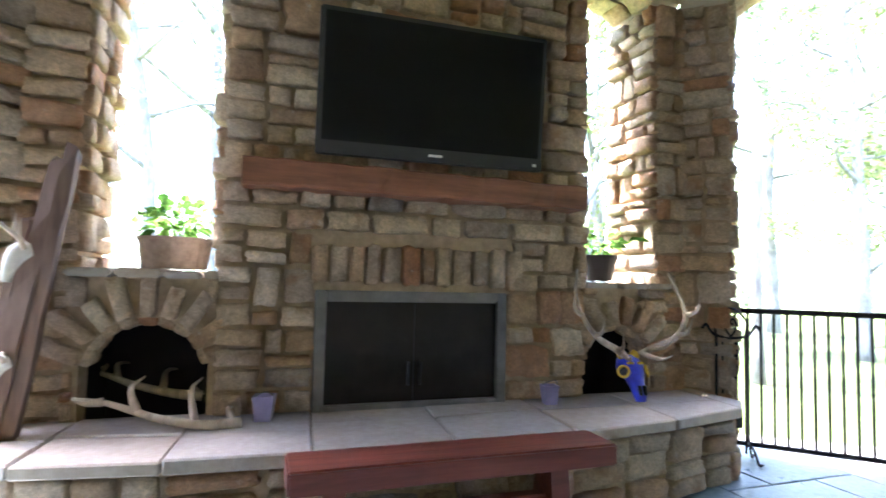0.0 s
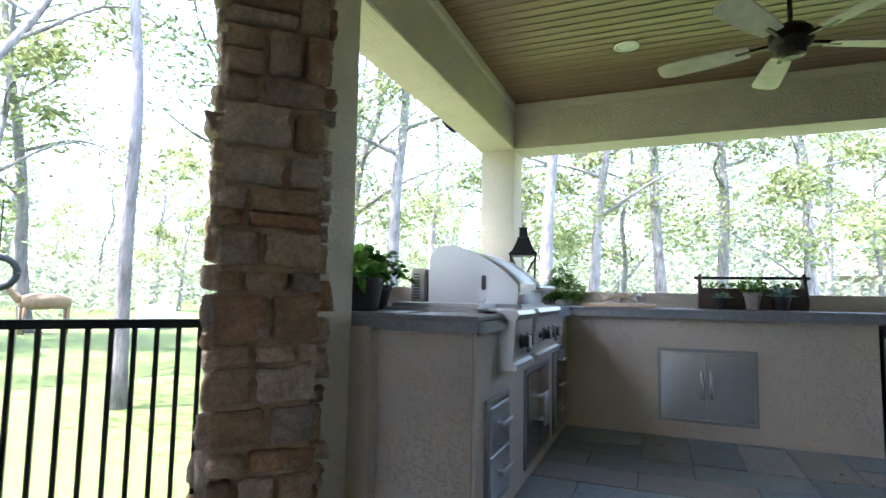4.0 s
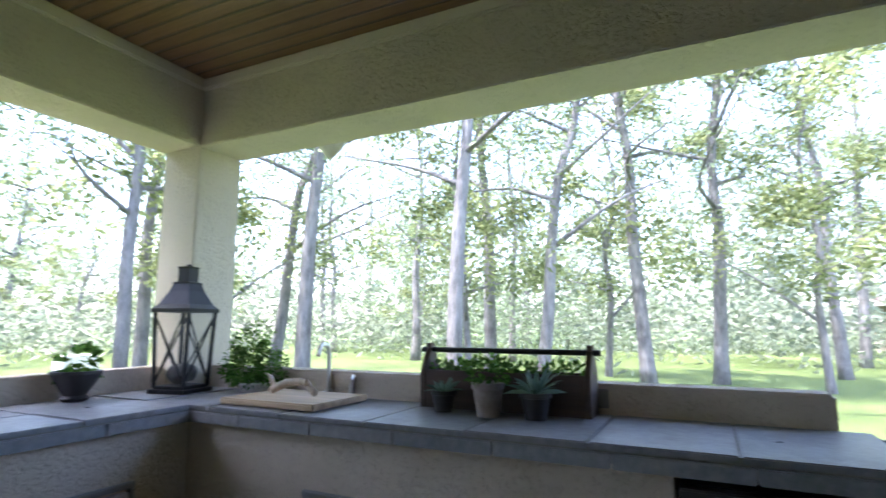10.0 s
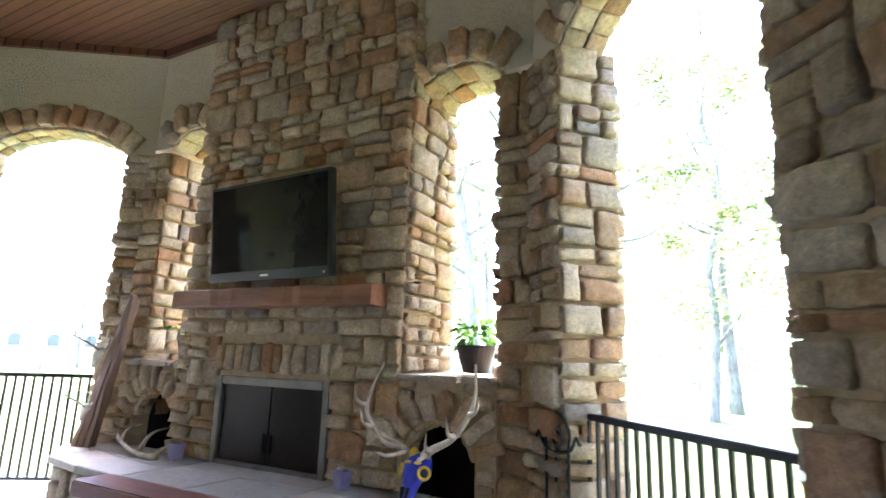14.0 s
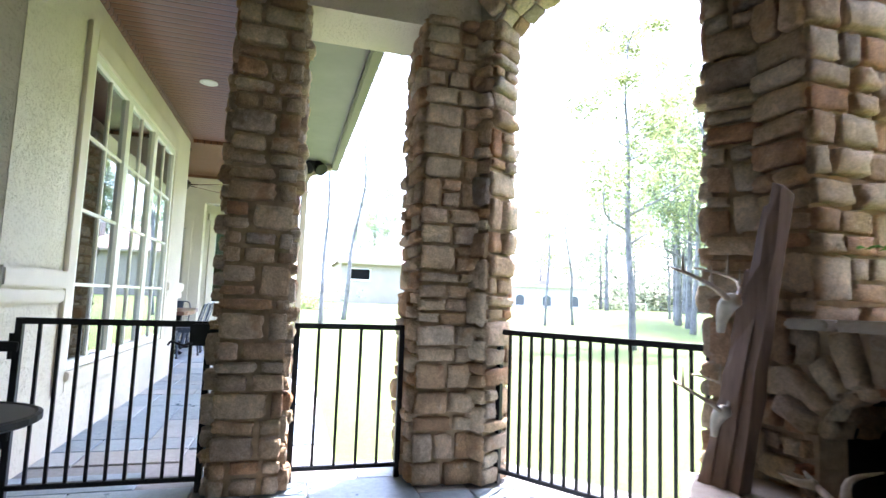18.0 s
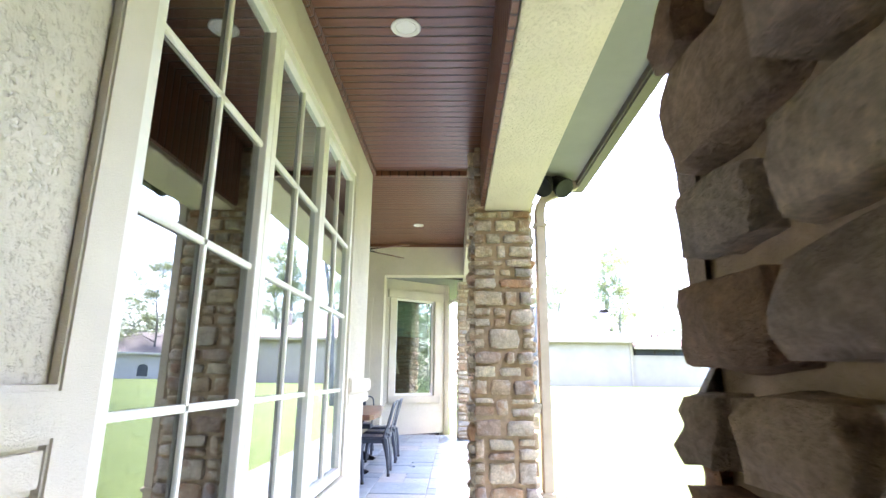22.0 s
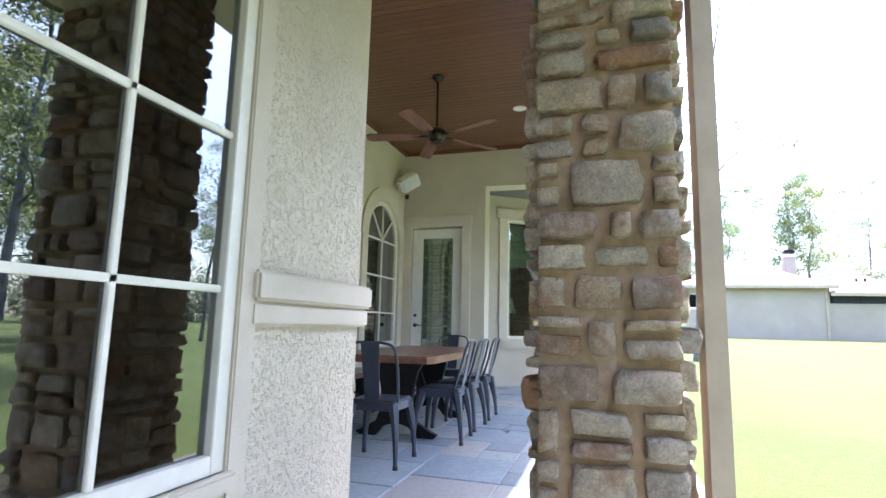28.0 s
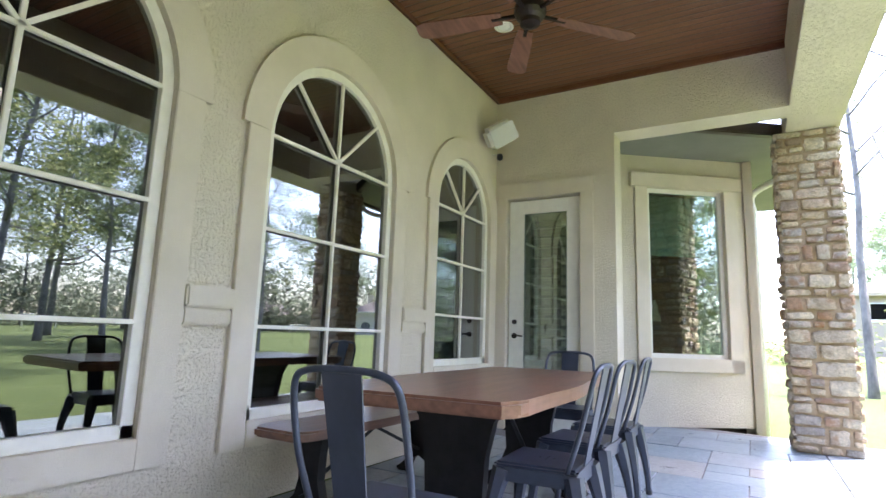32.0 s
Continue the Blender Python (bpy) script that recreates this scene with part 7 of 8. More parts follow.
def bay():
    """Angled bay of the house beyond the porch, with one tall fixed window."""
    a, b = (-13.35, -1.72), (-14.55, -0.08)
    t, m = wall_with_holes("wall_bay", a, b, 3.25, [(0.72, 1.72, 0.785, 2.85, 0)], "cream stucco bay wall with a tall window", 0.2)
    a = Vector((*a, 0))
    d = Vector((b[0] - a[0], b[1] - a[1], 0)).normalized()
    w = math.dist(a[:2], b)
    n = m @ Matrix.Translation((0, 0, 0.035))
    for p, q in (((0.56, 0.63), (0.72, 3.0)), ((1.72, 0.63), (1.88, 3.0)), ((0.5, 2.85), (1.94, 3.02)), ((0.56, 0.63), (1.88, 0.785))):
        bm = bmesh.new()
        box(bm, (*p, -0.035), (*q, 0.0 if p[0] != 0.5 else 0.03), 0.005, n)
        part("surround", bm, TRIM, t)
    win = thing("window_5", "tall fixed cream-framed bay window", "window", kind="structure")
    k = m @ Matrix.Translation((0.72, 0.785, -0.03))
    bars(win, k, "window_frame", [((0.025, 0), (0.025, 2.065)), ((0.975, 0), (0.975, 2.065)), ((0, 0.025), (1, 0.025)), ((0, 2.04), (1, 2.04))], 0.05, 0.05, WHITE)
    bm = bmesh.new()
    box(bm, (0.04, 0.04, -0.03), (0.96, 2.03, -0.025), 0, k)
    g = part("pane", bm, GLASS_BAY, win)
    g.visible_shadow = False
    # near-black box for the unlit room behind, with a roller blind and a table lamp
    bm = bmesh.new()
    box(bm, (0.05, 1.25, -0.2), (0.95, 2.02, -0.19), 0.002, k)
    part("roller_blind", bm, mat_plain("pale_blind", (0.35, 0.42, 0.36), 0.8), win, "pale green roller blind, half down")
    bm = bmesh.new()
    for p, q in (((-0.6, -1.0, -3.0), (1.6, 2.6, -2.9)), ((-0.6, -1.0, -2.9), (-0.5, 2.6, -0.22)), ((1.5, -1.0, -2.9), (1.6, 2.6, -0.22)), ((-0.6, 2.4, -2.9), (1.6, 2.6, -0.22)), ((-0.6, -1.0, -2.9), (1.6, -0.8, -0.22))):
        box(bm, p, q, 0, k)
    part("wall_room_3", bm, ROOM_DARK, None, "near-black box standing in for the unlit room behind the bay window", "structure")["category"] = "room"
    lamp = thing("table_lamp", "table lamp with a pale cone shade behind the bay window", "lamp")
    bm = bmesh.new()
    lathe(bm, [(0.17, 0.55), (0.11, 0.82), (0.105, 0.82), (0.16, 0.55)], (0, 0, 0), 20, k @ Matrix.Translation((0.3, -0.1, -0.6)) @ Matrix.Rotation(radians(-90), 4, "X"))
    part("shade", bm, mat_plain("lamp_shade", (0.55, 0.5, 0.38), 0.8), lamp)
    bm = bmesh.new()
    lathe(bm, [(0.08, -0.68), (0.08, -0.64), (0.02, -0.6), (0.05, 0.2), (0.015, 0.4), (0.012, 0.6)], (0, 0, 0), 14, k @ Matrix.Translation((0.3, -0.1, -0.6)) @ Matrix.Rotation(radians(-90), 4, "X"))
    part("foot", bm, DARK, lamp)
    # plain return wall, roof edge and downspout
    shell("wall_bay_return", (-14.75, -0.1, -0.1), (-14.5, 0.0, 3.25), STUCCO, "cream stucco bay end wall", "wall")
    shell("wall_bay_side", (-13.4, -1.9, 0), (XD - 0.3, -1.7, 3.25), STUCCO, "cream stucco bay side wall", "wall")
    shell("wall_bay_far", (-17.5, -0.2, -0.1), (-14.72, -0.08, 3.25), STUCCO, "cream stucco house wall beyond the bay", "wall")
    bm = bmesh.new()
    solid(bm, [(-12.8, -1.9), (-12.8, -0.9), (-14.0, 0.75), (-17.5, 0.75), (-17.5, -1.9)], 3.25, 3.29)
    part("eave_bay", bm, SOFFIT, None, "tan boarded eave over the bay, greyed in colour for shade", "structure")["category"] = "eave"
    for p, q in (((-12.8, -0.9), (-14.0, 0.75)), ((-14.0, 0.75), (-17.5, 0.75))):
        mm, ww = face_frame(p, q, 3.2)
        bm = bmesh.new()
        box(bm, (0, 0, -0.0), (ww, 0.14, 0.1), 0.012, mm if mm.col[2].x > 0 or mm.col[2].y > 0 else mm)
        part("gutter_bay", bm, GUTTER, None, "dark bronze gutter of the bay", "structure")["category"] = "gutter"
    bm = bmesh.new()
    tube(bm, smooth_path([(-14.1, 0.65, 3.2), (-14.15, 0.5, 3.0), (-14.55, 0.02, 2.85), (-14.56, 0.0, 2.6)], 5) + [Vector((-14.56, 0.0, -0.1))], 0.04, 8)
    tagged(part("downspout", bm, WHITE, None, "white downspout at the bay corner", smooth=True), category="downspout")


bay()

SPOUT = mat_plain("downspout_tan", (0.42, 0.345, 0.255), 0.6, var=0.12, scale=6)
# header soffit and reveal of the opening towards the bay are part of the west wall; downspout on the near column
bm = bmesh.new()
tube(bm, smooth_path([(-6.74, 1.2, 2.86), (-6.72, 1.1, 2.8), (-6.7, 0.92, 2.72), (-6.68, 0.86, 2.6)], 5) + [Vector((-6.68, 0.86, -0.1))], 0.05, 4)
spout = thing("downspout", "tan square downspout beside the stone column", "downspout")
part("pipe", bm, SPOUT, spout)
for z in (0.3, 2.45):
    bm = bmesh.new()
    box(bm, (-6.735, 0.805, z), (-6.625, 0.915, z + 0.028), 0.004)
    part("strap", bm, SPOUT, spout)


def flood_lamp(loc, way, label, mat):
    t = thing("flood_lamp", label, "lamp")
    m = look(loc, tuple(Vector(loc) + Vector(way)))
    bm = bmesh.new()
    lathe(bm, [(0.03, 0.06), (0.06, 0.05), (0.075, -0.02), (0.09, -0.1), (0.085, -0.11), (0.02, -0.1)], (0, 0, 0), 18, m)
    part("housing", bm, mat, t)
    bm = bmesh.new()
    cyl(bm, loc, Vector(loc) + Vector((-way[0] * 0.1, -way[1] * 0.16, 0.06)), 0.018)
    part("bracket", bm, mat, t)


flood_lamp((-6.62, 1.02, 2.83), (0.5, 0.3, -0.5), "black floodlight under the eave end", BLACK)
flood_lamp((-6.62, 0.92, 2.83), (0.6, -0.4, -0.5), "black floodlight under the eave end", BLACK)


flood_lamp((KX - 0.2, KY + 0.5, 2.64), (0.1, 0.6, -0.5), "small black floodlight under the kitchen eave", BLACK)
flood_lamp((KX + 0.55, 0.9, 2.5), (0.5, -0.3, -0.4), "small white floodlight under the kitchen eave", WHITE)


def porch_speaker():
    t = thing("speaker", "white outdoor loudspeaker tilted down in the porch corner", "speaker")
    m = look((-12.08, -2.34, 3.13), (-11.4, -1.5, 2.75), 55) @ Matrix.Scale(1.2, 4)
    bm = bmesh.new()
    box(bm, (-0.1, -0.14, -0.05), (0.1, 0.14, 0.11), 0.035, m)
    part("cabinet", bm, WHITE, t)
    bm = bmesh.new()
    box(bm, (-0.085, -0.125, -0.058), (0.085, 0.125, -0.045), 0.01, m)
    part("grille", bm, mat_plain("speaker_cloth", (0.6, 0.6, 0.57), 0.9, var=0.1, scale=200), t)
    bm = bmesh.new()
    cyl(bm, m @ Vector((0, 0, 0.1)), (-12.3, YS + 0.01, 3.2), 0.02)
    part("bracket", bm, WHITE, t)
    c = thing("camera_dome", "small dark security camera under the speaker", "security camera")
    bm = bmesh.new()
    lathe(bm, [(0.03, 0.03), (0.035, 0), (0.03, -0.03), (0.01, -0.04)], (-12.36, -2.48, 2.98), 14)
    part("housing", bm, BLACK, c)
    bm = bmesh.new()
    cyl(bm, (-12.36, -2.48, 3.0), (-12.36, YS, 3.02), 0.01)
    part("arm", bm, WHITE, c)


porch_speaker()

# ---------------------------------------------------------------- dining furniture
SLAB = mat_wood("walnut_slab", (0.2, 0.098, 0.064), 0, 0.28)
TOLIX = mat_plain("gunmetal_blue", (0.042, 0.052, 0.075), 0.36, 0.25, 0.2, 8)


def slab(name, x0, x1, y0, y1, z0, z1, seed, amp, parent):
    """A live-edge slab: wavy long edges, rounded corners."""
    rs = random.Random(seed)
    n = 26
    ph = [rs.uniform(0, 6) for _ in range(6)]
    wave = lambda t, k: amp * (math.sin(t * 5 + ph[k]) * 0.6 + math.sin(t * 11 + ph[k + 1]) * 0.4)
    top = []
    for i in range(n + 1):
        t = i / n
        top.append((x0 + (x1 - x0) * t, y0 + wave(t, 0) + 0.05 * max(0, 1 - min(t, 1 - t) * 18) ** 2))
    for i in range(n, -1, -1):
        t = i / n
        top.append((x0 + (x1 - x0) * t, y1 + wave(t, 2) - 0.05 * max(0, 1 - min(t, 1 - t) * 18) ** 2))
    bm = bmesh.new()
    solid(bm, top, z0, z1)
    edge = [e for e in bm.edges if abs(e.verts[0].co.z - e.verts[1].co.z) < 1e-5]
    bmesh.ops.bevel(bm, geom=edge, offset=0.012, segments=2, affect="EDGES")
    return part(name, bm, SLAB, parent)


def trestle(parent, x, y, w, z1, name="trestle_leg"):
    """A curved cast-iron trestle with splayed feet, standing across the table."""
    m = Matrix(((0, 0, 1, x), (1, 0, 0, y), (0, 1, 0, 0), (0, 0, 0, 1)))
    k = w / 0.8
    half = [(0.36, 0.0), (0.4, 0.03), (0.33, 0.06), (0.2, 0.13), (0.15, 0.25), (0.16, 0.42), (0.2, 0.58), (0.27, z1)]
    half = [(u * k, v * (z1 / max(0.58, z1)) if v not in (0.0, z1) else v) for u, v in half]
    inner = [(-0.2 * k, 0.0), (-0.12 * k, 0.09), (0, 0.12), (0.12 * k, 0.09), (0.2 * k, 0.0)]
    out = [(u, v) for u, v in half] + [(-u, v) for u, v in half[::-1]] + inner
    bm = bmesh.new()
    prism(bm, out, m @ Matrix.Translation((0, 0, 0.03)), 0.06)
    return part(name, bm, BLACK, parent, "curved black cast-iron trestle")


def dining_table():
    t = thing("dining_table", "long live-edge walnut dining table on black iron trestles", "table")
    slab("tabletop", -10.97, -8.77, -1.8, -0.89, 0.675, 0.735, 1, 0.03, t)
    for x in (-9.3, -10.45):
        trestle(t, x, -1.347, 0.76, 0.675)
    for y0 in (-1.347,):
        bm = bmesh.new()
        tube(bm, [(-9.3, y0, 0.2), (-9.87, y0, 0.66)], 0.014, 6)
        part("brace", bm, BLACK, t)
        bm = bmesh.new()
        tube(bm, [(-10.45, y0, 0.2), (-9.87, y0, 0.66)], 0.014, 6)
        part("brace", bm, BLACK, t)
    pivot = Matrix.Translation((-9.87, -1.347, 0))
    t.matrix_basis = pivot @ Matrix.Rotation(radians(4), 4, "Z") @ pivot.inverted()
    b = thing("dining_bench", "live-edge walnut bench on black iron trestles by the wall", "bench")
    slab("seat", -10.7, -9.02, -2.37, -2.0, 0.415, 0.465, 2, 0.015, b)
    for x in (-9.3, -10.4):
        trestle(b, x, -2.18, 0.36, 0.415)
    bm = bmesh.new()
    tube(bm, [(-9.3, -2.18, 0.15), (-9.85, -2.18, 0.38), (-10.4, -2.18, 0.15)], 0.012, 6)
    part("brace", bm, BLACK, b)


dining_table()


def metal_chair():
    """Pressed-steel stacking chair; the sitter faces +y, the seat's middle is the origin."""
    t = thing("dining_chair", "dark blue-grey pressed steel dining chair with a slat back", "chair", "chairs round the table")
    bm = bmesh.new()
    n = 6
    out = [(-0.17, -0.17), (0.17, -0.17), (0.185, 0.18), (-0.185, 0.18)]
    solid(bm, out, 0.43, 0.452)
    bmesh.ops.bevel(bm, geom=[e for e in bm.edges], offset=0.014, segments=3, affect="EDGES")
    part("seat", bm, TOLIX, t)
    bm = bmesh.new()
    solid(bm, [(x * 0.96, y * 0.96) for x, y in out], 0.375, 0.432)
    part("apron", bm, TOLIX, t)
    for i in range(-1, 2):
        for j in range(-1, 2):
            if abs(i) + abs(j) < 2:
                bm = bmesh.new()
                cyl(bm, (i * 0.03, j * 0.03, 0.4522), (i * 0.03, j * 0.03, 0.4528), 0.006, seg=8)
                part("drain_hole", bm, BLACK, t)
    for sx in (-1, 1):
        for sy in (-1, 1):
            bm = bmesh.new()
            a = Vector((sx * 0.155, sy * 0.15, 0.42))
            b = Vector((sx * 0.205, sy * 0.21, 0.02))
            p = [a + (b - a) * k / 6 + Vector((sx, sy, 0)) * 0.012 * math.sin(math.pi * k / 6) for k in range(7)]
            tube(bm, p, [0.042, 0.036, 0.03, 0.025, 0.021, 0.018, 0.016], 6)
            l = part("leg", bm, TOLIX, t)
            bm = bmesh.new()
            cyl(bm, b + Vector((0, 0, -0.02)), b + Vector((0, 0, 0.01)), 0.019, seg=8)
            part("rubber_foot", bm, DARK, l)
    bm = bmesh.new()
    hoop = smooth_path([(-0.18, -0.13, 0.44), (-0.195, -0.19, 0.62), (-0.185, -0.235, 0.8), (-0.13, -0.25, 0.85), (0, -0.252, 0.858), (0.13, -0.25, 0.85), (0.185, -0.235, 0.8), (0.195, -0.19, 0.62), (0.18, -0.13, 0.44)], 5)
    tube(bm, hoop, 0.011, 8)
    part("back_hoop", bm, TOLIX, t, smooth=True)
    bm = bmesh.new()
    s = [(-0.055, 0.45, -0.165), (0.055, 0.45, -0.165), (0.07, 0.85, -0.25), (-0.07, 0.85, -0.25)]
    f = [bm.verts.new((x, y, z)) for x, z, y in s]
    g = [bm.verts.new((x, y - 0.006, z)) for x, z, y in s]
    bm.faces.new(f)
    bm.faces.new(g[::-1])
    for k in range(4):
        bm.faces.new((f[k], g[k], g[(k + 1) % 4], f[(k + 1) % 4]))
    part("back_slat", bm, TOLIX, t)
    return t


chair = metal_chair()
chair.matrix_basis = pose(-8.45, -1.1, 0, 0, 0, 92)
for x, y, r in ((-9.36, -0.89, 183), (-9.98, -0.91, 178), (-10.62, -0.92, 181), (-11.2, -1.38, 276)):
    copy_thing(chair, pose(x, y, 0, 0, 0, r))

# ---------------------------------------------------------------- trees and distance
# bark is lightened in the colour, as there is no haze in the air
BARK = mat_bark("bark_grey", (0.06, 0.056, 0.054), (0.27, 0.26, 0.25))
LEAF_T = mat_leaf("tree_leaf", (0.115, 0.155, 0.085), (0.22, 0.28, 0.16), 0.74)
LEAF_T2 = mat_leaf("tree_leaf_yellow", (0.125, 0.155, 0.065), (0.25, 0.285, 0.13), 0.73)
# far leaves are paled and blued in the colour for haze
LEAF_FAR = mat_leaf("far_leaf_hazed", (0.13, 0.16, 0.115), (0.25, 0.285, 0.205), 0.72)


def leaf_clump(verts, faces, c, r, n, size, rs):
    """Scatters small folded leaf sprays round a point."""
    for _ in range(n):
        d = Vector((rs.gauss(0, 1), rs.gauss(0, 1), rs.gauss(0, 0.8)))
        p = c + d * r * 0.34
        a, b = rs.uniform(0, 6.28), rs.uniform(-0.9, 0.9)
        u = Vector((math.cos(a), math.sin(a), b)).normalized() * size * rs.uniform(0.6, 1.3)
        w = u.cross(Vector((rs.uniform(-1, 1), rs.uniform(-1, 1), rs.uniform(-1, 1)))).normalized() * size * rs.uniform(0.3, 0.6)
        k = len(verts)
        verts += [p - u, p + w * 0.8, p + u, p - w * 0.8]
        faces.append((k, k + 1, k + 2, k + 3))


def mesh_from(name, verts, faces, mat):
    me = bpy.data.meshes.new(name)
    me.from_pydata([tuple(v) for v in verts], [], faces)
    me.materials.append(mat)
    return me


def tree(seed, height, girth, lean=0.0, first=0.35, spread=2.6, leafy=1.0, leafmat=None, size=0.062, label="tall oak with a grey trunk and thin sparse leaves", way=None):
    """A tree with a leaning trunk, forking limbs and a loose crown of small leaves."""
    rs = random.Random(seed)
    t = thing("tree", label, "tree", "trees round the house")
    bm = bmesh.new()
    ang = rs.uniform(0, 6.28)
    ang = ang if way is None else way
    trunk = []
    for k in range(9):
        f = k / 8
        trunk.append(Vector((lean * height * f * math.cos(ang) + rs.uniform(-1, 1) * 0.34 * f, lean * height * f * math.sin(ang) + rs.uniform(-1, 1) * 0.34 * f, height * f)))
    trunk[0].z = -0.2
    tp = smooth_path(trunk, 3)
    tube(bm, tp, [girth * (1.25 if k == 0 else 1.08 if k == 1 else 1.0) * (1 - 0.85 * k / (len(tp) - 1)) for k in range(len(tp))], 9)
    verts, faces = [], []
    n = int(9 + height * 0.5)
    for k in range(n):
        f = first + (1 - first) * (k + rs.random() * 0.5) / n
        i = min(len(tp) - 1, int(f * (len(tp) - 1)))
        a = k * 2.4 + rs.uniform(-0.5, 0.5)
        ln = spread * (1.25 - 0.75 * f) * rs.uniform(0.7, 1.3)
        p0 = tp[i]
        mid = p0 + Vector((math.cos(a) * ln * 0.45, math.sin(a) * ln * 0.45, ln * rs.uniform(0.05, 0.4)))
        end = p0 + Vector((math.cos(a + 0.35) * ln, math.sin(a + 0.35) * ln, ln * rs.uniform(0.1, 0.75)))
        lp = smooth_path([p0, mid, end], 4)
        r0 = girth * 0.52 * (1 - 0.7 * f)
        tube(bm, lp, [max(0.008, r0 * (1 - 0.85 * q / (len(lp) - 1))) for q in range(len(lp))], 5)
        for q in range(3):
            s = lp[3 + q * 2 if 3 + q * 2 < len(lp) else -1]
            e = s + Vector((rs.uniform(-1, 1), rs.uniform(-1, 1), rs.uniform(-0.2, 0.9))) * ln * 0.36
            tube(bm, smooth_path([s, (s + e) / 2 + Vector((0, 0, 0.08 * ln)), e], 2), [r0 * 0.3, r0 * 0.25, r0 * 0.2, r0 * 0.12, r0 * 0.08], 4)
            leaf_clump(verts, faces, e, 0.42 * ln, int(75 * leafy), size, rs)
        leaf_clump(verts, faces, end, 0.5 * ln, int(110 * leafy), size, rs)
    part("trunk", bm, BARK, t, smooth=True)
    if verts:
        ob = new("crown", mesh_from("crown", verts, faces, leafmat or LEAF_T))
        ob.parent = t
    return t


KINDS = [tree(101, 13.0, 0.14, 0.03, 0.3, 3.0, 1.1), tree(102, 14.5, 0.17, 0.06, 0.28, 3.4, 1.1), tree(103, 11.0, 0.13, 0.14, 0.26, 2.8, 1.2),
         tree(104, 15.0, 0.2, 0.04, 0.3, 3.8, 1.1), tree(105, 7.5, 0.08, 0.05, 0.2, 2.0, 2.0, LEAF_T2, 0.08, "slender young tree with fresh yellow-green leaves")]
LEANER = tree(106, 10.0, 0.085, 0.46, 0.42, 3.2, 2.6, LEAF_T, 0.08, "slim oak leaning far over with a forked grey trunk", 0.0)
SLIM = tree(107, 12.0, 0.07, 0.02, 0.45, 1.7, 0.7, LEAF_T, 0.075, "slim pale pole of a young tree with a high thin crown")
BARE = [tree(111, 10.5, 0.085, 0.12, 0.4, 2.6, 0.14, LEAF_T2, 0.07, "thin lawn tree with nearly bare crooked twigs"), tree(112, 11.0, 0.09, 0.1, 0.42, 2.6, 0.2, LEAF_T2, 0.07, "thin lawn tree with nearly bare twigs")]
LAWN = [tree(121, 12.0, 0.13, 0.05, 0.3, 3.0, 2.2, LEAF_T2, 0.085, "lawn oak with a grey trunk and pale yellow-green leaves"), tree(122, 13.0, 0.15, 0.04, 0.28, 3.2, 2.2, LEAF_T, 0.085, "lawn oak with a grey trunk and airy green leaves"), None,
        tree(123, 14.0, 0.19, 0.03, 0.3, 3.8, 2.4, LEAF_T, 0.09, "broad lawn oak with a thick trunk and airy green leaves")]
HOME = []


def plant(kind, x, y, turn, k):
    """The first of a kind stands as built; the rest are copies."""
    m = Matrix.Translation(ground_at(x, y)) @ Matrix.Rotation(radians(turn), 4, "Z")
    if kind not in HOME:
        HOME.append(kind)
        kind.matrix_basis = m @ Matrix.Scale(k, 4)
        return kind
    base = kind.scale.copy()
    kind.scale = (k, k, k)
    ob = copy_thing(kind, m)
    kind.scale = base
    return ob


rs = random.Random(77)
# woods east and north-east of the kitchen, thinning into lawn
SPOTS = [(3, 13.5, -3.95, 1.3), (0, 13.0, 5.85, 1.15), (0, 12.0, 2.13, 0.95), (2, 15.4, 1.86, 1.1), (1, 18.5, 0.03, 1.05), (1, 20.1, -1.5, 1.05), (0, 9.6, 6.2, 0.8), (3, -1.2, 15.0, 1.2), (1, 0.9, 12.5, 0.95), (2, -2.1, 12.5, 1.2),
         (3, 20.0, 4.6, 1.0), (2, 15.0, 8.6, 1.2), (1, 13.0, 10.7, 1.0), (1, 23.0, -4.6, 1.0), (4, 19.0, -3.6, 1.2), (4, 21.0, 1.4, 1.3), (4, 17.0, 4.0, 1.2), (4, 12.5, 8.2, 1.2), (4, 8.0, 12.0, 1.3), (0, 26.0, 6.0, 1.1), (3, 25.0, 10.0, 1.0), (1, 19.0, 11.0, 1.0), (2, 10.5, 14.5, 1.2), (0, 7.0, 15.0, 1.0), (1, 3.5, 16.5, 1.0), (4, 3.0, 14.0, 1.3), (0, 26.0, -8.0, 1.1), (4, 30.0, -8.5, 1.4)]
plant(LEANER, 3.95, 7.6, 0, 1.0)
plant(SLIM, 5.75, 4.95, 40, 1.0)
for k, x, y, s in SPOTS:
    plant(KINDS[k], x, y, rs.uniform(0, 360), s)
for k in range(32):
    a = radians(rs.uniform(-40, 100))
    d = rs.uniform(24, 48)
    plant(KINDS[rs.choice((0, 1, 2, 3, 4, 4))], 5 + d * math.cos(a), 1 + d * math.sin(a), rs.uniform(0, 360), rs.uniform(0.8, 1.2))
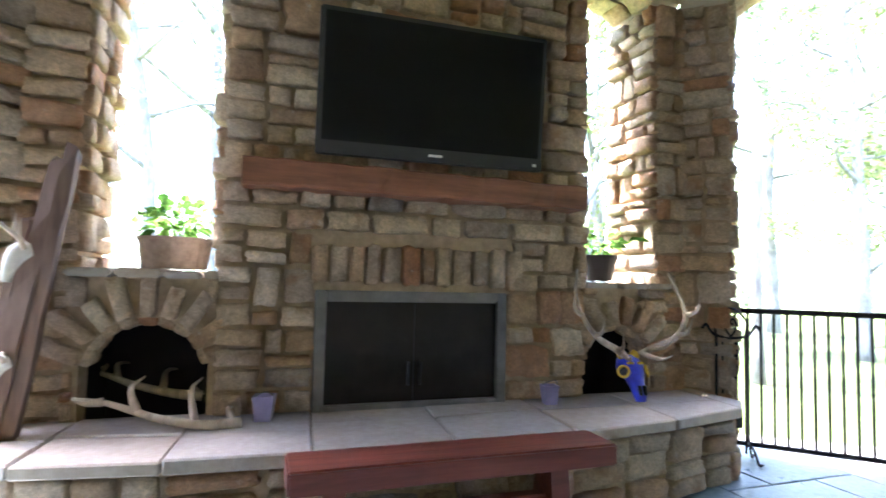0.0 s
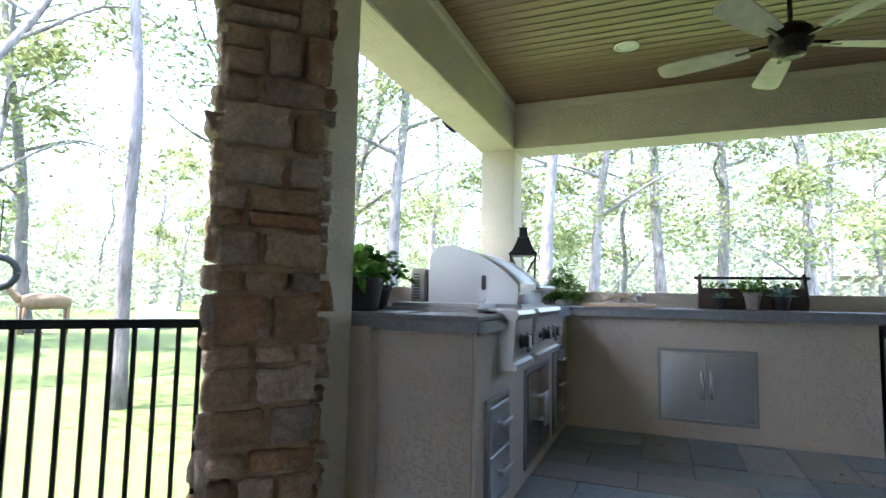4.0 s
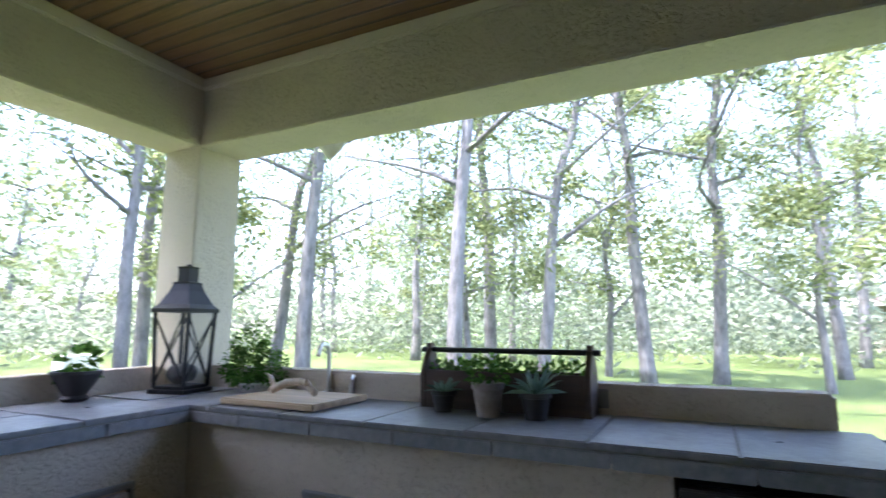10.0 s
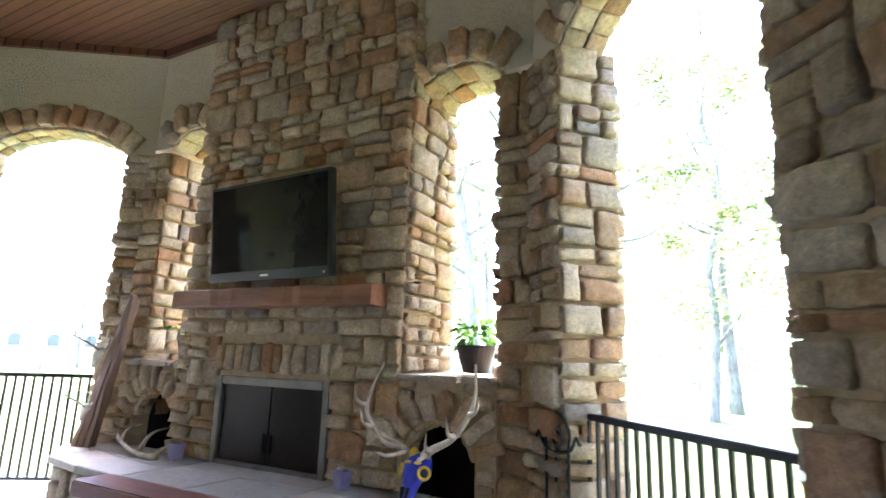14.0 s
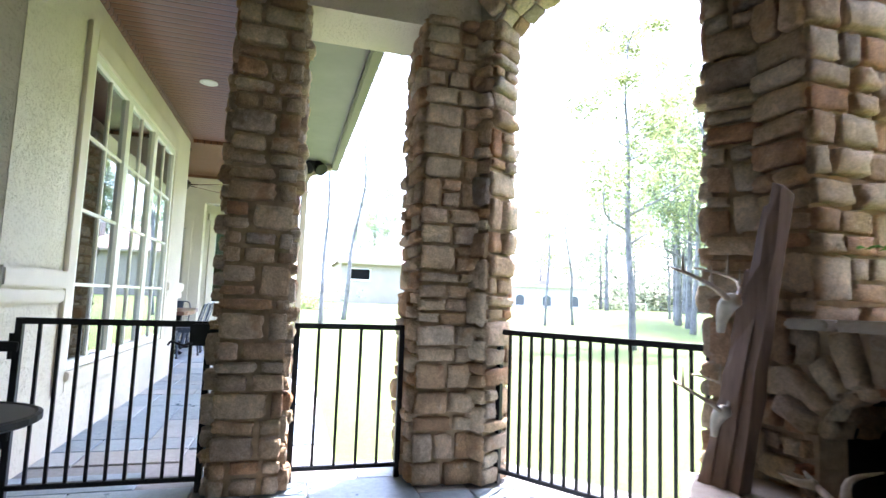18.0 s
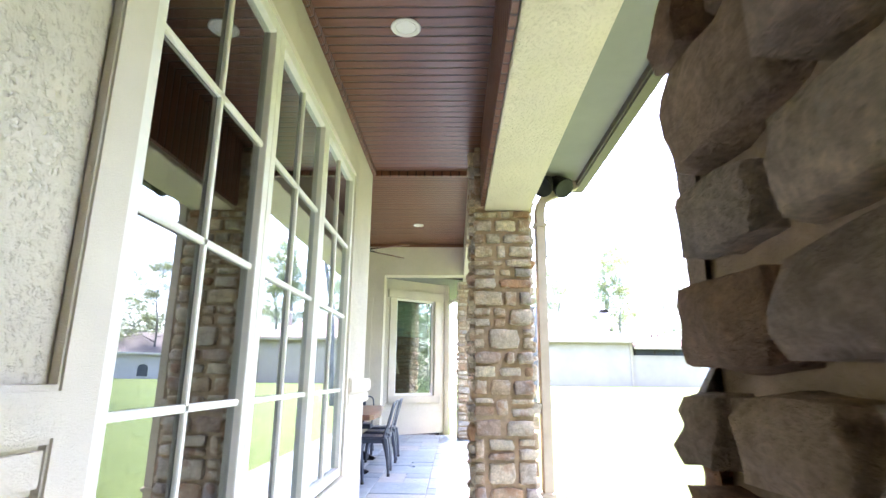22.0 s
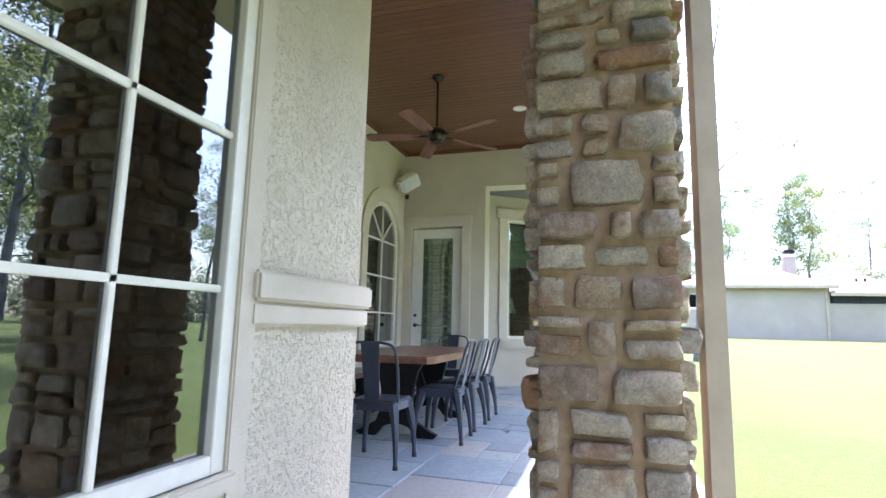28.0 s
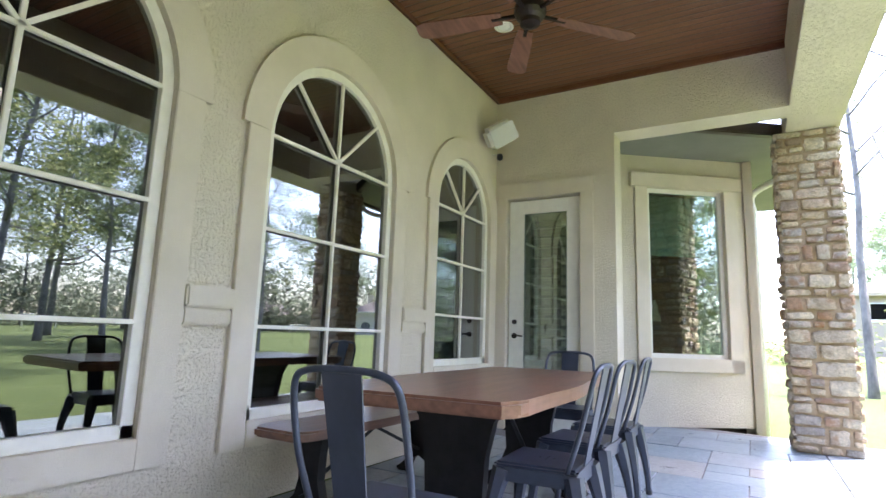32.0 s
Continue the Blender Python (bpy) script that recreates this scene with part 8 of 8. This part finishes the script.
# open lawn to the north-west and west
for k, x, y, s in ((0, -12.4, 10.1, 0.85), (1, -23.0, 21.1, 1.1), (3, -25.2, 22.3, 1.0), (0, -19.6, 18.4, 1.0), (3, -29.0, 25.3, 1.0), (3, -9.0, 24.0, 1.0), (0, -5.0, 20.0, 1.0), (1, -12.0, 28.0, 1.1), (3, -20.5, 26.0, 1.0), (1, -17.0, 29.0, 1.2), (3, -24.0, 33.0, 1.1)):
    plant(LAWN[k], x, y, rs.uniform(0, 360), s)
for k, x, y, s, turn in ((0, -21.0, 2.0, 1.1, 240), (1, -23.2, 3.1, 1.15, 300), (0, -22.7, 12.6, 0.8, 200), (1, -23.4, 14.5, 0.85, 120), (0, -30.5, 26.0, 1.1, 20)):
    plant(BARE[k], x, y, turn, s)
for k in range(26):
    a = radians(rs.uniform(85, 178))
    d = rs.uniform(45, 75)
    plant(LAWN[rs.choice((0, 1, 3))], -6 + d * math.cos(a), 3 + d * math.sin(a), rs.uniform(0, 360), rs.uniform(0.9, 1.3))


def thicket(name, a0, a1, d0, d1, n, h, seed, label, c=(2, 2), mat=None, per=16, size=0.2, wide=1.6):
    """Undergrowth and far tree line: loose leaf sprays gathered in uneven clusters of many heights."""
    r2 = random.Random(seed)
    verts, faces = [], []
    while n > 0:
        a = radians(r2.uniform(a0, a1))
        d = r2.uniform(d0, d1)
        top = h * r2.uniform(0.2, 1.0)
        k = r2.randint(8, 26)
        n -= k
        for _ in range(k):
            f = r2.random() ** 0.8
            p = Vector((c[0] + d * math.cos(a) + r2.gauss(0, wide), c[1] + d * math.sin(a) + r2.gauss(0, wide), top * f))
            leaf_clump(verts, faces, p, 1.3, per, size, r2)
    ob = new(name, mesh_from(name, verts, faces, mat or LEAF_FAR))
    tagged(ob, label, "woods", kind="stuff")


thicket("undergrowth", -32, 98, 24, 38, 1100, 3.4, 5, "green undergrowth along the edge of the woods, haze in its leaf colour", size=0.17)
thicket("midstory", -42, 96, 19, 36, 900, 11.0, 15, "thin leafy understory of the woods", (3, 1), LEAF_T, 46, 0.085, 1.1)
thicket("woods_east", -45, 98, 36, 60, 5200, 16.0, 6, "green wall of woods, paled in colour for haze", size=0.27)
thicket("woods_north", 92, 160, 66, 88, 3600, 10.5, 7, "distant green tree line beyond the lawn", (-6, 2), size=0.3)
thicket("bush", 0, 360, 0, 1.0, 70, 1.9, 9, "bright green shrubs beside the house", (-30.5, 1.6), LEAF_T2, 30, 0.09, 0.6)


def neighbour(x, y, w, d, h, turn, roof_h, wallm, roofm, label, chimney=True, windows=3):
    t = thing("house", label, "house")
    m = Matrix.Translation((x, y, -0.13)) @ Matrix.Rotation(radians(turn), 4, "Z")
    bm = bmesh.new()
    box(bm, (-w / 2, -d / 2, 0), (w / 2, d / 2, h), 0, m)
    part("wall", bm, wallm, t)
    bm = bmesh.new()
    o = 0.5
    e = [bm.verts.new(m @ Vector(p)) for p in ((-w / 2 - o, -d / 2 - o, h), (w / 2 + o, -d / 2 - o, h), (w / 2 + o, d / 2 + o, h), (-w / 2 - o, d / 2 + o, h))]
    r = [bm.verts.new(m @ Vector(p)) for p in ((-w / 2 + d / 2, 0, h + roof_h), (w / 2 - d / 2, 0, h + roof_h))]
    bm.faces.new((e[0], e[1], r[1], r[0]))
    bm.faces.new((e[2], e[3], r[0], r[1]))
    bm.faces.new((e[1], e[2], r[1]))
    bm.faces.new((e[3], e[0], r[0]))
    bm.faces.new(e[::-1])
    rf = part("roof", bm, roofm, t)
    bm = bmesh.new()
    box(bm, (-w / 2 - o, -d / 2 - o - 0.08, h - 0.18), (w / 2 + o, -d / 2 - o, h + 0.02), 0.01, m)
    box(bm, (-w / 2 - o - 0.08, -d / 2 - o, h - 0.18), (-w / 2 - o, d / 2 + o, h + 0.02), 0.01, m)
    part("fascia", bm, CREAM, t)
    if chimney:
        bm = bmesh.new()
        box(bm, (w * 0.36, -0.4, h + 0.4), (w * 0.36 + 0.7, 0.3, h + roof_h * 0.9), 0.02, m)
        box(bm, (w * 0.36 - 0.08, -0.48, h + roof_h * 0.9), (w * 0.36 + 0.78, 0.38, h + roof_h * 0.9 + 0.14), 0.02, m)
        part("chimney", bm, wallm, rf)
    for k in range(windows):
        u = -w / 2 + w * (k + 0.5) / windows
        bm = bmesh.new()
        face = m @ Matrix(((1, 0, 0, u), (0, 0, -1, 0), (0, 1, 0, 0), (0, 0, 0, 1)))
        round_top = [(math.cos(math.pi * j / 8), math.sin(math.pi * j / 8)) for j in range(9)]
        prism(bm, [(0.62, 0.9)] + [(0.62 * a, 1.85 + 0.5 * b) for a, b in round_top] + [(-0.62, 0.9)], face @ Matrix.Translation((0, 0, d / 2 + 0.04)), 0.06)
        wn = part("window", bm, CREAM, t)
        bm = bmesh.new()
        prism(bm, [(0.5, 1.0)] + [(0.5 * a, 1.85 + 0.4 * b) for a, b in round_top] + [(-0.5, 1.0)], face @ Matrix.Translation((0, 0, d / 2 + 0.06)), 0.025)
        part("pane", bm, PANE_FAR, wn)
    return t


WALL_TAN = mat_plain("house_tan", (0.37, 0.315, 0.255), 0.9, var=0.08, scale=0.8)
WALL_WHITE = mat_plain("house_white", (0.68, 0.63, 0.6), 0.9, var=0.06, scale=2)
ROOF_RED = mat_plain("roof_red", (0.165, 0.12, 0.11), 0.9, var=0.35, scale=5, bmp=0.4)
ROOF_PALE = mat_plain("roof_pale", (0.17, 0.15, 0.145), 0.9, var=0.2, scale=6)
# dark panes greyed in the colour, standing in for distance haze
PANE_FAR = mat_plain("far_pane_hazed", (0.1, 0.105, 0.11), 0.35)
SCREEN_BLUE = mat_plain("dark_screen", (0.03, 0.032, 0.045), 0.7)


def next_door():
    """The house across the lawn: a hipped block, and a lower wing with a dark screened strip under its eave."""
    t = thing("house", "tan stucco house with faded red hipped roof and screened wing", "house")
    z0, x = 0.4, -42.0
    for a, b in (((x - 9, 4.6, z0), (x, 13.15, 3.85)), ((x - 8, 13.152, z0), (x - 0.1, 17.95, 2.82))):
        bm = bmesh.new()
        box(bm, a, b, 0.02)
        part("wall", bm, WALL_TAN, t)
    bm = bmesh.new()
    box(bm, (x - 8, 13.3, 2.82), (x - 0.25, 17.6, 3.4), 0.01)
    part("screen", bm, SCREEN_BLUE, t, "dark screened strip")
    for k in range(4):
        bm = bmesh.new()
        box(bm, (x - 0.24, 13.3 + 1.4 * k, 2.82), (x - 0.2, 13.38 + 1.4 * k, 3.4), 0.005)
        part("screen_post", bm, BRONZE, t)
    for y0, y1, z, rise, deep, o in ((4.6, 13.15, 3.85, 2.25, 9.0, 0.35), (13.4, 17.6, 3.4, 1.35, 7.5, 0.3)):
        bm = bmesh.new()
        e = [bm.verts.new(q) for q in ((x - deep - o, y0 - o, z), (x + o, y0 - o, z), (x + o, y1 + o, z), (x - deep - o, y1 + o, z))]
        ym = (y0 + y1) / 2
        r = [bm.verts.new((x - (y1 - y0) / 2, ym, z + rise)), bm.verts.new((x - deep + 1.5, ym, z + rise))]
        bm.faces.new((e[1], e[2], r[0]))
        bm.faces.new((e[2], e[3], r[1], r[0]))
        bm.faces.new((e[3], e[0], r[1]))
        bm.faces.new((e[0], e[1], r[0], r[1]))
        bm.faces.new(e[::-1])
        rf = part("roof", bm, ROOF_RED, t, "faded red shingle roof")
        bm = bmesh.new()
        box(bm, (x + o, y0 - o, z - 0.16), (x + o + 0.08, y1 + o, z + 0.03), 0.01)
        part("gutter", bm, SPOUT, rf)
        if y0 > 10:
            for y in (15.0, 15.45):
                bm = bmesh.new()
                cyl(bm, (x - 1.2, y, z + 0.5), (x - 1.2, y, z + 1.0), 0.06)
                part("vent_pipe", bm, BRONZE, rf)
        else:
            bm = bmesh.new()
            box(bm, (x - 4.4, 11.95, 4.4), (x - 3.7, 12.6, 6.1), 0.02)
            ch = part("chimney", bm, WALL_TAN, rf)
            bm = bmesh.new()
            box(bm, (x - 4.42, 11.93, 6.1), (x - 3.68, 12.62, 6.3), 0.02)
            part("chimney_band", bm, WHITE, ch)
            bm = bmesh.new()
            box(bm, (x - 4.4, 11.95, 6.3), (x - 3.7, 12.6, 6.6), 0.08)
            part("chimney_cap", bm, BRONZE, ch)
    bm = bmesh.new()
    box(bm, (x, 12.9, z0), (x + 0.1, 13.02, 3.8), 0.01)
    part("downspout", bm, SPOUT, t)
    bm = bmesh.new()
    box(bm, (x - 0.02, 5.2, 2.35), (x + 0.05, 6.95, 3.35), 0.01)
    wn = part("window", bm, WHITE, t)
    bm = bmesh.new()
    box(bm, (x + 0.04, 5.3, 2.5), (x + 0.06, 6.87, 3.3), 0)
    part("pane", bm, SCREEN, wn)


next_door()
neighbour(-63.0, 31.5, 13, 8, 3.4, 62, 2.4, WALL_WHITE, ROOF_PALE, "white house with a pale roof beyond the lawn", True, 4)
neighbour(-60.0, 58.0, 14, 9, 3.0, 40, 2.8, WALL_WHITE, ROOF_PALE, "white house with a pale roof far off", True, 4)
neighbour(46.0, -18.0, 12, 9, 2.9, -60, 2.6, WALL_TAN, ROOF_RED, "low tan house half hidden behind the trees", True, 3)


def goal(x, y, turn):
    t = thing("soccer_goal", "small white soccer goal on the far lawn", "goal")
    m = Matrix.Translation((x, y, -0.13)) @ Matrix.Rotation(radians(turn), 4, "Z")
    for p in ([(-1.2, 0, 0), (-1.2, 0, 1.6)], [(1.2, 0, 0), (1.2, 0, 1.6)], [(-1.2, 0, 1.6), (1.2, 0, 1.6)], [(-1.2, 0, 1.6), (-1.2, 1.0, 0)], [(1.2, 0, 1.6), (1.2, 1.0, 0)]):
        bm = bmesh.new()
        tube(bm, [m @ Vector(q) for q in p], 0.05, 6)
        part("bar", bm, WHITE, t)


goal(-51.0, 38.0, 52)
goal(-30.0, 48.0, 30)


def yard_targets():
    """Archery things at the edge of the woods north-east."""
    t = thing("ring_target", "black wire ring target hanging at the edge of the woods", "target")
    bm = bmesh.new()
    tube(bm, [Vector((8.1 + 0.28 * math.cos(a) * 0.8, 11.4 - 0.28 * math.cos(a) * 0.6, 1.25 + 0.28 * math.sin(a))) for a in [2 * math.pi * k / 24 for k in range(25)]], 0.06, 8)
    part("ring", bm, BLACK, t)
    bm = bmesh.new()
    cyl(bm, (8.1, 11.4, 1.5), (8.1, 11.4, 2.6), 0.012)
    part("cord", bm, BLACK, t)
    bm = bmesh.new()
    box(bm, (12.6, 13.0, -0.13), (13.5, 13.5, 0.55), 0.03)
    tagged(part("target_block", bm, WHITE, None, "white foam target block on the grass"), category="target")
    bm = bmesh.new()
    tube(bm, smooth_path([(10.0, 14.0, 0.62), (10.5, 13.9, 0.66), (11.0, 13.8, 0.62)], 4), [0.14, 0.18, 0.2, 0.2, 0.2, 0.19, 0.18, 0.17, 0.14], 8)
    tube(bm, smooth_path([(10.0, 14.0, 0.66), (9.8, 14.05, 0.9), (9.72, 14.1, 1.05), (9.55, 14.1, 1.02)], 3), [0.1, 0.09, 0.08, 0.07, 0.07, 0.08, 0.07, 0.06, 0.05, 0.03], 7)
    for x, y in ((10.05, 13.92), (10.07, 14.08), (10.95, 13.75), (10.97, 13.9)):
        cyl(bm, (x, y, -0.13), (x, y, 0.6), 0.03, 0.05, 6)
    tagged(part("deer_decoy", bm, mat_plain("deer_tan", (0.24, 0.16, 0.1), 0.9), None, "tan deer-shaped archery decoy on the grass", smooth=True), category="decoy")


yard_targets()

# ---------------------------------------------------------------- stones of the walls, last
for job in STONE_JOBS:
    stone_face(*job)
for top, a, b, u0, u1, v, rise, seed, thick in STONE_ARCHES:
    stone_arch(top, a, b, 0, u0, u1, v, rise, thick, seed)
for top, a, b, u0, u1, v, rise, seed in STONE_RINGS:
    stone_arch(top, a, b, 0, u0, u1, v, rise, 0.13, seed, RING, 0.04, 0.082)

# ---------------------------------------------------------------- slate tiles of the patio, last
def inside(x, y, poly):
    c = False
    for (x0, y0), (x1, y1) in zip(poly, poly[1:] + poly[:1]):
        if (y0 > y) != (y1 > y) and x < (x1 - x0) * (y - y0) / (y1 - y0) + x0:
            c = not c
    return c


def lay_tiles(region, x0, x1, y0, y1, seed, cell=0.31, limit=300):
    """Random ashlar paving of 1x1, 2x1, 1x2 and 2x2 slate tiles on a grid."""
    rs = random.Random(seed)
    nx, ny = int((x1 - x0) / cell), int((y1 - y0) / cell)
    used, singles, rest = set(), [], []
    for j in range(ny):
        for i in range(nx):
            if (i, j) in used:
                continue
            w, h = rs.choice(((1, 1), (2, 1), (1, 2), (2, 2), (2, 2), (2, 1)))
            while any((i + a, j + b) in used for a in range(w) for b in range(h)):
                w, h = (w - 1, h) if w > 1 else (w, h - 1)
            for a in range(w):
                for b in range(h):
                    used.add((i + a, j + b))
            px, py = x0 + i * cell, y0 + j * cell
            if all(inside(px + a * w * cell, py + b * h * cell, region) for a in (0.01, 0.99) for b in (0.01, 0.99)):
                singles.append((px, py, w, h))
    meshes = {}
    for k, (px, py, w, h) in enumerate(singles):
        if (w, h) not in meshes:
            bm = bmesh.new()
            box(bm, (0.004, 0.004, -0.02), (w * cell - 0.004, h * cell - 0.004, 0.0), 0)
            bmesh.ops.bevel(bm, geom=[e for e in bm.edges if e.verts[0].co.z > -0.01 and e.verts[1].co.z > -0.01], offset=0.004, segments=1, affect="EDGES")
            me = bpy.data.meshes.new("tile")
            bm.to_mesh(me)
            bm.free()
            me.materials.append(SLATE)
            meshes[w, h] = me
        ob = new("tile", meshes[w, h])
        ob.parent = floor_slab
        ob.matrix_basis = Matrix.Translation((px, py, rs.uniform(-0.002, 0.002))) @ Matrix.Rotation(rs.uniform(-0.003, 0.003), 4, "X")


lay_tiles(FLOOR_A, -3.2, 8.4, -4.2, 3.6, 1, 0.3)
lay_tiles(FLOOR_B, -14.5, -2.9, -2.56, 1.25, 2, 0.3)
